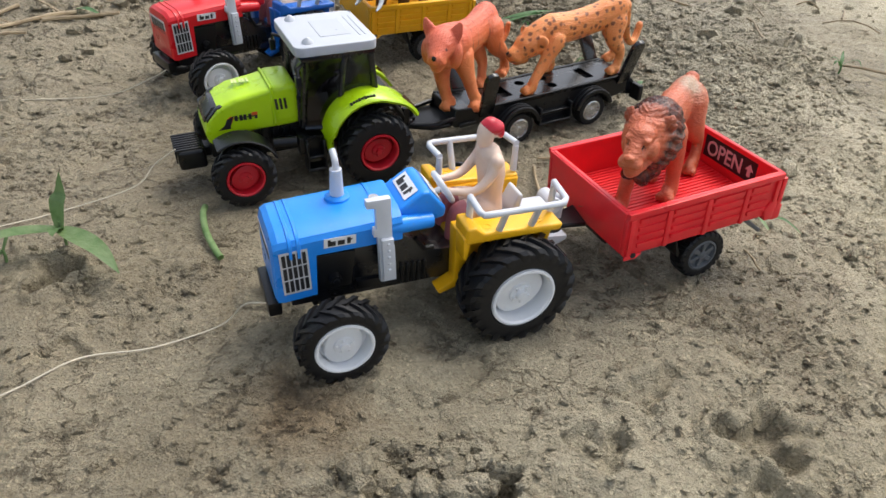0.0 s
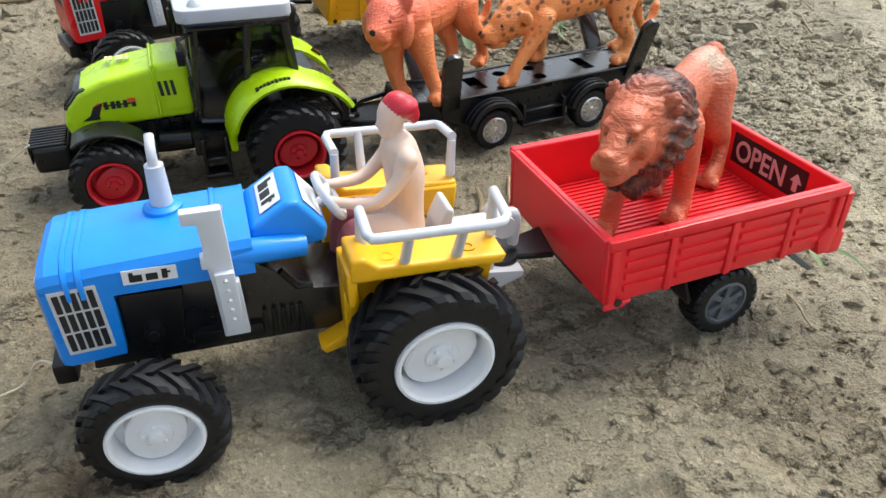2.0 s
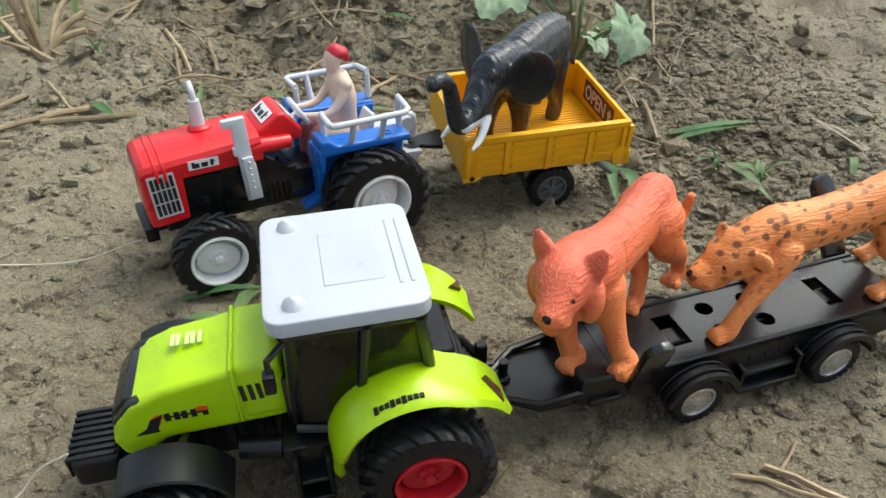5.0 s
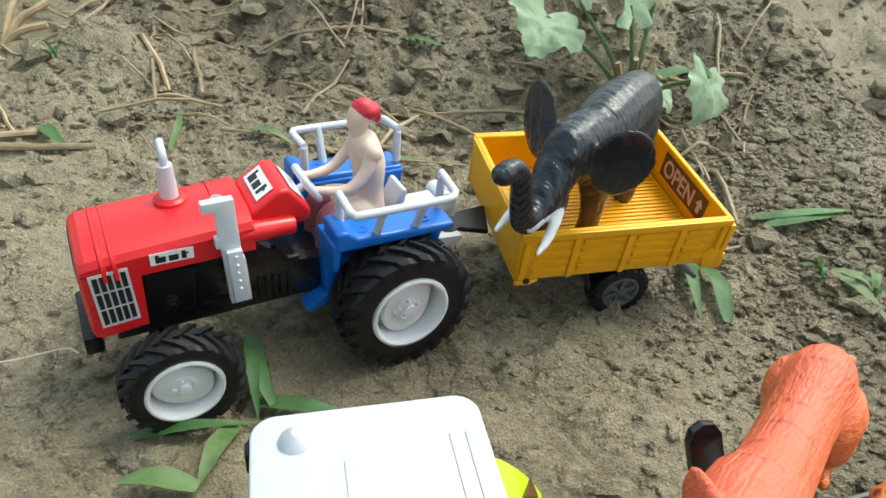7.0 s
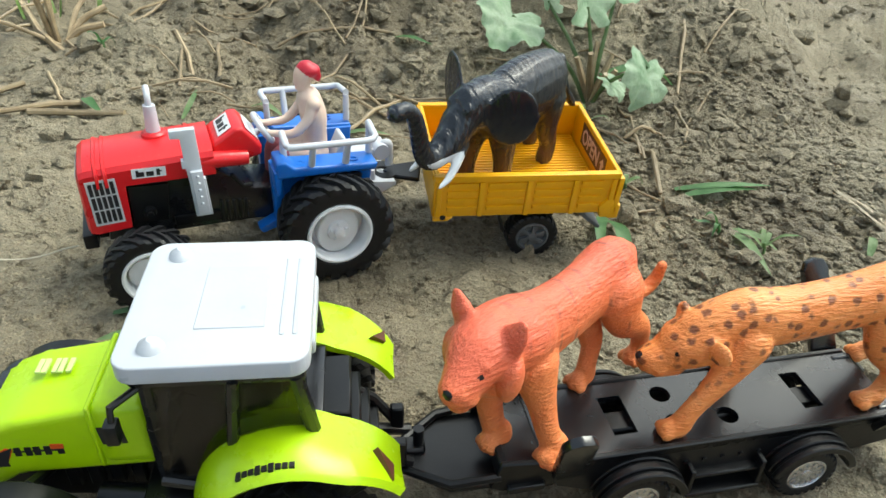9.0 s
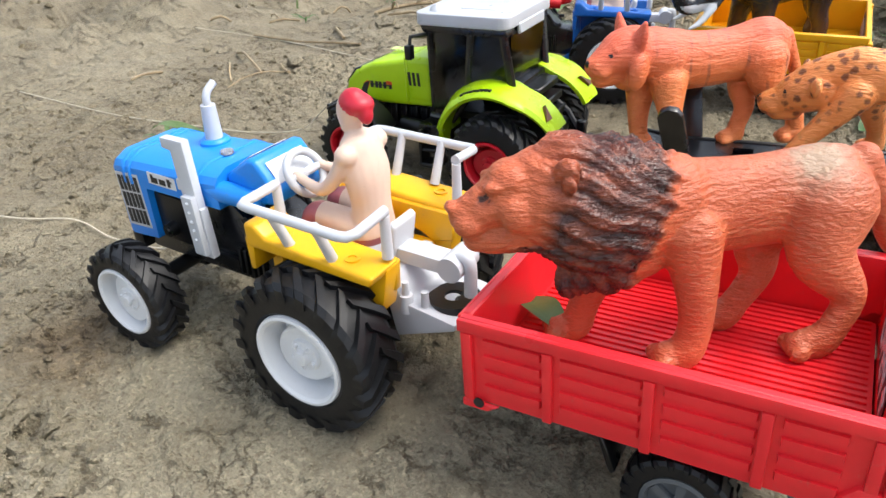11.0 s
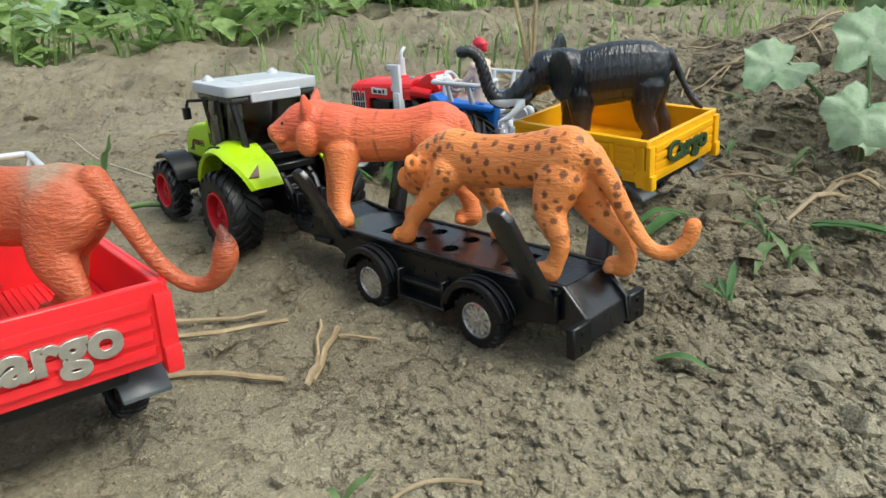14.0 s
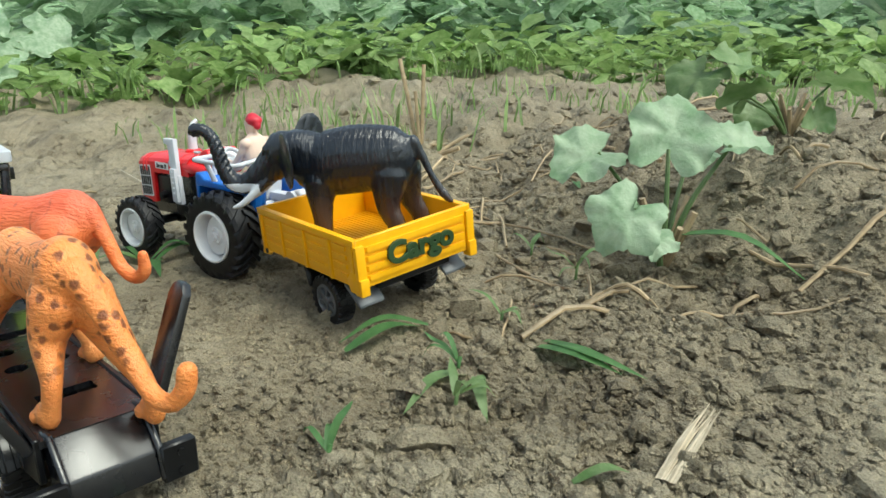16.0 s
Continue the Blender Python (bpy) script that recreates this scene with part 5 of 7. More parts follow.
    for s in (-1, 1):
        vs = [bm.verts.new(p) for p in ((0.0342, s * 0.0178, 0.0340), (0.0238, s * 0.0196, 0.0340), (0.0158, s * 0.0196, 0.0455), (-0.0030, s * 0.0180, 0.0500), (-0.0010, s * 0.0203, 0.0702), (0.0320, s * 0.0196, 0.0702))]
        f = bm.faces.new(vs)
        r = bmesh.ops.extrude_face_region(bm, geom=[f])
        bmesh.ops.translate(bm, verts=[v for v in r["geom"] if isinstance(v, bmesh.types.BMVert)], vec=(0, -s * 0.0006, 0))
    box(bm, 0.0330, 0.0336, -0.0150, 0.0150, 0.0500, 0.0702)
    box(bm, -0.0030, -0.0024, -0.0170, 0.0170, 0.0500, 0.0702)
    glass = part("window", bm, GLASS, cab, "smoked cab glass")
    bm = bmesh.new()
    box(bm, 0.0060, 0.0160, -0.0060, 0.0060, 0.0360, 0.0440, 0.0016, 2)
    prism(bm, [(0.0060, 0.0430), (0.0030, 0.0430), (0.0010, 0.0580), (0.0040, 0.0580)], -0.0055, 0.0055, 0.0012, 2)
    box(bm, 0.0010, 0.0335, -0.0165, 0.0165, 0.0330, 0.0362, 0.0006, 1)
    part("seat", bm, BLACK, cab)
    bm = bmesh.new()
    tube(bm, [(0.0270 + 0.0035 * math.cos(a) * 0.8, 0.0045 * math.sin(a), 0.0530 + 0.0025 * math.cos(a)) for a in (2 * math.pi * k / 20 for k in range(20))], 0.0006, 8, closed=True)
    tube(bm, [(0.0270, 0, 0.0530), (0.0330, 0, 0.0450)], 0.0009, 8)
    part("steering_wheel", bm, BLACK, cab)
    bm = bmesh.new()
    corner = [(0.0333, 0.0193), (0.0001, 0.0193), (0.0001, -0.0193), (0.0333, -0.0193)]
    plan = [(cx + 0.0047 * math.cos(radians(90 * q + 15 * k)), cy + 0.0047 * math.sin(radians(90 * q + 15 * k))) for q, (cx, cy) in enumerate(corner) for k in range(7)]
    prism(bm, plan, 0.0735, 0.0784, 0.0013, 3, axis="z")
    roof = part("roof", bm, WHITE_ROOF, t, "rounded white cab roof", 50)
    for s in (-1, 1):
        bm = bmesh.new()
        tube(bm, [(0.0300, s * 0.0175, 0.0772), (0.0300, s * 0.0175, 0.0795), (0.0296, s * 0.0175, 0.0808)], [0.0036, 0.0026, 0.0010], 14)
        part("roof_knob", bm, WHITE_ROOF, roof)
    bm = bmesh.new()
    box(bm, 0.0060, 0.0220, -0.0120, 0.0120, 0.0778, 0.07865, 0.0002, 1)
    part("roof_hatch", bm, WHITE_ROOF, roof)
    for x in (0.0020, -0.0010):
        bm = bmesh.new()
        box(bm, x - 0.0006, x + 0.0006, -0.0150, 0.0150, 0.0778, 0.07868, 0.0002, 1)
        part("roof_rib", bm, WHITE_ROOF, roof)
    bm = bmesh.new()
    box(bm, -0.0052, -0.0036, -0.0130, 0.0130, 0.0700, 0.0745, 0.0005, 1)
    part("roof_visor", bm, WHITE_ROOF, roof)
    # rear linkage
    bm = bmesh.new()
    for s in (-1, 1):
        tube(bm, [(-0.0100, s * 0.0070, 0.0400), (-0.0190, s * 0.0075, 0.0330), (-0.0260, s * 0.0065, 0.0230)], 0.0016, 8)
        tube(bm, [(-0.0160, s * 0.0050, 0.0230), (-0.0300, s * 0.0060, 0.0200)], 0.0018, 8)
        box(bm, -0.0280, -0.0240, s * 0.0065 - 0.0016, s * 0.0065 + 0.0016, 0.0200, 0.0300, 0.0005, 1)
    for k in range(4):
        box(bm, -0.0130 - k * 0.0025, -0.0050 - k * 0.0010, -0.0110 + k * 0.001, 0.0110 - k * 0.001, 0.0440 - k * 0.0055, 0.0475 - k * 0.0055, 0.0006, 1)
    box(bm, -0.0340, -0.0180, -0.0030, 0.0030, 0.0175, 0.0210, 0.0008, 1)
    cyl(bm, (-0.0320, 0, 0.0180), (-0.0320, 0, 0.0270), 0.0016, n=12)
    part("linkage", bm, BLACK, t, "black rear lift linkage")
    for s in (-1, 1):
        LIME_BIG.put("rear_wheel", t, 0, s * 0.0285, 0.0207, 0.3 * s)
        LIME_FRONT.put("front_wheel", t, 0.0712, s * 0.0300, 0.0188, 0.7 * s)
    return t


lime_tractor(stand(-0.0090, 0.3912, 0.0008, 206.6, 0.8))


# ---- the black low-bed trailer ----
def low_bed(m):
    """Local x forward from the front axle, y left from the middle."""
    t = thing("lowbed_trailer", "black plastic low-bed toy trailer with four uprights", "toy trailer", m)
    W = 0.0150
    bm = bmesh.new()
    holes = [ring_loop(-0.0150, s * 0.0058, 0.0033) for s in (-1, 1)] + [ring_loop(-0.0320, s * 0.0058, 0.0033) for s in (-1, 1)]
    holes += [rect_loop(-0.0020, 0.0055, -0.0075, 0.0075), rect_loop(-0.0640, -0.0575, -0.0075, 0.0075)]
    plate(bm, rect_loop(-0.0860, 0.0290, -W, W), holes, 0.0255, 0.0275)
    prism(bm, [(0.0290, 0.0275), (0.0420, 0.0300), (0.0420, 0.0280), (0.0290, 0.0255)], -W * 0.92, W * 0.92, 0.0004, 1)
    part("deck", bm, BLACK_GLOSS, t, "smooth black deck with holes and slots")
    bm = bmesh.new()
    for s in (-1, 1):
        a, b = sorted((s * W, s * (W - 0.0018)))
        prism(bm, [(-0.0860, 0.0282), (-0.0860, 0.0160), (-0.0700, 0.0130), (0.0130, 0.0130), (0.0250, 0.0180), (0.0290, 0.0282)], a, b, 0.0004, 1)
        for k in range(7):
            c = Vector((-0.0150 - k * 0.0060, s * W, 0.0205))
            cyl(bm, c, c + Vector((0, s * 0.0006, 0)), 0.0008, n=8)
    box(bm, -0.0800, 0.0200, -0.0040, 0.0040, 0.0120, 0.0250, 0.0008, 1)
    part("side_beam", bm, BLACK, t)
    bm = bmesh.new()
    prism(bm, [(0.0420, -0.0140), (0.0420, 0.0140), (0.0560, 0.0135), (0.0670, 0.0055), (0.0740, 0.0030), (0.0740, -0.0030), (0.0670, -0.0055), (0.0560, -0.0135)], 0.0200, 0.0222, 0.0005, 1, axis="z")
    for s in (-1, 1):
        tube(bm, [(0.0420, s * 0.0140, 0.0250), (0.0560, s * 0.0132, 0.0235), (0.0670, s * 0.0056, 0.0225)], 0.0014, 8)
        prism(bm, [(0.0210, 0.0280), (0.0420, 0.0305), (0.0450, 0.0210), (0.0420, 0.0190), (0.0260, 0.0180)], s * 0.0128, s * 0.0146, 0.0004, 1)
        box(bm, 0.0290, 0.0400, s * 0.0150 - 0.0012, s * 0.0150 + 0.0012, 0.0190, 0.0215, 0.0004, 1)
    box(bm, 0.0400, 0.0425, -0.0138, 0.0138, 0.0200, 0.0300, 0.0005, 1)
    lathe(bm, [(0.0038, 0), (0.0038, 0.002), (0.0018, 0.002), (0.0018, 0)], 18)
    vs = [v for v in bm.verts if v.co.y > -0.0001 and abs(v.co.z) < 0.0041 and abs(v.co.x) < 0.0041]
    for v in vs:
        v.co = Vector((v.co.x + 0.0755, v.co.z, v.co.y + 0.0200))
    part("gooseneck", bm, BLACK, t, "black tapered gooseneck")
    # uprights lean outwards
    for x, lean, top in ((0.0225, 0.0150, 0.0580), (-0.0810, 0.0170, 0.0600)):
        for s in (-1, 1):
            bm = bmesh.new()
            h = top - 0.024
            out = [(-0.0046, 0.0), (-0.0046, h - 0.0040), (-0.0030, h - 0.0010), (0, h), (0.0030, h - 0.0010), (0.0046, h - 0.0040), (0.0046, 0.0)]
            prism(bm, out, -0.0014, 0.0014, 0.0007, 2)
            ob = part("upright", bm, BLACK_GLOSS, t, "rounded black plastic upright leaning outwards")
            ob.matrix_basis = Matrix.Translation((x, s * (W + 0.0004), 0.0240)) @ Matrix.Rotation(-s * math.atan2(lean, h), 4, "X") @ Matrix.Rotation(radians(8), 4, "Y")
    bm = bmesh.new()
    prism(bm, [(-0.0860, 0.0275), (-0.0945, 0.0185), (-0.0960, 0.0110), (-0.0925, 0.0100), (-0.0860, 0.0160)], -0.0105, 0.0105, 0.0006, 2)
    for s in (-1, 1):
        prism(bm, [(-0.0800, 0.0280), (-0.0865, 0.0285), (-0.0955, 0.0195), (-0.0966, 0.0105), (-0.0850, 0.0130)], s * 0.0105, s * 0.0122, 0.0004, 1)
    part("tail_ramp", bm, BLACK_GLOSS, t, "sloping black tail ramp")
    bm = bmesh.new()
    for s in (-1, 1):
        a, b = sorted((s * 0.0110, s * 0.0205))
        box(bm, -0.0966, -0.0934, a, b, 0.0090, 0.0195, 0.0005, 1)
        for k in range(2):
            c = Vector((-0.0966, s * 0.0160, 0.0118 + k * 0.0050))
            cyl(bm, c, c + Vector((-0.0006, 0, 0)), 0.0010, n=8)
    part("tail_bar", bm, BLACK, t, "black rear bumper bar")
    # mudguards, steps and wheels
    for s in (-1, 1):
        for x in (0.0, -0.0560):
            bm = bmesh.new()
            for r, w0, w1 in ((0.0136, 0.0095, 0.0214), (0.0150, 0.0098, 0.0122), (0.0150, 0.0132, 0.0156), (0.0150, 0.0166, 0.0190), (0.0147, 0.0200, 0.0217)):
                out = [(x + r * math.cos(a), 0.0108 + r * math.sin(a)) for a in np.linspace(0.25, 2.9, 14)]
                inn = [(x + 0.0122 * math.cos(a), 0.0108 + 0.0122 * math.sin(a)) for a in np.linspace(2.9, 0.25, 14)]
                prism(bm, out + inn, s * w0, s * w1, 0.0003, 1)
            part("mudguard", bm, BLACK, t, "ridged black mudguard")
            LOW.put("wheel", t, x, s * 0.0155, 0.0105, 0.5 * s + x * 9)
        bm = bmesh.new()
        a, b = sorted((s * 0.0130, s * 0.0195))
        box(bm, -0.0400, -0.0155, a, b, 0.0085, 0.0102, 0.0004, 1)
        box(bm, -0.0400, -0.0155, min(s * 0.0130, s * 0.0178), max(s * 0.0130, s * 0.0178), 0.0150, 0.0166, 0.0004, 1)
        for x in (-0.0400, -0.0170):
            box(bm, x, x + 0.0015, min(s * 0.0130, s * 0.0190), max(s * 0.0130, s * 0.0190), 0.0088, 0.0200, 0.0003, 1)
        box(bm, -0.0400, -0.0155, min(s * 0.0130, s * 0.0142), max(s * 0.0130, s * 0.0142), 0.0090, 0.0200, 0.0003, 1)
        part("side_step", bm, BLACK, t, "two-tread black side step")
    bm = bmesh.new()
    for x in (0.0, -0.0560):
        cyl(bm, (x, -0.0150, 0.0105), (x, 0.0150, 0.0105), 0.0016, n=10)
    part("axle", bm, BLACK, t)
    return t


# the middle line runs 19 mm behind the near hubs
LOWBED = stand(0.0754, 0.4357, 0.0006, 211.0, 2.2)
low_bed(LOWBED)


# ---- moulded animals: rounded limbs fused into one skin ----
def fused(name, limbs, voxel, smooth_steps, mats, pick, m, label, category, shape=None, blobs=(), weight=None):
    bm = bmesh.new()
    for cx, cy, cz, rx, ry, rz, about_z, about_x in blobs:
        at = Matrix.Translation((cx / 1000, cy / 1000, cz / 1000)) @ Matrix.Rotation(radians(about_z), 4, "Z") @ Matrix.Rotation(radians(about_x), 4, "X") @ Matrix.Diagonal((rx / 1000, ry / 1000, rz / 1000, 1))
        bmesh.ops.create_uvsphere(bm, u_segments=24, v_segments=14, radius=1.0, matrix=at)
    for pts, squash in limbs:
        line = curve_points([np.array(p) / 1000.0 for p in pts], 5)
        rings = []
        n = 16
        for i, q in enumerate(line):
            a, b = line[max(0, i - 1)], line[min(len(line) - 1, i + 1)]
            d = Vector((b - a)[:3]).normalized()
            side = Vector((0, 1, 0)) if abs(d.y) < 0.9 else Vector((1, 0, 0))
            side = (side - d * side.dot(d)).normalized()
            up = d.cross(side)
            c, r = Vector(q[:3]), max(q[3], 0.0004)
            rings.append((c, d, side, up, r))
        first, last = rings[0], rings[-1]
        caps0 = [(first[0] - first[1] * first[4] * math.sin(t), *first[1:4], first[4] * math.cos(t)) for t in (1.35, 0.9, 0.45)]
        caps1 = [(last[0] + last[1] * last[4] * math.sin(t), *last[1:4], last[4] * math.cos(t)) for t in (0.45, 0.9, 1.35)]
        vr = [[bm.verts.new(c + (side * math.cos(2 * math.pi * k / n) * squash + up * math.sin(2 * math.pi * k / n)) * r) for k in range(n)] for c, d, side, up, r in caps0 + rings + caps1]
        for p, q in zip(vr, vr[1:]):
            for k in range(n):
                j = (k + 1) % n
                bm.faces.new((p[k], p[j], q[j], q[k]))
        bm.faces.new(vr[0])
        bm.faces.new(vr[-1])
    bmesh.ops.recalc_face_normals(bm, faces=bm.faces[:])
    me = bpy.data.meshes.new("limbs")
    bm.to_mesh(me)
    bm.free()
    tmp = new("temp", me)
    rm = tmp.modifiers.new("fuse", "REMESH")
    rm.mode, rm.voxel_size = "VOXEL", voxel
    sm = tmp.modifiers.new("soften", "SMOOTH")
    sm.factor, sm.iterations = 0.5, smooth_steps
    done = bpy.data.meshes.new_from_object(tmp.evaluated_get(bpy.context.evaluated_depsgraph_get()))
    bpy.data.objects.remove(tmp)
    if shape:
        normals = [v.normal.copy() for v in done.vertices]
        for v, nrm in zip(done.vertices, normals):
            v.co += nrm * shape(v.co)
    done.materials.clear()
    for mt in mats:
        done.materials.append(mt)
    if weight:
        done.attributes.new("pelt", "FLOAT", "POINT").data.foreach_set("value", [weight(v.co) for v in done.vertices])
    if len(mats) > 1:
        done.polygons.foreach_set("material_index", [pick(p.center) for p in done.polygons])
    done.shade_smooth()
    done.name = name
    ob = tagged(new(name, done), label, category)
    ob.matrix_basis = m
    return ob


def in_frame(base, x, y, z, turn):
    return base @ Matrix.Translation((x, y, z)) @ Matrix.Rotation(radians(turn), 4, "Z")


def paw(x, y, z=0.0, r=4.0):
    return (x, y, z + r * 0.75, r), (x + r * 0.9, y, z + r * 0.62, r * 0.85)


# lion
def lion():
    L = [([(-29, 0, 35.4, 10.8), (-15, 0, 34.2, 10.6), (0, 1, 34.4, 11.2), (8, 2, 35.4, 12.0)], 0.68),
         ([(6, 2, 37, 11), (14, 2.5, 37.0, 14.4), (22, 3, 38.5, 14.4), (29, 3, 40.5, 11.8)], 0.80),
         ([(11, 2, 28, 8.5), (18, 2.5, 24, 7.2), (23, 3, 22.5, 5.2), (25, 3.3, 20.5, 4.0)], 0.92),
         ([(26, 3, 45.2, 8.8), (35.5, 3.5, 43.4, 6.8), (42.6, 4, 40.4, 5.2), (47.0, 4, 38.6, 4.0)], 0.92),
         ([(33, 4, 35.5, 5.4), (41, 4, 33.4, 4.2), (45.2, 4, 33.2, 3.2)], 0.95),
         ([(1, 6.5, 31, 7.2), (-0.5, 8.6, 20, 4.8), (-1, 9.3, 10, 3.8), *paw(1, 9.5, 0, 4.2)], 0.85), ([(11, -4, 30, 7.0), (16, -4.5, 19, 4.6), (20, -5, 9, 3.7), *paw(22, -5, 0, 3.9)], 0.85),
         ([(-29, 4.5, 34, 10.2), (-27.5, 7.4, 24, 7.2), (-34, 9.2, 14.5, 4.0), (-32, 10, 7.5, 3.6), *paw(-29, 10, 0, 4.4)], 0.70),
         ([(-26, -4, 32, 9), (-20, -5, 22.5, 6.2), (-20, -4, 14, 4.2), (-16, -3.5, 7, 3.6), *paw(-13, -3.5, 0, 4.2)], 0.70),
         ([(-37, 0, 42, 3.6), (-43, -1.2, 32, 2.7), (-48.5, -3, 21, 2.3), (-55, -5, 14.5, 2.1), (-61.5, -6, 14.5, 2.2), (-66, -6, 19, 2.9), (-67.5, -6, 24, 3.2), (-67, -6, 29.5, 0.9)], 1.0)]
    toes = [(x + 5.4, y + o, 2.0, 2.4, 1.25, 2.0, 0, 0) for x, y in ((1, 9.5), (22, -5), (-29, 10), (-13, -3.5)) for o in (-3, -1, 1, 3)]
    ears = [(28.0, 11.6, 48.2, 1.4, 2.4, 3.0, 25, 20), (28.0, -5.6, 48.2, 1.4, 2.4, 3.0, -25, -20), (50.2, 4.0, 40.8, 1.5, 2.3, 1.3, 0, 0),
            (41.2, 7.4, 45.6, 2.8, 2.0, 1.2, 20, 0), (41.2, 0.6, 45.6, 2.8, 2.0, 1.2, -20, 0), (37.5, 4.0, 46.0, 5.5, 5.5, 4.0, 0, 0), (47.0, 6.6, 37.4, 3.2, 2.4, 2.7, 0, 0), (47.0, 1.4, 37.4, 3.2, 2.4, 2.7, 0, 0), (37, 9.0, 40.0, 4.0, 2.4, 4.2, 10, 0), (37, -1.0, 40.0, 4.0, 2.4, 4.2, -10, 0)] + toes

    def reach(c):
        """Distances from the mane's hind edge and from its front edge, in millimetres."""
        x, y, z = c.x * 1000, c.y * 1000 - 2.5, c.z * 1000
        a = math.atan2(y, z - 36)
        back = 3.5 + max(0.0, 42 - z) * 0.34 + 2.2 * abs(math.sin(a * 5.5)) + noise.noise(c * 200) * 1.2
        front = 36.5 - abs(y) * 0.25 + noise.noise(c * 240) * 1.2
        if z < 32:
            front = 40 - max(0.0, 26 - z)
        return x - back, front - x

    def mane(c):
        """How deep in the mane a place lies: 1 in its dark middle, 0 on face and body."""
        x, y, z = c.x * 1000, c.y * 1000 - 2.5, c.z * 1000
        if x < -60:
            return min(1.0, max(0.0, (z - 23) / 6))
        if 42.6 < x < 44.6 and 2.8 < abs(y - 1.4) < 4.6 and 42.6 < z < 44.0:
            return 0.9
        if z < 15 or (z < 27 and x < 11):
            return 0.0
        behind, before = reach(c)
        return max(0.0, min(1.0, before / (5.5 + max(0.0, z - 39) * 1.0), behind / 4.0))

    def strands(c):
        x, y, z = c.x * 1000, c.y * 1000 - 2.5, c.z * 1000
        if x < -60 or z < 15:
            return 0.0
        eye = min((x - 43.6) ** 2 + (abs(y - 1.5) - 3.7) ** 2 + (z - 43.0) ** 2, 9.0)
        if eye < 4.0 and x > 41:
            return -0.0009 * (1 - eye / 4.0)
        behind, before = reach(c)
        k = max(0.0, min(1.0, behind / 2.0, before / 7.0))
        if k <= 0 or (z < 27 and x < 11):
            return 0.0
        a = math.atan2(y, z - 36)
        down = 14.0 * abs(a)
        q = -0.55 * x - 0.80 * down + 1.1 * math.sin(0.28 * x - 0.22 * down) + 3.0 * noise.noise(c * 62)
        lock = (0.5 + 0.5 * math.cos(2 * math.pi * q / 4.2)) ** 0.7
        hair = abs(math.sin(math.pi * q / 1.35 + noise.noise(c * 160)))
        return k * 0.001 * (1.35 * lock * (0.8 + 0.8 * noise.noise(c * 60)) + 0.8 * hair - 0.8)
    return fused("toy_lion", L, 0.0006, 4, [LION], None, in_frame(RED_BOX, 0.0027, -0.0030, 0.0048, 32.7), "orange plastic toy lion with dark brown mane in trailer", "toy animal", strands, ears, mane)


lion()


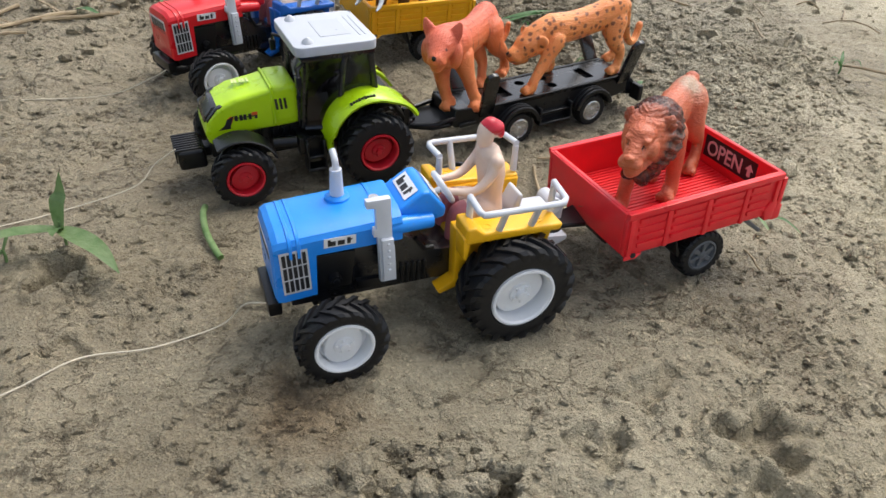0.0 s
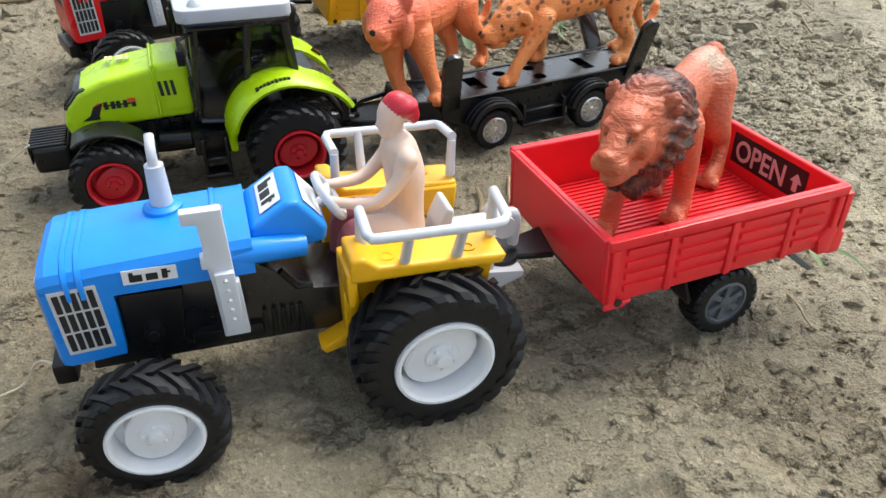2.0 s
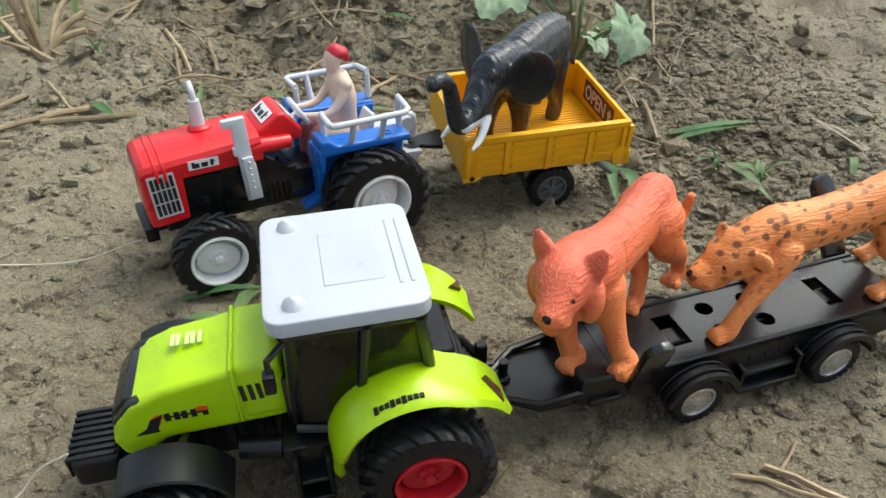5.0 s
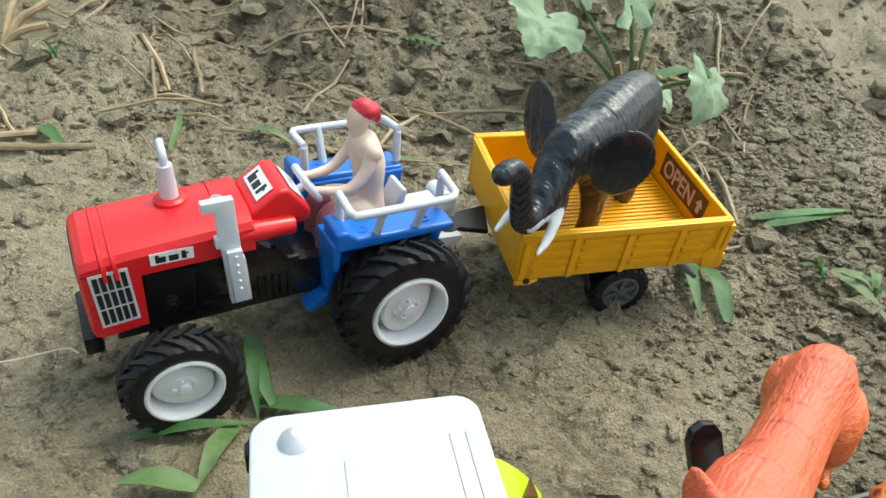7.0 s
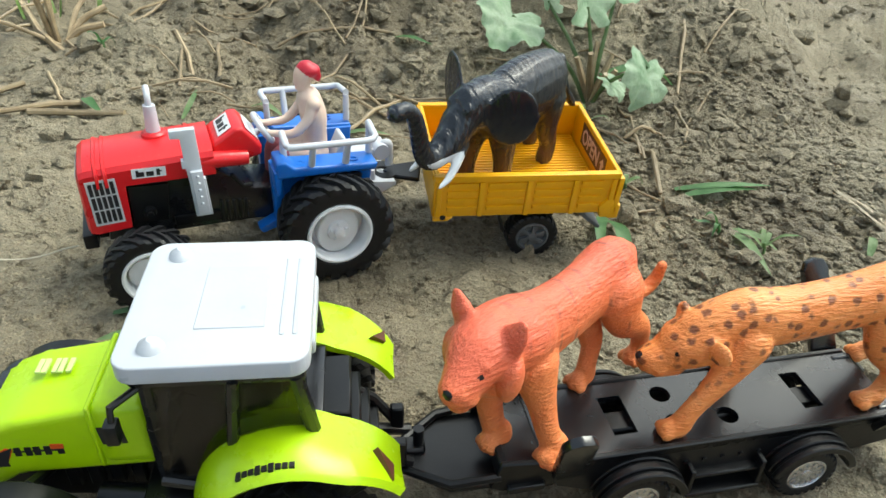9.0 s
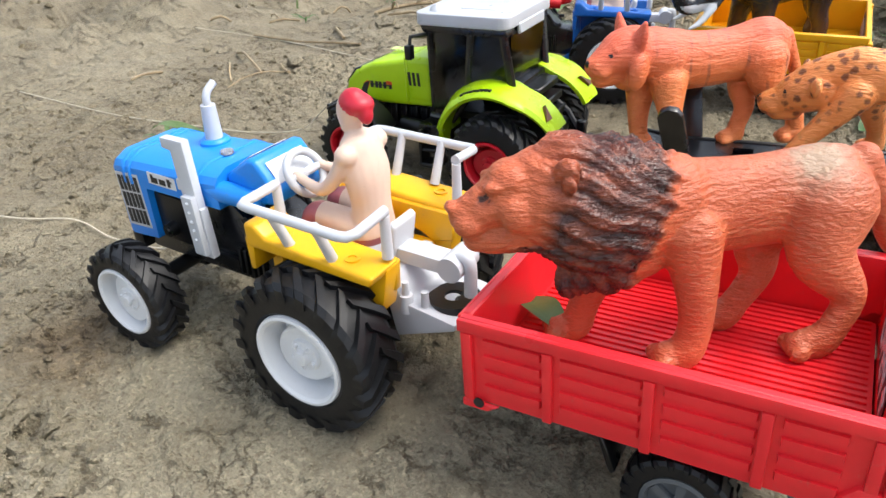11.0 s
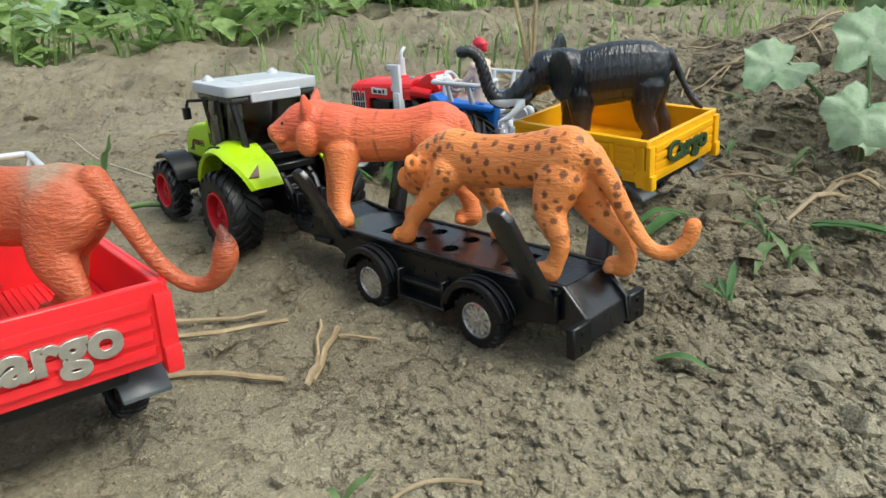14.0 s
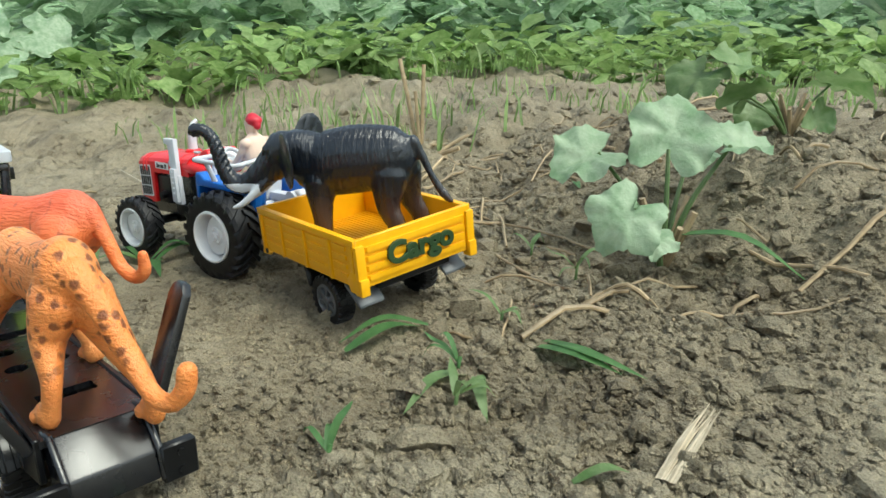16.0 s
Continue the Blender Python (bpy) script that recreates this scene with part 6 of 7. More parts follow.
def tiger():
    L = [([(-28, -2, 37.5, 11.6), (-14, -1, 35.5, 10.8), (2, 0, 35.5, 11.4), (12, 0, 37, 12.0)], 0.74),
         ([(13, 0, 38, 11.0), (20, -0.5, 39.5, 10.6), (27, -1.0, 39.5, 9.6)], 0.95),
         ([(24.5, 0.4, 42.0, 9.4), (30.5, 2.0, 41.8, 8.6), (36.0, 3.6, 40.0, 6.4), (40.5, 4.8, 38.4, 4.7)], 1.0),
         ([(31, 2.0, 34.8, 5.0), (38.8, 4.2, 33.2, 3.5)], 1.05),
         ([(25.5, 7.0, 45.5, 2.4), (25.0, 9.2, 50.0, 2.0), (24.6, 10.8, 54.0, 0.8)], 1.8), ([(27.6, -5.4, 45.5, 2.4), (27.6, -8.0, 50.0, 2.0), (27.6, -9.8, 53.8, 0.8)], 1.8),
         ([(12, 5, 30, 8), (12, 9.5, 19, 4.8), (12, 13.5, 9, 3.7), *paw(10.5, 16.0, 0, 4.4)], 0.9),
         ([(18, -5, 30, 8), (20, -3, 18, 4.8), (20.5, 0, 8, 3.7), *paw(19, 1.5, 0, 4.4)], 0.9),
         ([(-27, 4, 33.5, 9.6), (-29, 6.5, 24, 6.6), (-39, 7.2, 15, 4.2), (-42, 7, 7, 3.7), *paw(-42, 7, 0, 4.2)], 0.75),
         ([(-28, -6, 33.5, 9.6), (-23, -3.5, 23, 6.4), (-23, 0.5, 14, 4.2), (-20, 2.2, 7, 3.7), *paw(-19, 2.6, 0, 4.2)], 0.75),
         ([(-37, -2, 41, 3.4), (-42, -2, 31, 2.6), (-46, -2, 22, 2.4), (-52, -1.5, 18, 2.4), (-57, -0.5, 21, 2.3), (-58, 0.5, 27, 1.8)], 1.0)]
    toes = [(x + 4.6, y + o, 1.9, 2.2, 1.15, 1.9, 0, 0) for x, y in ((10.5, 16.0), (19, 1.5), (-42, 7), (-19, 2.6)) for o in (-2.9, -1, 1, 2.9)]
    cheeks = [(26.0, 9.6, 36.0, 4.6, 3.2, 7.6, 30, -8), (28.5, -7.6, 36.0, 4.6, 3.2, 7.6, -8, 8), (28, 1.4, 31.0, 4.6, 7.4, 3.8, 12, 0), (33.2, 7.4, 44.4, 2.8, 2.0, 1.4, 30, 0), (35.2, -1.2, 44.4, 2.8, 2.0, 1.4, 0, 0),
              (38.6, 7.4, 36.6, 3.2, 2.6, 2.8, 12, 0), (40.2, 1.6, 36.6, 3.2, 2.6, 2.8, 12, 0), (43.8, 5.8, 40.0, 1.4, 2.1, 1.3, 15, 0)] + toes

    def dark(c):
        """The nose's tip and the two eyes are dark."""
        spots = ((0.0450, 0.0060, 0.0402, 0.0014), (0.0364, 0.0086, 0.0428, 0.0008), (0.0384, 0.0004, 0.0428, 0.0008))
        return 1 if any((c.x - x) ** 2 + (c.y - y) ** 2 + (c.z - z) ** 2 < r * r for x, y, z, r in spots) else 0
    return fused("toy_tiger", L, 0.0006, 6, [TIGER, BLACK], dark, in_frame(LOWBED, 0.0242, -0.0088, 0.0262, 31.0), "red-orange plastic toy tiger with thin dark stripes on trailer", "toy animal", None, cheeks)


tiger()


def leopard():
    L = [([(-30, 0, 38.5, 9.8), (-14, 0, 35.2, 9.2), (4, 0, 33.0, 9.4), (16, 0, 33, 10.0)], 0.76),
         ([(18, 0, 35.5, 8), (26, 0, 33, 7.8), (32, 0, 30, 7.6)], 0.85),
         ([(30, 0, 28.5, 8.8), (36, 0, 26, 7.8), (41, 0, 23, 5.8), (44.5, 0, 22, 4.9)], 0.97),
         ([(37, 0, 19.5, 3.8), (42, 0, 18.5, 3.2)], 1.1),
         ([(18, 5, 28, 6.8), (26, 7.8, 18, 4.3), (33.5, 9.5, 9, 3.2), *paw(37, 10, 0, 3.8)], 0.85),
         ([(15, -5, 27, 6.8), (10, -8.6, 17, 4.3), (7, -12, 8, 3.2), *paw(7, -13, 0, 3.8)], 0.85),
         ([(-29, 3.2, 32, 9.0), (-27.5, 6.2, 22, 6.2), (-32.5, 8.2, 13, 3.6), (-31, 9, 6, 3.2), *paw(-29, 9.5, 0, 3.9)], 0.72),
         ([(-31, -3.2, 32, 9.0), (-36.5, -7, 20, 5.8), (-44, -9.6, 11, 3.6), (-45, -11, 5, 3.2), *paw(-43, -11.5, -1.5, 3.9)], 0.72),
         ([(-38, 0, 40, 4.0), (-43, -3, 31, 3.2), (-48, -6, 19.5, 2.7), (-54, -8, 11, 2.4), (-60, -10, 10, 2.4), (-64, -12, 14, 2.5), (-65.5, -12.5, 19, 2.5)], 1.0)]
    def dark(c):
        spots = ((0.0492, 0.0, 0.0242, 0.0013), (0.0402, 0.0048, 0.0275, 0.0010), (0.0402, -0.0048, 0.0275, 0.0010))
        return 1 if any((c.x - x) ** 2 + (c.y - y) ** 2 + (c.z - z) ** 2 < r * r for x, y, z, r in spots) else 0
    return fused("toy_leopard", L, 0.0006, 7, [LEOPARD, BLACK], dark, in_frame(LOWBED, -0.0500, -0.0005, 0.0275, 0.0), "orange plastic toy leopard with brown spots on trailer", "toy animal", None,
                 [(31.0, 10.6, 31.0, 1.6, 4.2, 3.6, 15, 35), (34.5, -6.0, 33.0, 1.6, 3.0, 4.2, -15, -12), (17, -1.0, 37.8, 7.0, 4.6, 4.4, 0, 0), (37.5, 4.6, 29.5, 2.6, 1.8, 1.4, 15, 0), (37.5, -4.6, 29.5, 2.6, 1.8, 1.4, -15, 0), (43.5, 3.0, 20.8, 3.0, 2.6, 2.6, 0, 0), (43.5, -3.0, 20.8, 3.0, 2.6, 2.6, 0, 0), (48.6, 0, 23.6, 1.4, 2.0, 1.2, 0, 0)] + [(x + 4.2, y + o, z + 1.8, 2.0, 1.05, 1.8, 0, 0) for x, y, z in ((37, 10, 0), (7, -13, 0), (-29, 9.5, 0), (-43, -11.5, -1.5)) for o in (-2.6, -0.9, 0.9, 2.6)])


leopard()


def elephant():
    L = [([(-20, 0, 38.5, 14.5), (-8, 0, 38, 15.5), (6, 0, 36.5, 15), (13, 0, 37, 13)], 0.78),
         ([(13, 0, 40, 11), (20, 0, 42, 10.5), (28, 0, 40, 9.5), (34, 0, 36, 7.5)], 0.88),
         ([(33, 0, 37.5, 7.4), (40, 1, 32, 6.2), (47, 1.5, 28.5, 5.0), (53, 2, 29.5, 4.2), (56.5, 2, 35, 3.6), (58.5, 1.5, 43, 3.3), (60.5, 1, 50, 3.0), (64.5, 0.5, 54, 2.9), (69, 0, 54, 3.3)], 1.0),
         ([(10, 5, 29, 7.8), (10, 7.0, 17, 5.2), (10, 7.5, 8, 4.3), (10.5, 7.5, 2, 4.7)], 0.92), ([(13, -5, 29, 7.8), (15, -7.0, 17, 5.2), (16, -7.5, 8, 4.3), (16.5, -7.5, 2, 4.7)], 0.92),
         ([(-22, 4.5, 31, 9.4), (-21, 7.0, 18, 5.6), (-24, 7.5, 9, 4.4), (-23, 7.5, 2, 4.7)], 0.82), ([(-26, -4.5, 31, 9.4), (-28, -7.0, 18, 5.6), (-32, -7.5, 9, 4.4), (-31, -7.5, 2, 4.7)], 0.82),
         ([(-33, 0, 45, 3.0), (-37, 0.5, 38, 2.0), (-41, 1.5, 29, 1.7), (-46, 2.5, 21, 2.0), (-49, 2.7, 18, 1.2)], 1.0),
         ([(35, 5, 30.5, 2.3), (41, 7.2, 25.5, 2.0), (47, 8.4, 21, 1.6), (52, 8.6, 19.0, 0.9)], 1.0), ([(35, -4, 30.5, 2.3), (41, -6.2, 25.5, 2.0), (47, -7.4, 21, 1.6), (52, -7.6, 19.0, 0.9)], 1.0)]
    ears = [(20.0, 15.6, 41.5, 1.4, 10.8, 13.2, 34, -12), (20.5, -15.4, 43.5, 1.4, 10.4, 14.2, -28, 14), (27, 0, 42.5, 9.0, 8.2, 9.6, 0, 0), (33, 4.0, 44.5, 3.0, 2.4, 3.0, 0, 0), (33, -4.0, 44.5, 3.0, 2.4, 3.0, 0, 0)]

    def pick(c):
        x, y, z = c.x * 1000, c.y * 1000, c.z * 1000
        return 1 if x > 38 and abs(y - 0.5) > 4.6 and z < 29.5 else 0

    def creases(c):
        x, y, z = c.x * 1000, c.y * 1000, c.z * 1000
        if x > 36 and abs(y - 0.5) > 4.4 and z < 30:
            return 0.0
        if x > 30:
            return 0.00022 * math.sin(x * 2.6 + z * 1.4)
        fold = abs(math.sin(x * 0.85 + 0.16 * z + 3.2 * noise.noise(c * 45) + 1.2 * noise.noise(c * 160)))
        return -0.00028 * max(0.0, 1 - fold * 3.0) + 0.00025 * noise.noise(c * 110)
    return fused("toy_elephant", L, 0.0007, 7, [ELEPHANT, IVORY], pick, in_frame(YELLOW_BOX, 0.0050, 0.0030, 0.0046, 39.0) @ Matrix.Scale(1.02, 4), "glossy black plastic toy elephant with raised trunk in trailer", "toy animal", creases, ears)


elephant()


# ---- seated driver figures, kept as plain shapes ----
def driver(m):
    L = [([(-1, 0, 2, 6.0), (-1.5, 0, 10, 4.9), (-1, 0, 19, 5.6), (0.5, 0, 26.0, 5.0)], 1.35),
         ([(1, 0, 27.5, 2.3), (1.8, 0, 31, 2.2)], 1.0), ([(2.6, 0, 32.6, 3.3), (2.4, 0, 35.6, 4.0), (1.0, 0, 37.8, 4.2)], 0.90), ([(5.4, 0, 33.4, 0.9), (6.2, 0, 33.2, 0.8)], 1.0),
         ([(0, 6.3, 26, 2.7), (3, 8.0, 20, 2.2), (9, 7.6, 14.5, 1.9), (17, 5.5, 14.5, 1.5), (20.5, 4.8, 15.2, 1.5)], 1.0), ([(0, -6.3, 26, 2.7), (3, -8.0, 20, 2.2), (9, -7.6, 14.5, 1.9), (17, -5.5, 14.5, 1.5), (20.5, -4.8, 15.2, 1.5)], 1.0),
         ([(0, 3.5, 2, 5), (9, 5, 4.5, 4.4), (15, 5.5, 4, 3.8), (17, 5.5, -5, 3.0), (17, 5.5, -13, 2.4)], 1.0), ([(0, -3.5, 2, 5), (9, -5, 4.5, 4.4), (15, -5.5, 4, 3.8), (17, -5.5, -5, 3.0), (17, -5.5, -13, 2.4)], 1.0)]

    def pick(c):
        x, z = c.x * 1000, c.z * 1000
        if z > 36.6 + (x - 1.0) * 0.75:
            return 2
        return 1 if (x > 11.5 and z < 9.0) or (z < 1.5) else 0
    return fused("driver_figure", L, 0.0006, 3, [SKIN, CLOTH_PINK, CLOTH_RED], pick, m, "cream plastic seated driver doll with red turban", "toy figure", None, [(0, 6.8, 25.8, 3.0, 3.2, 3.0, 0, 0), (0, -6.8, 25.8, 3.0, 3.2, 3.0, 0, 0), (-0.3, 0, 37.8, 4.5, 4.2, 2.9, 0, 0), (-3.2, 0.6, 35.4, 1.8, 2.2, 2.6, 0, 0), (4.6, 0, 31.0, 1.4, 1.6, 1.4, 0, 0)])


driver(BLUE_AT @ Matrix.Translation((0.002, -0.0015, 0.0440)))
driver(RED_AT @ Matrix.Translation((0.002, 0.0, 0.0440)))


# ---- loose crumbs of soil ----
def crumbs(name, count, spread, sizes, seed, label):
    rng = random.Random(seed)
    base = [Vector(v).normalized() for v in ((0, 0, 1), (0.9, 0, 0.35), (0.28, 0.85, 0.35), (-0.72, 0.53, 0.35), (-0.72, -0.53, 0.35), (0.28, -0.85, 0.35), (0.72, 0.53, -0.4), (-0.28, 0.85, -0.4), (-0.9, 0, -0.4), (-0.28, -0.85, -0.4), (0.72, -0.53, -0.4))]
    tris = [(0, 1, 2), (0, 2, 3), (0, 3, 4), (0, 4, 5), (0, 5, 1), (1, 6, 2), (2, 6, 7), (2, 7, 3), (3, 7, 8), (3, 8, 4), (4, 8, 9), (4, 9, 5), (5, 9, 10), (5, 10, 1), (1, 10, 6), (6, 10, 9), (6, 9, 8), (6, 8, 7)]
    verts, faces = [], []
    px, py = [], []
    while len(px) < count:
        x, y = spread(rng)
        if rng.random() < float(roughness(np.array([x]), np.array([y]))[0]) + 0.06:
            px.append(x)
            py.append(y)
    pz = surface(px, py)
    for x, y, z in zip(px, py, pz):
        s = sizes[0] * (sizes[1] / sizes[0]) ** (rng.random() ** 2.2)
        turn_by = Euler((rng.uniform(0, 6), rng.uniform(0, 6), rng.uniform(0, 6))).to_matrix()
        k = len(verts)
        sx, sy, sz = s * rng.uniform(0.8, 1.4), s * rng.uniform(0.7, 1.2), s * rng.uniform(0.5, 0.9)
        for v in base:
            w = turn_by @ v * rng.uniform(0.75, 1.2)
            verts.append((x + w.x * sx, y + w.y * sy, z + s * 0.22 + w.z * sz))
        faces += [(a + k, b + k, c + k) for a, b, c in tris]
    me = bpy.data.meshes.new(name)
    me.from_pydata(verts, [], faces)
    me.materials.append(MUD)
    return tagged(new(name, me), label, "soil", kind="stuff")


crumbs("soil_crumbs", 24000, lambda r: (r.uniform(-0.33, 0.36), r.uniform(0.10, 0.86)), (0.0004, 0.0024), 5, "small crumbs of dried mud lying on the ground")
crumbs("soil_crumbs", 9000, lambda r: (r.uniform(0.03, 0.34), r.uniform(0.40, 0.80)), (0.0006, 0.0028), 11, "scattered dry crumbs on the east side of the strip")
crumbs("soil_crumbs", 420, lambda r: (r.gauss(0.048, 0.016), r.gauss(0.166, 0.010)), (0.0008, 0.0032), 12, "broken crumbs round a small hole in mud")
crumbs("soil_clods", 2600, lambda r: (r.gauss(-0.08, 0.30), r.gauss(0.80, 0.20)), (0.0015, 0.009), 6, "lumpy clods of dry soil on the bank")
crumbs("soil_crumbs", 1300, lambda r: (r.gauss(0.145, 0.030), r.gauss(0.595, 0.028)), (0.0010, 0.0042), 8, "heap of loose crumbly soil grains")
crumbs("soil_crumbs", 900, lambda r: (r.gauss(0.225, 0.035), r.gauss(0.475, 0.045)), (0.0008, 0.0032), 9, "loose soil grains behind the low-bed trailer")
crumbs("soil_clods", 900, lambda r: (r.gauss(0.17, 0.06), r.gauss(0.60, 0.06)), (0.0014, 0.0055), 14, "lumps of dug-up crumbly soil in front of the plants")
crumbs("soil_clods", 160, lambda r: (r.gauss(0.042, 0.012), r.gauss(0.163, 0.008)), (0.0014, 0.0060), 15, "broken mud lumps beside a small hole")
crumbs("soil_clods", 500, lambda r: (r.uniform(-1.8, -0.3), r.uniform(0.0, 1.8)), (0.003, 0.011), 7, "larger clods of dry soil towards the field")


# ---- leaves, straw and threads lying about ----
def blade(bm, pts, width, fold=0.25, n=9, edge=0.0):
    """A narrow leaf along a line, folded along its midrib."""
    line = [Vector(p) for p in curve_points(pts, max(2, n // (len(pts) - 1)))]
    rows = []
    for i, p in enumerate(line):
        f = i / (len(line) - 1)
        d = (line[min(i + 1, len(line) - 1)] - line[max(i - 1, 0)]).normalized()
        side = d.cross(Vector((0, 0, 1)))
        side = side.normalized() if side.length > 0.05 else Vector((1, 0, 0))
        up = side.cross(d).normalized()
        w = width * 0.5 * max(0.04, math.sin(math.pi * (0.08 + 0.92 * f) ** 0.75) ** 0.8)
        wob = edge * math.sin(f * 40) * w
        rows.append([bm.verts.new(p + side * (w + wob) + up * w * fold), bm.verts.new(p), bm.verts.new(p - side * (w - wob) + up * w * fold)])
    for a, b in zip(rows, rows[1:]):
        for k in range(2):
            bm.faces.new((a[k], a[k + 1], b[k + 1], b[k]))
    return bm


def on_ground(pts, lift):
    def bed(x, y):
        return float(np.mean(surface([x, x + 0.007, x - 0.007, x, x], [y, y, y, y + 0.007, y - 0.007]))) + 0.0006
    return [(x, y, bed(x, y) + z + lift) for x, y, z in pts]


def sprig(name, label, x, y, blades, mat, stem_h=0.012, parent_mat=None):
    t = thing(name, label, "weed", Matrix.Translation((x, y, ground_at(x, y))))
    bm = bmesh.new()
    tube(bm, curve_points([(0, 0, -0.004), (0.001, 0, stem_h * 0.5), (0, 0.001, stem_h)], 4), 0.0007, 8)
    part("stem", bm, mat, t)
    for az, reach, rise, width, droop in blades:
        c, s = math.cos(radians(az)), math.sin(radians(az))
        bm = bmesh.new()
        z0 = stem_h * 0.7
        blade(bm, [(0, 0, z0), (c * reach * 0.4, s * reach * 0.4, z0 + rise * 0.8), (c * reach * 0.75, s * reach * 0.75, z0 + rise), (c * reach, s * reach, z0 + rise - droop)], width)
        part("leaf", bm, mat, t, angle=60)
    return t


def fallen_leaf(label, a, b, width, mat=None, arch=0.004, lift=0.0015):
    (x0, y0), (x1, y1) = a, b
    bm = bmesh.new()
    mx, my = (x0 + x1) / 2 + (y1 - y0) * 0.06, (y0 + y1) / 2 - (x1 - x0) * 0.06
    blade(bm, on_ground([(x0, y0, 0), (mx, my, arch), (x1, y1, 0.0)], lift), width, 0.3, 10)
    ob = part("fallen_leaf", bm, mat or LEAF, angle=60)
    return tagged(ob, label, "leaf")


def straw(label, a, b, r, arch=0.001, mat=None, flat=1.0, name="straw"):
    (x0, y0), (x1, y1) = a, b
    rng = random.Random(int((x0 + y0 * 7 + x1 * 3) * 1e5))
    r *= 0.75
    bm = bmesh.new()
    pts = []
    for k in range(5):
        f = k / 4
        pts.append((x0 + (x1 - x0) * f + rng.uniform(-1, 1) * r, y0 + (y1 - y0) * f + rng.uniform(-1, 1) * r, arch * math.sin(f * math.pi) + rng.uniform(0, 0.4) * r))
    tube(bm, on_ground(pts, r * 0.7), [r * rng.uniform(0.8, 1.1) for _ in pts], 7, flat=flat)
    ob = part(name, bm, mat or STRAW, angle=50)
    return tagged(ob, label, "straw")


sprig("broadleaf_weed", "small green weed with narrow leaves beside a hole", -0.132, 0.2845, [(215, 0.034, 0.004, 0.0075, 0.004), (-35, 0.046, 0.004, 0.0095, 0.006), (70, 0.008, 0.016, 0.009, -0.010), (-80, 0.010, 0.004, 0.006, 0.001)], LEAF_PALE, 0.013)
for x, y, seed in ((0.145, 0.537, 1), (0.053, 0.617, 2), (0.101, 0.586, 3), (-0.231, 0.078, 4), (-0.117, 0.144, 5), (-0.154, 0.272, 6), (-0.383, 0.457, 7), (-0.377, 0.546, 8), (-0.290, 0.625, 9), (0.347, 0.573, 11), (0.122, 0.580, 12), (0.02, 0.665, 13), (-0.03, 0.66, 14)):
    rng = random.Random(seed)
    n = rng.choice((3, 4, 5))
    sprig("grass_sprig", "small sprig of green grass growing from the mud", x, y, [(rng.uniform(0, 360), rng.uniform(0.008, 0.017), rng.uniform(0.002, 0.010), rng.uniform(0.0018, 0.0032), rng.uniform(-0.004, 0.006)) for _ in range(n)], rng.choice((LEAF, LEAF_PALE)), rng.uniform(0.004, 0.009))

bm = bmesh.new()
tube(bm, curve_points(on_ground([(-0.0785, 0.322, 0.001), (-0.076, 0.312, 0.003), (-0.070, 0.298, 0.003), (-0.062, 0.286, 0.001), (-0.0585, 0.282, 0)], 0.0012), 4), 0.0016, 10)
tagged(part("cut_stem", bm, LEAF_PALE), "pale green cut plant stem on mud", "stem")

fallen_leaf("long green leaf blade under a toy wheel", (-0.104, 0.482), (-0.080, 0.452), 0.0066, arch=0.006)
fallen_leaf("long green leaf blade under a toy wheel", (-0.098, 0.478), (-0.086, 0.450), 0.0047, arch=0.009)
fallen_leaf("green leaf blade lying flat on mud", (-0.090, 0.456), (-0.058, 0.461), 0.0059)
fallen_leaf("green leaf blade lying flat on mud", (-0.118, 0.431), (-0.086, 0.449), 0.0043)
fallen_leaf("green leaf blade on the bank edge", (0.048, 0.586), (0.054, 0.547), 0.0059)
fallen_leaf("green leaf blade on crumbly mud", (0.079, 0.627), (0.127, 0.646), 0.0059)
fallen_leaf("green leaf blade on crumbly mud", (0.085, 0.622), (0.120, 0.640), 0.0066)
fallen_leaf("bright green leaf on crumbly mud", (0.107, 0.589), (0.126, 0.562), 0.0055, LEAF_PALE)
fallen_leaf("bright green leaf on crumbly mud", (0.108, 0.592), (0.132, 0.588), 0.0051, LEAF_PALE)
fallen_leaf("green leaf beside a toy trailer", (0.064, 0.549), (0.049, 0.583), 0.0070)
fallen_leaf("dull green leaf lying on mud", (0.211, 0.342), (0.225, 0.325), 0.0023)
fallen_leaf("half-dry leaf lying on mud", (0.209, 0.329), (0.201, 0.349), 0.0023, LEAF_PALE, 0.002)
fallen_leaf("small green leaf blade on crumbly soil", (0.171, 0.6007), (0.171, 0.6185), 0.0040, LEAF_PALE)
fallen_leaf("half-dry leaf lying on mud", (0.167, 0.495), (0.180, 0.508), 0.0039)
fallen_leaf("green grass blade lying on mud", (-0.168, 0.607), (-0.140, 0.600), 0.0051, LEAF_PALE)
fallen_leaf("green grass blade lying on mud", (-0.190, 0.572), (-0.206, 0.607), 0.0035, LEAF_PALE)
fallen_leaf("green grass blade lying on mud", (-0.110, 0.607), (-0.082, 0.618), 0.0047, LEAF_PALE)
fallen_leaf("dark green leaf on trampled straw", (-0.256, 0.570), (-0.228, 0.553), 0.0062)
fallen_leaf("dark green leaf on the bank", (-0.128, 0.728), (-0.095, 0.716), 0.0062)

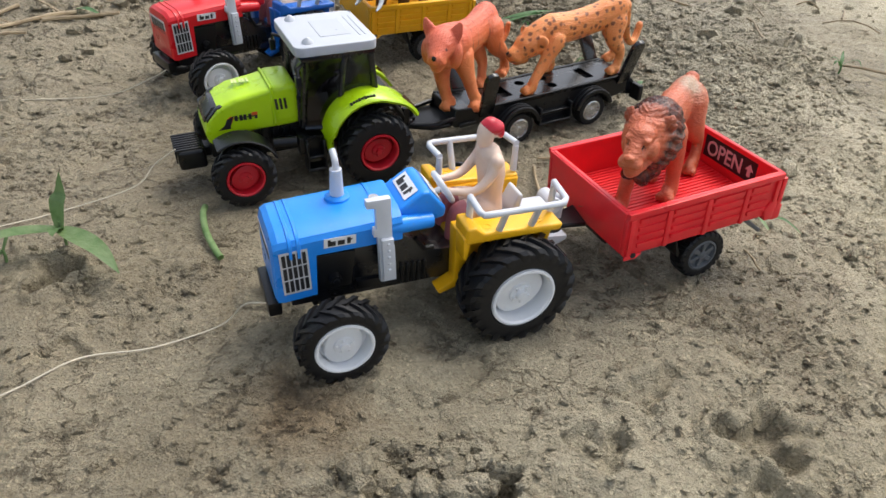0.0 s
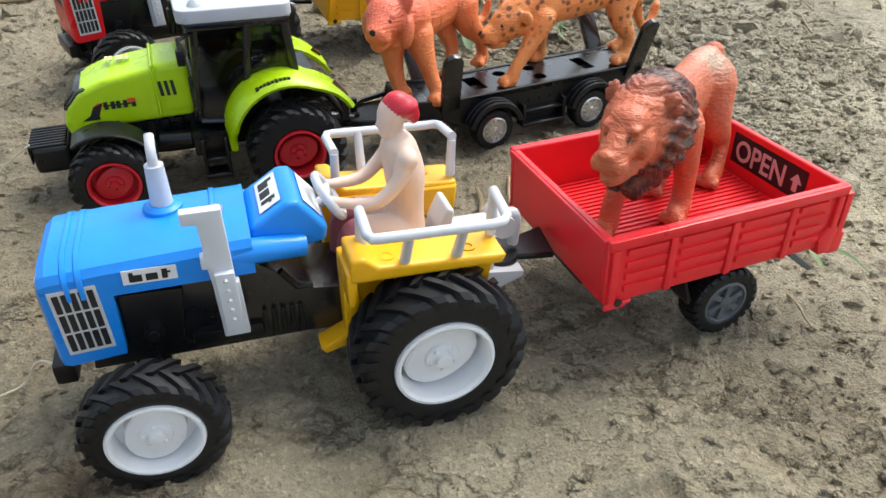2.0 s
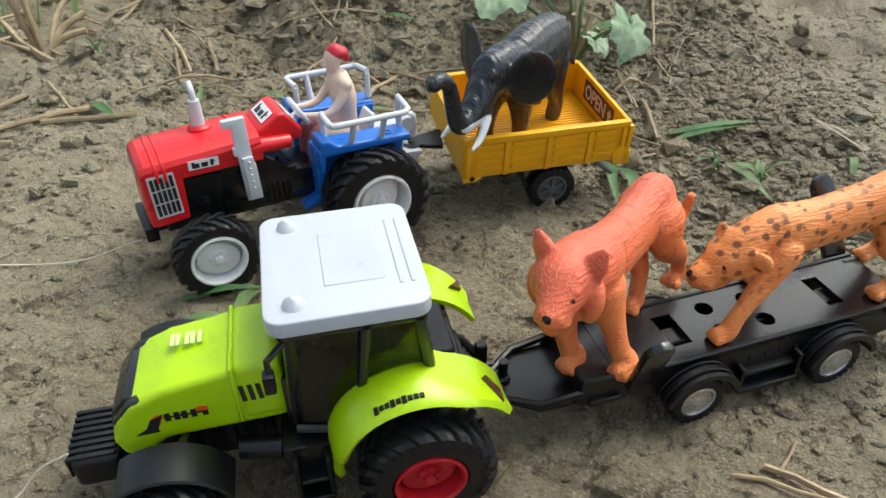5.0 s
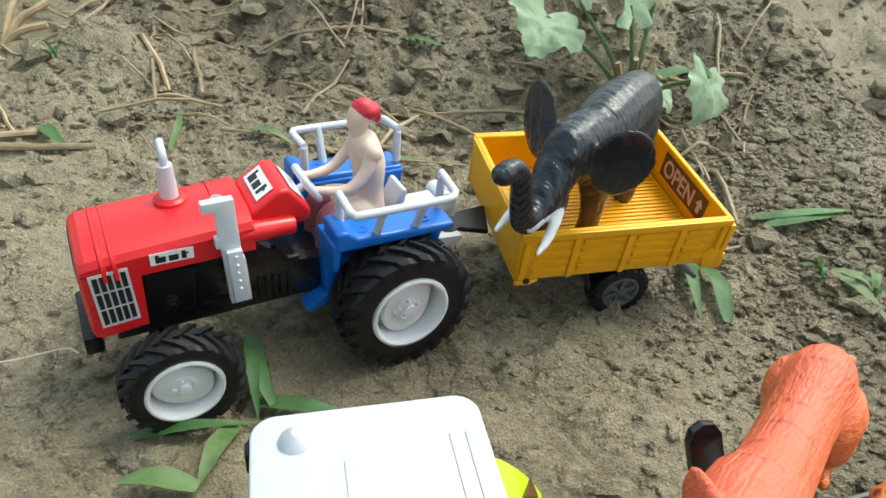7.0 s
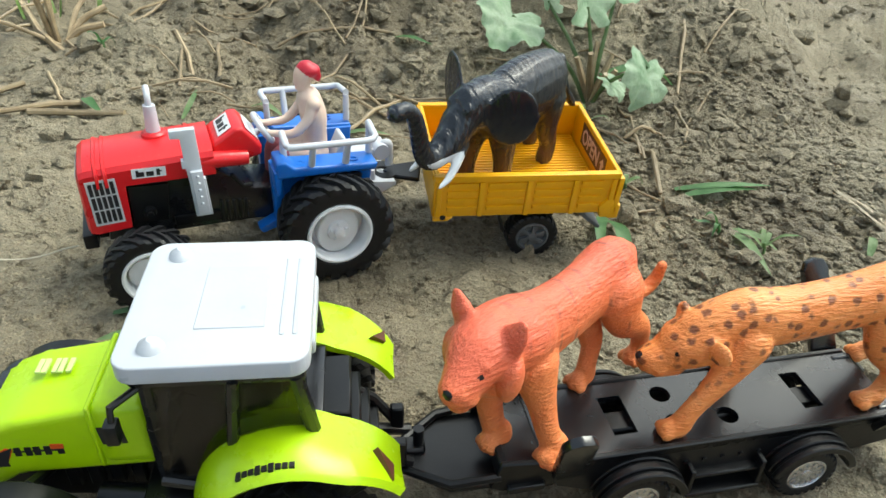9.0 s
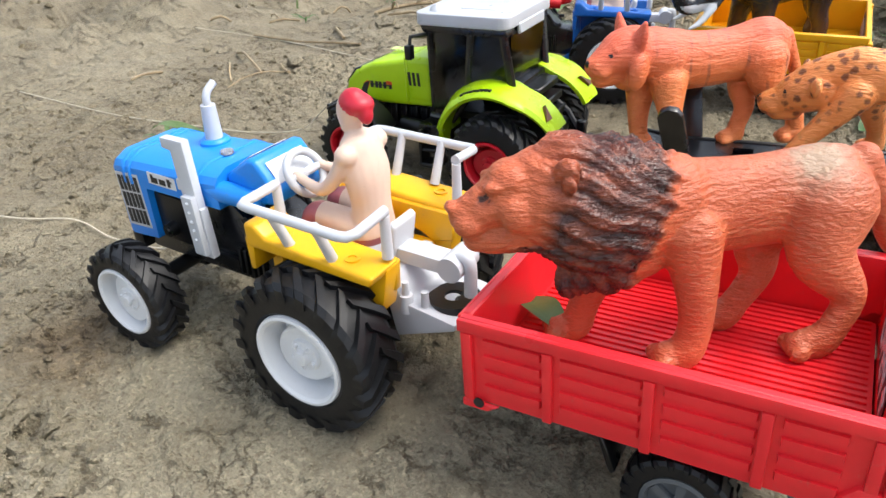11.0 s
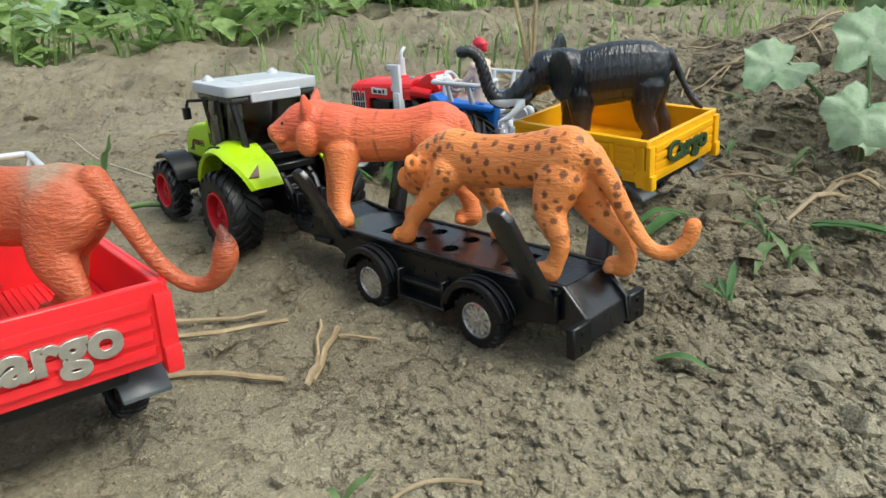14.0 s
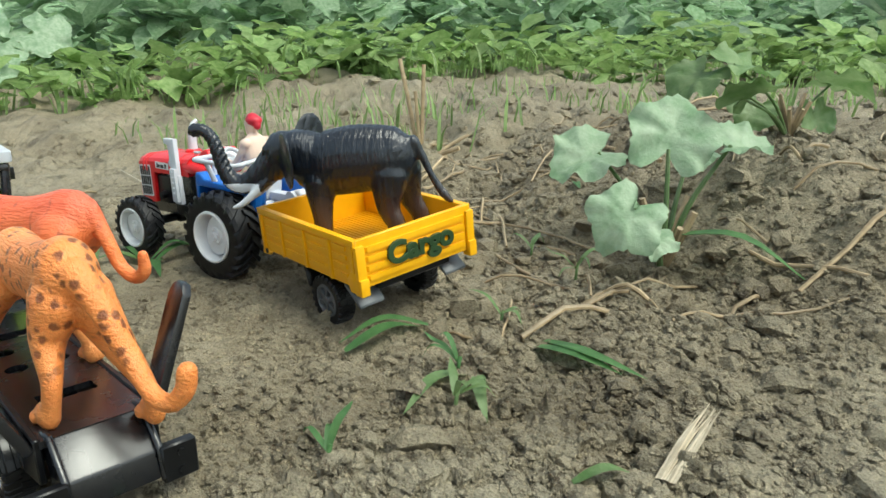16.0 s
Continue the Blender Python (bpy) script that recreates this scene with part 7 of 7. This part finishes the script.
bm = bmesh.new()
tube(bm, curve_points(on_ground([(0.2066, 0.4021, 0.0), (0.2035, 0.408, 0.001), (0.2022, 0.4141, 0.0015), (0.2035, 0.421, 0.001), (0.2067, 0.4285, 0)], 0.0005), 4), 0.0006, 7, flat=0.7)
tagged(part("straw", bm, STRAW), "thin curved pale straw stalk on mud", "straw")
sprig("seedling", "small wilted seedling in the mud", 0.2036, 0.3930, [(100, 0.009, 0.006, 0.0026, -0.002), (200, 0.007, 0.002, 0.0020, 0.002), (-40, 0.006, 0.002, 0.0018, 0.001)], LEAF_PALE, 0.004)

bm = bmesh.new()
for a, b in (((-0.091, 0.445), (-0.090, 0.421)), ((-0.090, 0.421), (-0.113, 0.416))):
    blade(bm, on_ground([(*a, 0.001), ((a[0] + b[0]) / 2, (a[1] + b[1]) / 2, 0.004), (*b, 0.001)], 0.001), 0.0065, 0.4)
tagged(part("bent_leaf", bm, LEAF_PALE, angle=60), "pale green leaf blade bent into an angle", "leaf")

# a leaf scrap in the red trailer
bm = bmesh.new()
blade(bm, [(0.040, -0.004, 0.0056), (0.032, 0.004, 0.0090), (0.024, 0.008, 0.0060)], 0.009, 0.3)
tagged(part("leaf_scrap", bm, LEAF, angle=60, at=RED_BOX), "dull green leaf scrap on the trailer bed", "leaf")

for a, b, r in (((0.096, 0.398), (0.132, 0.393), 0.0010), ((0.080, 0.378), (0.083, 0.329), 0.0014), ((0.002, 0.304), (0.019, 0.313), 0.0016), ((0.123, 0.344), (0.134, 0.383), 0.0014), ((0.139, 0.392), (0.107, 0.402), 0.0016),
                ((0.094, 0.337), (0.093, 0.386), 0.0012), ((0.110, 0.400), (0.118, 0.416), 0.0008), ((0.194, 0.294), (0.191, 0.311), 0.0006), ((-0.267, 0.542), (-0.217, 0.558), 0.0024), ((-0.296, 0.692), (-0.224, 0.630), 0.0020),
                ((-0.204, 0.796), (-0.101, 0.775), 0.0022), ((-0.306, 0.740), (-0.224, 0.614), 0.0012), ((-0.352, 0.510), (-0.302, 0.573), 0.0022), ((-0.265, 0.381), (-0.238, 0.377), 0.0014), ((-0.292, 0.526), (-0.256, 0.564), 0.0022),
                ((-0.301, 0.587), (-0.262, 0.560), 0.0014), ((0.069, 0.752), (0.061, 0.802), 0.0018), ((-0.121, 0.650), (-0.026, 0.698), 0.0012), ((-0.337, 0.638), (-0.430, 0.690), 0.0035), ((0.055, 0.592), (0.075, 0.602), 0.0009),
                ((0.03, 0.63), (0.075, 0.61), 0.0008), ((-0.17, 0.66), (-0.09, 0.64), 0.0012), ((-0.05, 0.64), (0.04, 0.655), 0.0010), ((-0.21, 0.70), (-0.13, 0.735), 0.0015), ((-0.36, 0.40), (-0.25, 0.44), 0.0014), ((-0.18, 0.60), (-0.06, 0.625), 0.0010)):
    straw("dry yellow straw stalk lying on mud", a, b, r)


def husk(label, a, b, width, seed):
    rng = random.Random(seed)
    bm = bmesh.new()
    for k in range(16):
        o = (k - 7.5) * width * 0.075
        nx, ny = -(b[1] - a[1]), b[0] - a[0]
        ln = math.hypot(nx, ny)
        nx, ny = nx / ln, ny / ln
        f = rng.uniform(0.75, 1.0)
        spread = rng.uniform(0.5, 1.15)
        p0 = (a[0] + nx * o, a[1] + ny * o, 0.001)
        p1 = (a[0] + (b[0] - a[0]) * 0.5 * f + nx * o * 1.2, a[1] + (b[1] - a[1]) * 0.5 * f + ny * o * 1.2, 0.004 + rng.uniform(0, 0.002))
        p2 = (a[0] + (b[0] - a[0]) * f + nx * o * spread, a[1] + (b[1] - a[1]) * f + ny * o * spread, 0.005 + rng.uniform(0, 0.004))
        blade(bm, on_ground([p0, p1, p2], 0.001), width * rng.uniform(0.11, 0.20), 0.5)
    return tagged(part("husk", bm, HUSK, angle=60), label, "husk")


husk("split pale plant husk lying on mud", (0.181, 0.622), (0.152, 0.656), 0.0046, 3)
straw("short broken plant stub lying on mud", (0.143, 0.389), (0.124, 0.397), 0.0019, 0.003, flat=0.6)
for k in range(120):
    rng = random.Random(100 + k)
    if k < 34 or k >= 60:
        x, y = rng.uniform(-0.42, 0.10), rng.uniform(0.60, 0.95)
    elif k < 50:
        x, y = rng.uniform(-0.45, -0.18), rng.uniform(0.30, 0.65)
    else:
        x, y = rng.uniform(0.22, 0.45), rng.uniform(0.40, 0.75)
    a, ln = rng.uniform(0, 6.28), rng.uniform(0.015, 0.07)
    straw("dry straw stalk among trampled debris", (x, y), (x + ln * math.cos(a), y + ln * math.sin(a)), rng.uniform(0.0006, 0.0018), rng.uniform(0.001, 0.006))

for pts in ([(-0.0222, 0.2291, 0.0250), (-0.034, 0.236, 0.017), (-0.046, 0.238, 0.003), (-0.069, 0.223, 0.001), (-0.093, 0.213, 0.001), (-0.114, 0.192, 0.0), (-0.16, 0.16, 0.0)],
            [(-0.0960, 0.3400, 0.0270), (-0.108, 0.338, 0.018), (-0.117, 0.330, 0.009), (-0.147, 0.316, 0.001), (-0.170, 0.296, 0.001), (-0.23, 0.26, 0.001), (-0.33, 0.22, 0)],
            [(-0.1370, 0.4400, 0.0265), (-0.150, 0.446, 0.018), (-0.181, 0.441, 0.006), (-0.24, 0.425, 0.001), (-0.33, 0.41, 0.001), (-0.42, 0.37, 0)]):
    bm = bmesh.new()
    low = [(x, y, max(z, ground_at(x, y) + 0.0012) if i > 2 else z) for i, (x, y, z) in enumerate(pts)]
    tube(bm, curve_points(low, 8), 0.00034, 6)
    tagged(part("thread", bm, THREAD), "white cotton thread tied to a toy tractor", "thread")


# ---- melon plants: lobed hairy leaves on stalks ----
def lobed_leaf(bm, m, size, seed):
    """A broad kidney-shaped blade, shallowly lobed, folded along its midrib and rippled at the margin; the tip points along y."""
    rng = random.Random(seed)
    n, ph = 56, rng.uniform(0, 6)
    fold, curl, sag = rng.uniform(0.22, 0.52), rng.uniform(-0.32, 0.32), rng.uniform(0.12, 0.36)
    rings = []
    for ring in (0.18, 0.38, 0.58, 0.76, 0.9, 1.0):
        row = []
        for k in range(n):
            a = 2 * math.pi * k / n
            lobe = 0.90 + 0.085 * math.cos(5 * (a - math.pi / 2)) + 0.03 * math.sin(3 * a + ph) + 0.022 * math.sin(19 * a + ph) + 0.018 * math.sin(27 * a)
            notch = 1 - 0.75 * math.exp(-((a - 1.5 * math.pi) / 0.26) ** 2)
            r = size * ring * (1 + (lobe * notch - 1) * ring ** 1.5)
            x, y = r * math.cos(a) * 1.08, r * math.sin(a)
            veins = abs(math.sin(2.5 * (a - math.pi / 2)))
            z = fold * abs(x) - sag * r * r / size + curl * y * abs(y) / size
            z += size * (0.05 * veins * ring - 0.02 + 0.080 * math.sin(7 * a + ph) * ring ** 3 + 0.05 * math.sin(11 * a + 2 * ph) * ring ** 5)
            z += size * 0.09 * noise.noise(Vector((x, y, seed * 0.1)) * (4 / size))
            row.append(bm.verts.new(m @ Vector((x, y, z))))
        rings.append(row)
    for p, q in zip(rings, rings[1:]):
        for k in range(n):
            bm.faces.new((p[k], p[(k + 1) % n], q[(k + 1) % n], q[k]))
    bm.faces.new(rings[0])


def melon_plant(label, root, leaves, mat, scale=1.0, blade_on=True):
    """Leaves: place, radius, the way the face looks and the way the tip points."""
    x, y = root
    z = ground_at(x, y)
    t = thing("melon_plant", label, "plant", Matrix.Translation((x, y, z)))
    for i, (at, size, face, tip) in enumerate(leaves):
        d = Vector(at) - Vector((x, y, z))
        face, tip = Vector(face).normalized(), Vector(tip)
        side = tip.cross(face).normalized()
        tip = face.cross(side)
        foot = d - tip * size * 0.30
        bm = bmesh.new()
        r = 0.0016 * scale
        tube(bm, curve_points([(0, 0, -0.004), (foot.x * 0.35, foot.y * 0.35, foot.z * 0.50), tuple(foot)], 5), [r * (1.1 - 0.05 * k) for k in range(11)], 8)
        part("stalk", bm, LEAF_PALE, t, "pale hairy stalk")
        bm = bmesh.new()
        m = Matrix((side, tip, face)).transposed().to_4x4()
        m.translation = d
        lobed_leaf(bm, m, size, i * 3 + int(abs(x) * 1000))
        part("leaf", bm, mat, t, "lobed grey-green hairy leaf", angle=60)
    bm = bmesh.new()
    for k in range(7):
        a = k * 0.9
        tube(bm, curve_points([(0, 0, 0), (0.008 * scale * math.cos(a), 0.008 * scale * math.sin(a), (0.014 + 0.004 * (k % 3)) * scale), (0.013 * scale * math.cos(a), 0.013 * scale * math.sin(a), (0.024 + 0.006 * (k % 3)) * scale)], 4), [(0.0026 - 0.00012 * j) * scale for j in range(9)], 7)
    part("crown", bm, STRAW, t, "withered brown stem cluster")
    if blade_on:
        bm = bmesh.new()
        blade(bm, [(0.004, 0.002, 0.018), (0.030, 0.022, 0.022), (0.050, 0.046, 0.004)], 0.010, 0.3)
        part("grass_blade", bm, LEAF, t, "long green grass blade", angle=60)
    return t


melon_plant("melon seedling with pale lobed leaves on the bank", (0.016, 0.714),
            [((0.0023, 0.7211, 0.0790), 0.0235, (0.84, -0.34, 0.42), (0.0, 0.25, 1.0)), ((-0.0385, 0.6945, 0.0630), 0.0225, (0.45, -0.35, 0.82), (-0.1, -0.9, -0.45)), ((0.0495, 0.6748, 0.0515), 0.0180, (0.70, -0.30, 0.62), (0.2, -0.75, -0.6)),
             ((0.0176, 0.7496, 0.0750), 0.0170, (0.35, 0.10, 0.93), (0.1, 0.95, 0.0)), ((-0.030, 0.752, 0.066), 0.0160, (0.5, 0.1, 0.86), (-0.8, 0.5, 0.2)), ((0.030, 0.700, 0.034), 0.0115, (0.5, -0.1, 0.86), (0.7, -0.3, -0.3))], LEAF_MELON)
melon_plant("taller melon plant with curled green leaves on the bank", (-0.030, 0.815),
            [((-0.021, 0.745, 0.106), 0.0175, (0.35, -0.35, 0.87), (0.1, -0.9, -0.4)), ((-0.010, 0.765, 0.112), 0.0190, (0.30, 0.30, 0.90), (0.1, 0.9, 0.4)), ((-0.004, 0.768, 0.098), 0.0180, (-0.35, 0.0, 0.94), (0.8, 0.3, -0.3)),
             ((-0.030, 0.845, 0.100), 0.0200, (-0.20, 0.25, 0.95), (0.5, 0.8, -0.1)), ((-0.030, 0.832, 0.082), 0.0150, (0.80, 0.2, 0.5), (0.2, 0.1, -1.0)), ((-0.045, 0.800, 0.085), 0.0150, (0.60, -0.2, 0.7), (0.2, -0.6, -0.6))], LEAF_PALE, 0.65, False)
melon_plant("melon plant with grey-green leaves by the field", (-1.38, -0.09),
            [((-1.34, -0.06, 0.085), 0.075, (0.6, 0.3, 0.7), (0.5, 0.6, -0.3)), ((-1.40, -0.10, 0.16), 0.08, (0.6, 0.1, 0.7), (0.3, 0.9, 0.1)), ((-1.45, 0.02, 0.14), 0.07, (0.6, 0.3, 0.7), (0.2, 0.9, -0.3)), ((-1.36, -0.18, 0.12), 0.07, (0.7, -0.2, 0.6), (0.3, -0.9, 0))], LEAF_MELON, 3.0, False)

# dry stubble on the bank
t = thing("dry_stubble", "clump of dry upright straw stubble on the bank", "stubble", Matrix.Translation((-0.374, 0.664, ground_at(-0.374, 0.664))))
for k, (dx, dy, dz, r) in enumerate(((-0.01, -0.018, 0.105, 0.0022), (0.0, 0.004, 0.100, 0.0020), (0.006, -0.006, 0.075, 0.0018), (0.03, 0.02, 0.012, 0.0026), (0.02, 0.035, 0.02, 0.0024), (0.0, 0.05, 0.03, 0.0018), (-0.02, -0.05, 0.03, 0.0014))):
    bm = bmesh.new()
    tube(bm, curve_points([(0.002 * k, 0, -0.004), (dx * 0.5 + 0.001, dy * 0.5, dz * 0.5 + 0.002), (dx, dy, dz)], 3), r, 8)
    part("stalk", bm, STRAW, t)


# ---- the overgrown field behind ----
def field(name, label, count, r0, r1, heights, leaf, mat, seed, az0=120.0, az1=235.0, broad=True):
    rng = random.Random(seed)
    verts, faces = [], []
    for _ in range(count):
        a = radians(rng.uniform(az0, az1))
        r = r0 + (r1 - r0) * rng.random() ** 1.3
        x, y = 0.3 + r * math.cos(a), 0.5 + r * math.sin(a)
        z = ground_at(x, y)
        h = rng.uniform(*heights) * (0.7 + 0.6 * noise.noise(Vector((x, y, 0)) * 1.7) + 0.3)
        for _k in range(rng.randint(9, 16) if broad else rng.randint(5, 9)):
            f = rng.random()
            cx, cy = x + rng.gauss(0, 0.045 * (0.5 + r / 4)), y + rng.gauss(0, 0.045 * (0.5 + r / 4))
            base = len(verts)
            az = rng.uniform(0, 6.28)
            c, s = math.cos(az), math.sin(az)
            size = rng.uniform(*leaf) * (1.0 if broad else 1.0)
            if broad:
                p0 = Vector((cx, cy, z + h * f))
                out, side = Vector((c, s, rng.uniform(-0.8, 0.3))).normalized(), Vector((-s, c, rng.uniform(-0.3, 0.3)))
                pts = [p0, p0 + out * size * 0.3 + side * size * 0.42, p0 + out * size * 0.72 + side * size * 0.30, p0 + out * size + Vector((0, 0, -size * 0.18)), p0 + out * size * 0.72 - side * size * 0.30, p0 + out * size * 0.3 - side * size * 0.42]
                mid = p0 + out * size * 0.45 + Vector((0, 0, -size * 0.10))
                verts += [tuple(p) for p in pts] + [tuple(mid)]
                faces += [(base + i, base + (i + 1) % 6, base + 6) for i in range(6)]
            else:
                ln = h * rng.uniform(0.5, 1.0)
                w = ln * 0.035
                tip = Vector((cx + c * ln * 0.45, cy + s * ln * 0.45, z + ln * 0.85))
                midp = Vector((cx + c * ln * 0.15, cy + s * ln * 0.15, z + ln * 0.55))
                verts += [(cx - s * w, cy + c * w, z), (cx + s * w, cy - c * w, z), (midp.x + s * w, midp.y - c * w, midp.z), (midp.x - s * w, midp.y + c * w, midp.z), tuple(tip)]
                faces += [(base, base + 1, base + 2, base + 3), (base + 3, base + 2, base + 4)]
    me = bpy.data.meshes.new(name)
    me.from_pydata(verts, [], faces)
    me.materials.append(mat)
    me.shade_smooth()
    return tagged(new(name, me), label, "plants", kind="stuff")


field("field_grass", "bright green grass along the field edge", 420, 1.35, 4.0, (0.03, 0.10), (0.1, 0.2), LEAF_YOUNG, 21, broad=False)
field("low_weeds", "low bright green weeds along the field edge", 520, 1.35, 3.2, (0.03, 0.11), (0.025, 0.06), LEAF_YOUNG, 26)
field("field_weeds", "dense green broad-leaved weeds in the field", 560, 2.0, 4.5, (0.16, 0.34), (0.05, 0.11), LEAF_FIELD, 22)
field("field_weeds", "taller green crop plants farther off", 900, 4.0, 12.0, (0.25, 0.55), (0.09, 0.18), LEAF_FIELD, 23)
field("dark_shrubs", "dark green shrubs at the field's end", 420, 12.0, 24.0, (0.25, 0.62), (0.2, 0.4), LEAF_DARK, 24)
field("bank_grass", "thin grass tufts on the bank", 150, 0.75, 1.5, (0.015, 0.060), (0.1, 0.2), LEAF_YOUNG, 25, 125.0, 190.0, broad=False)
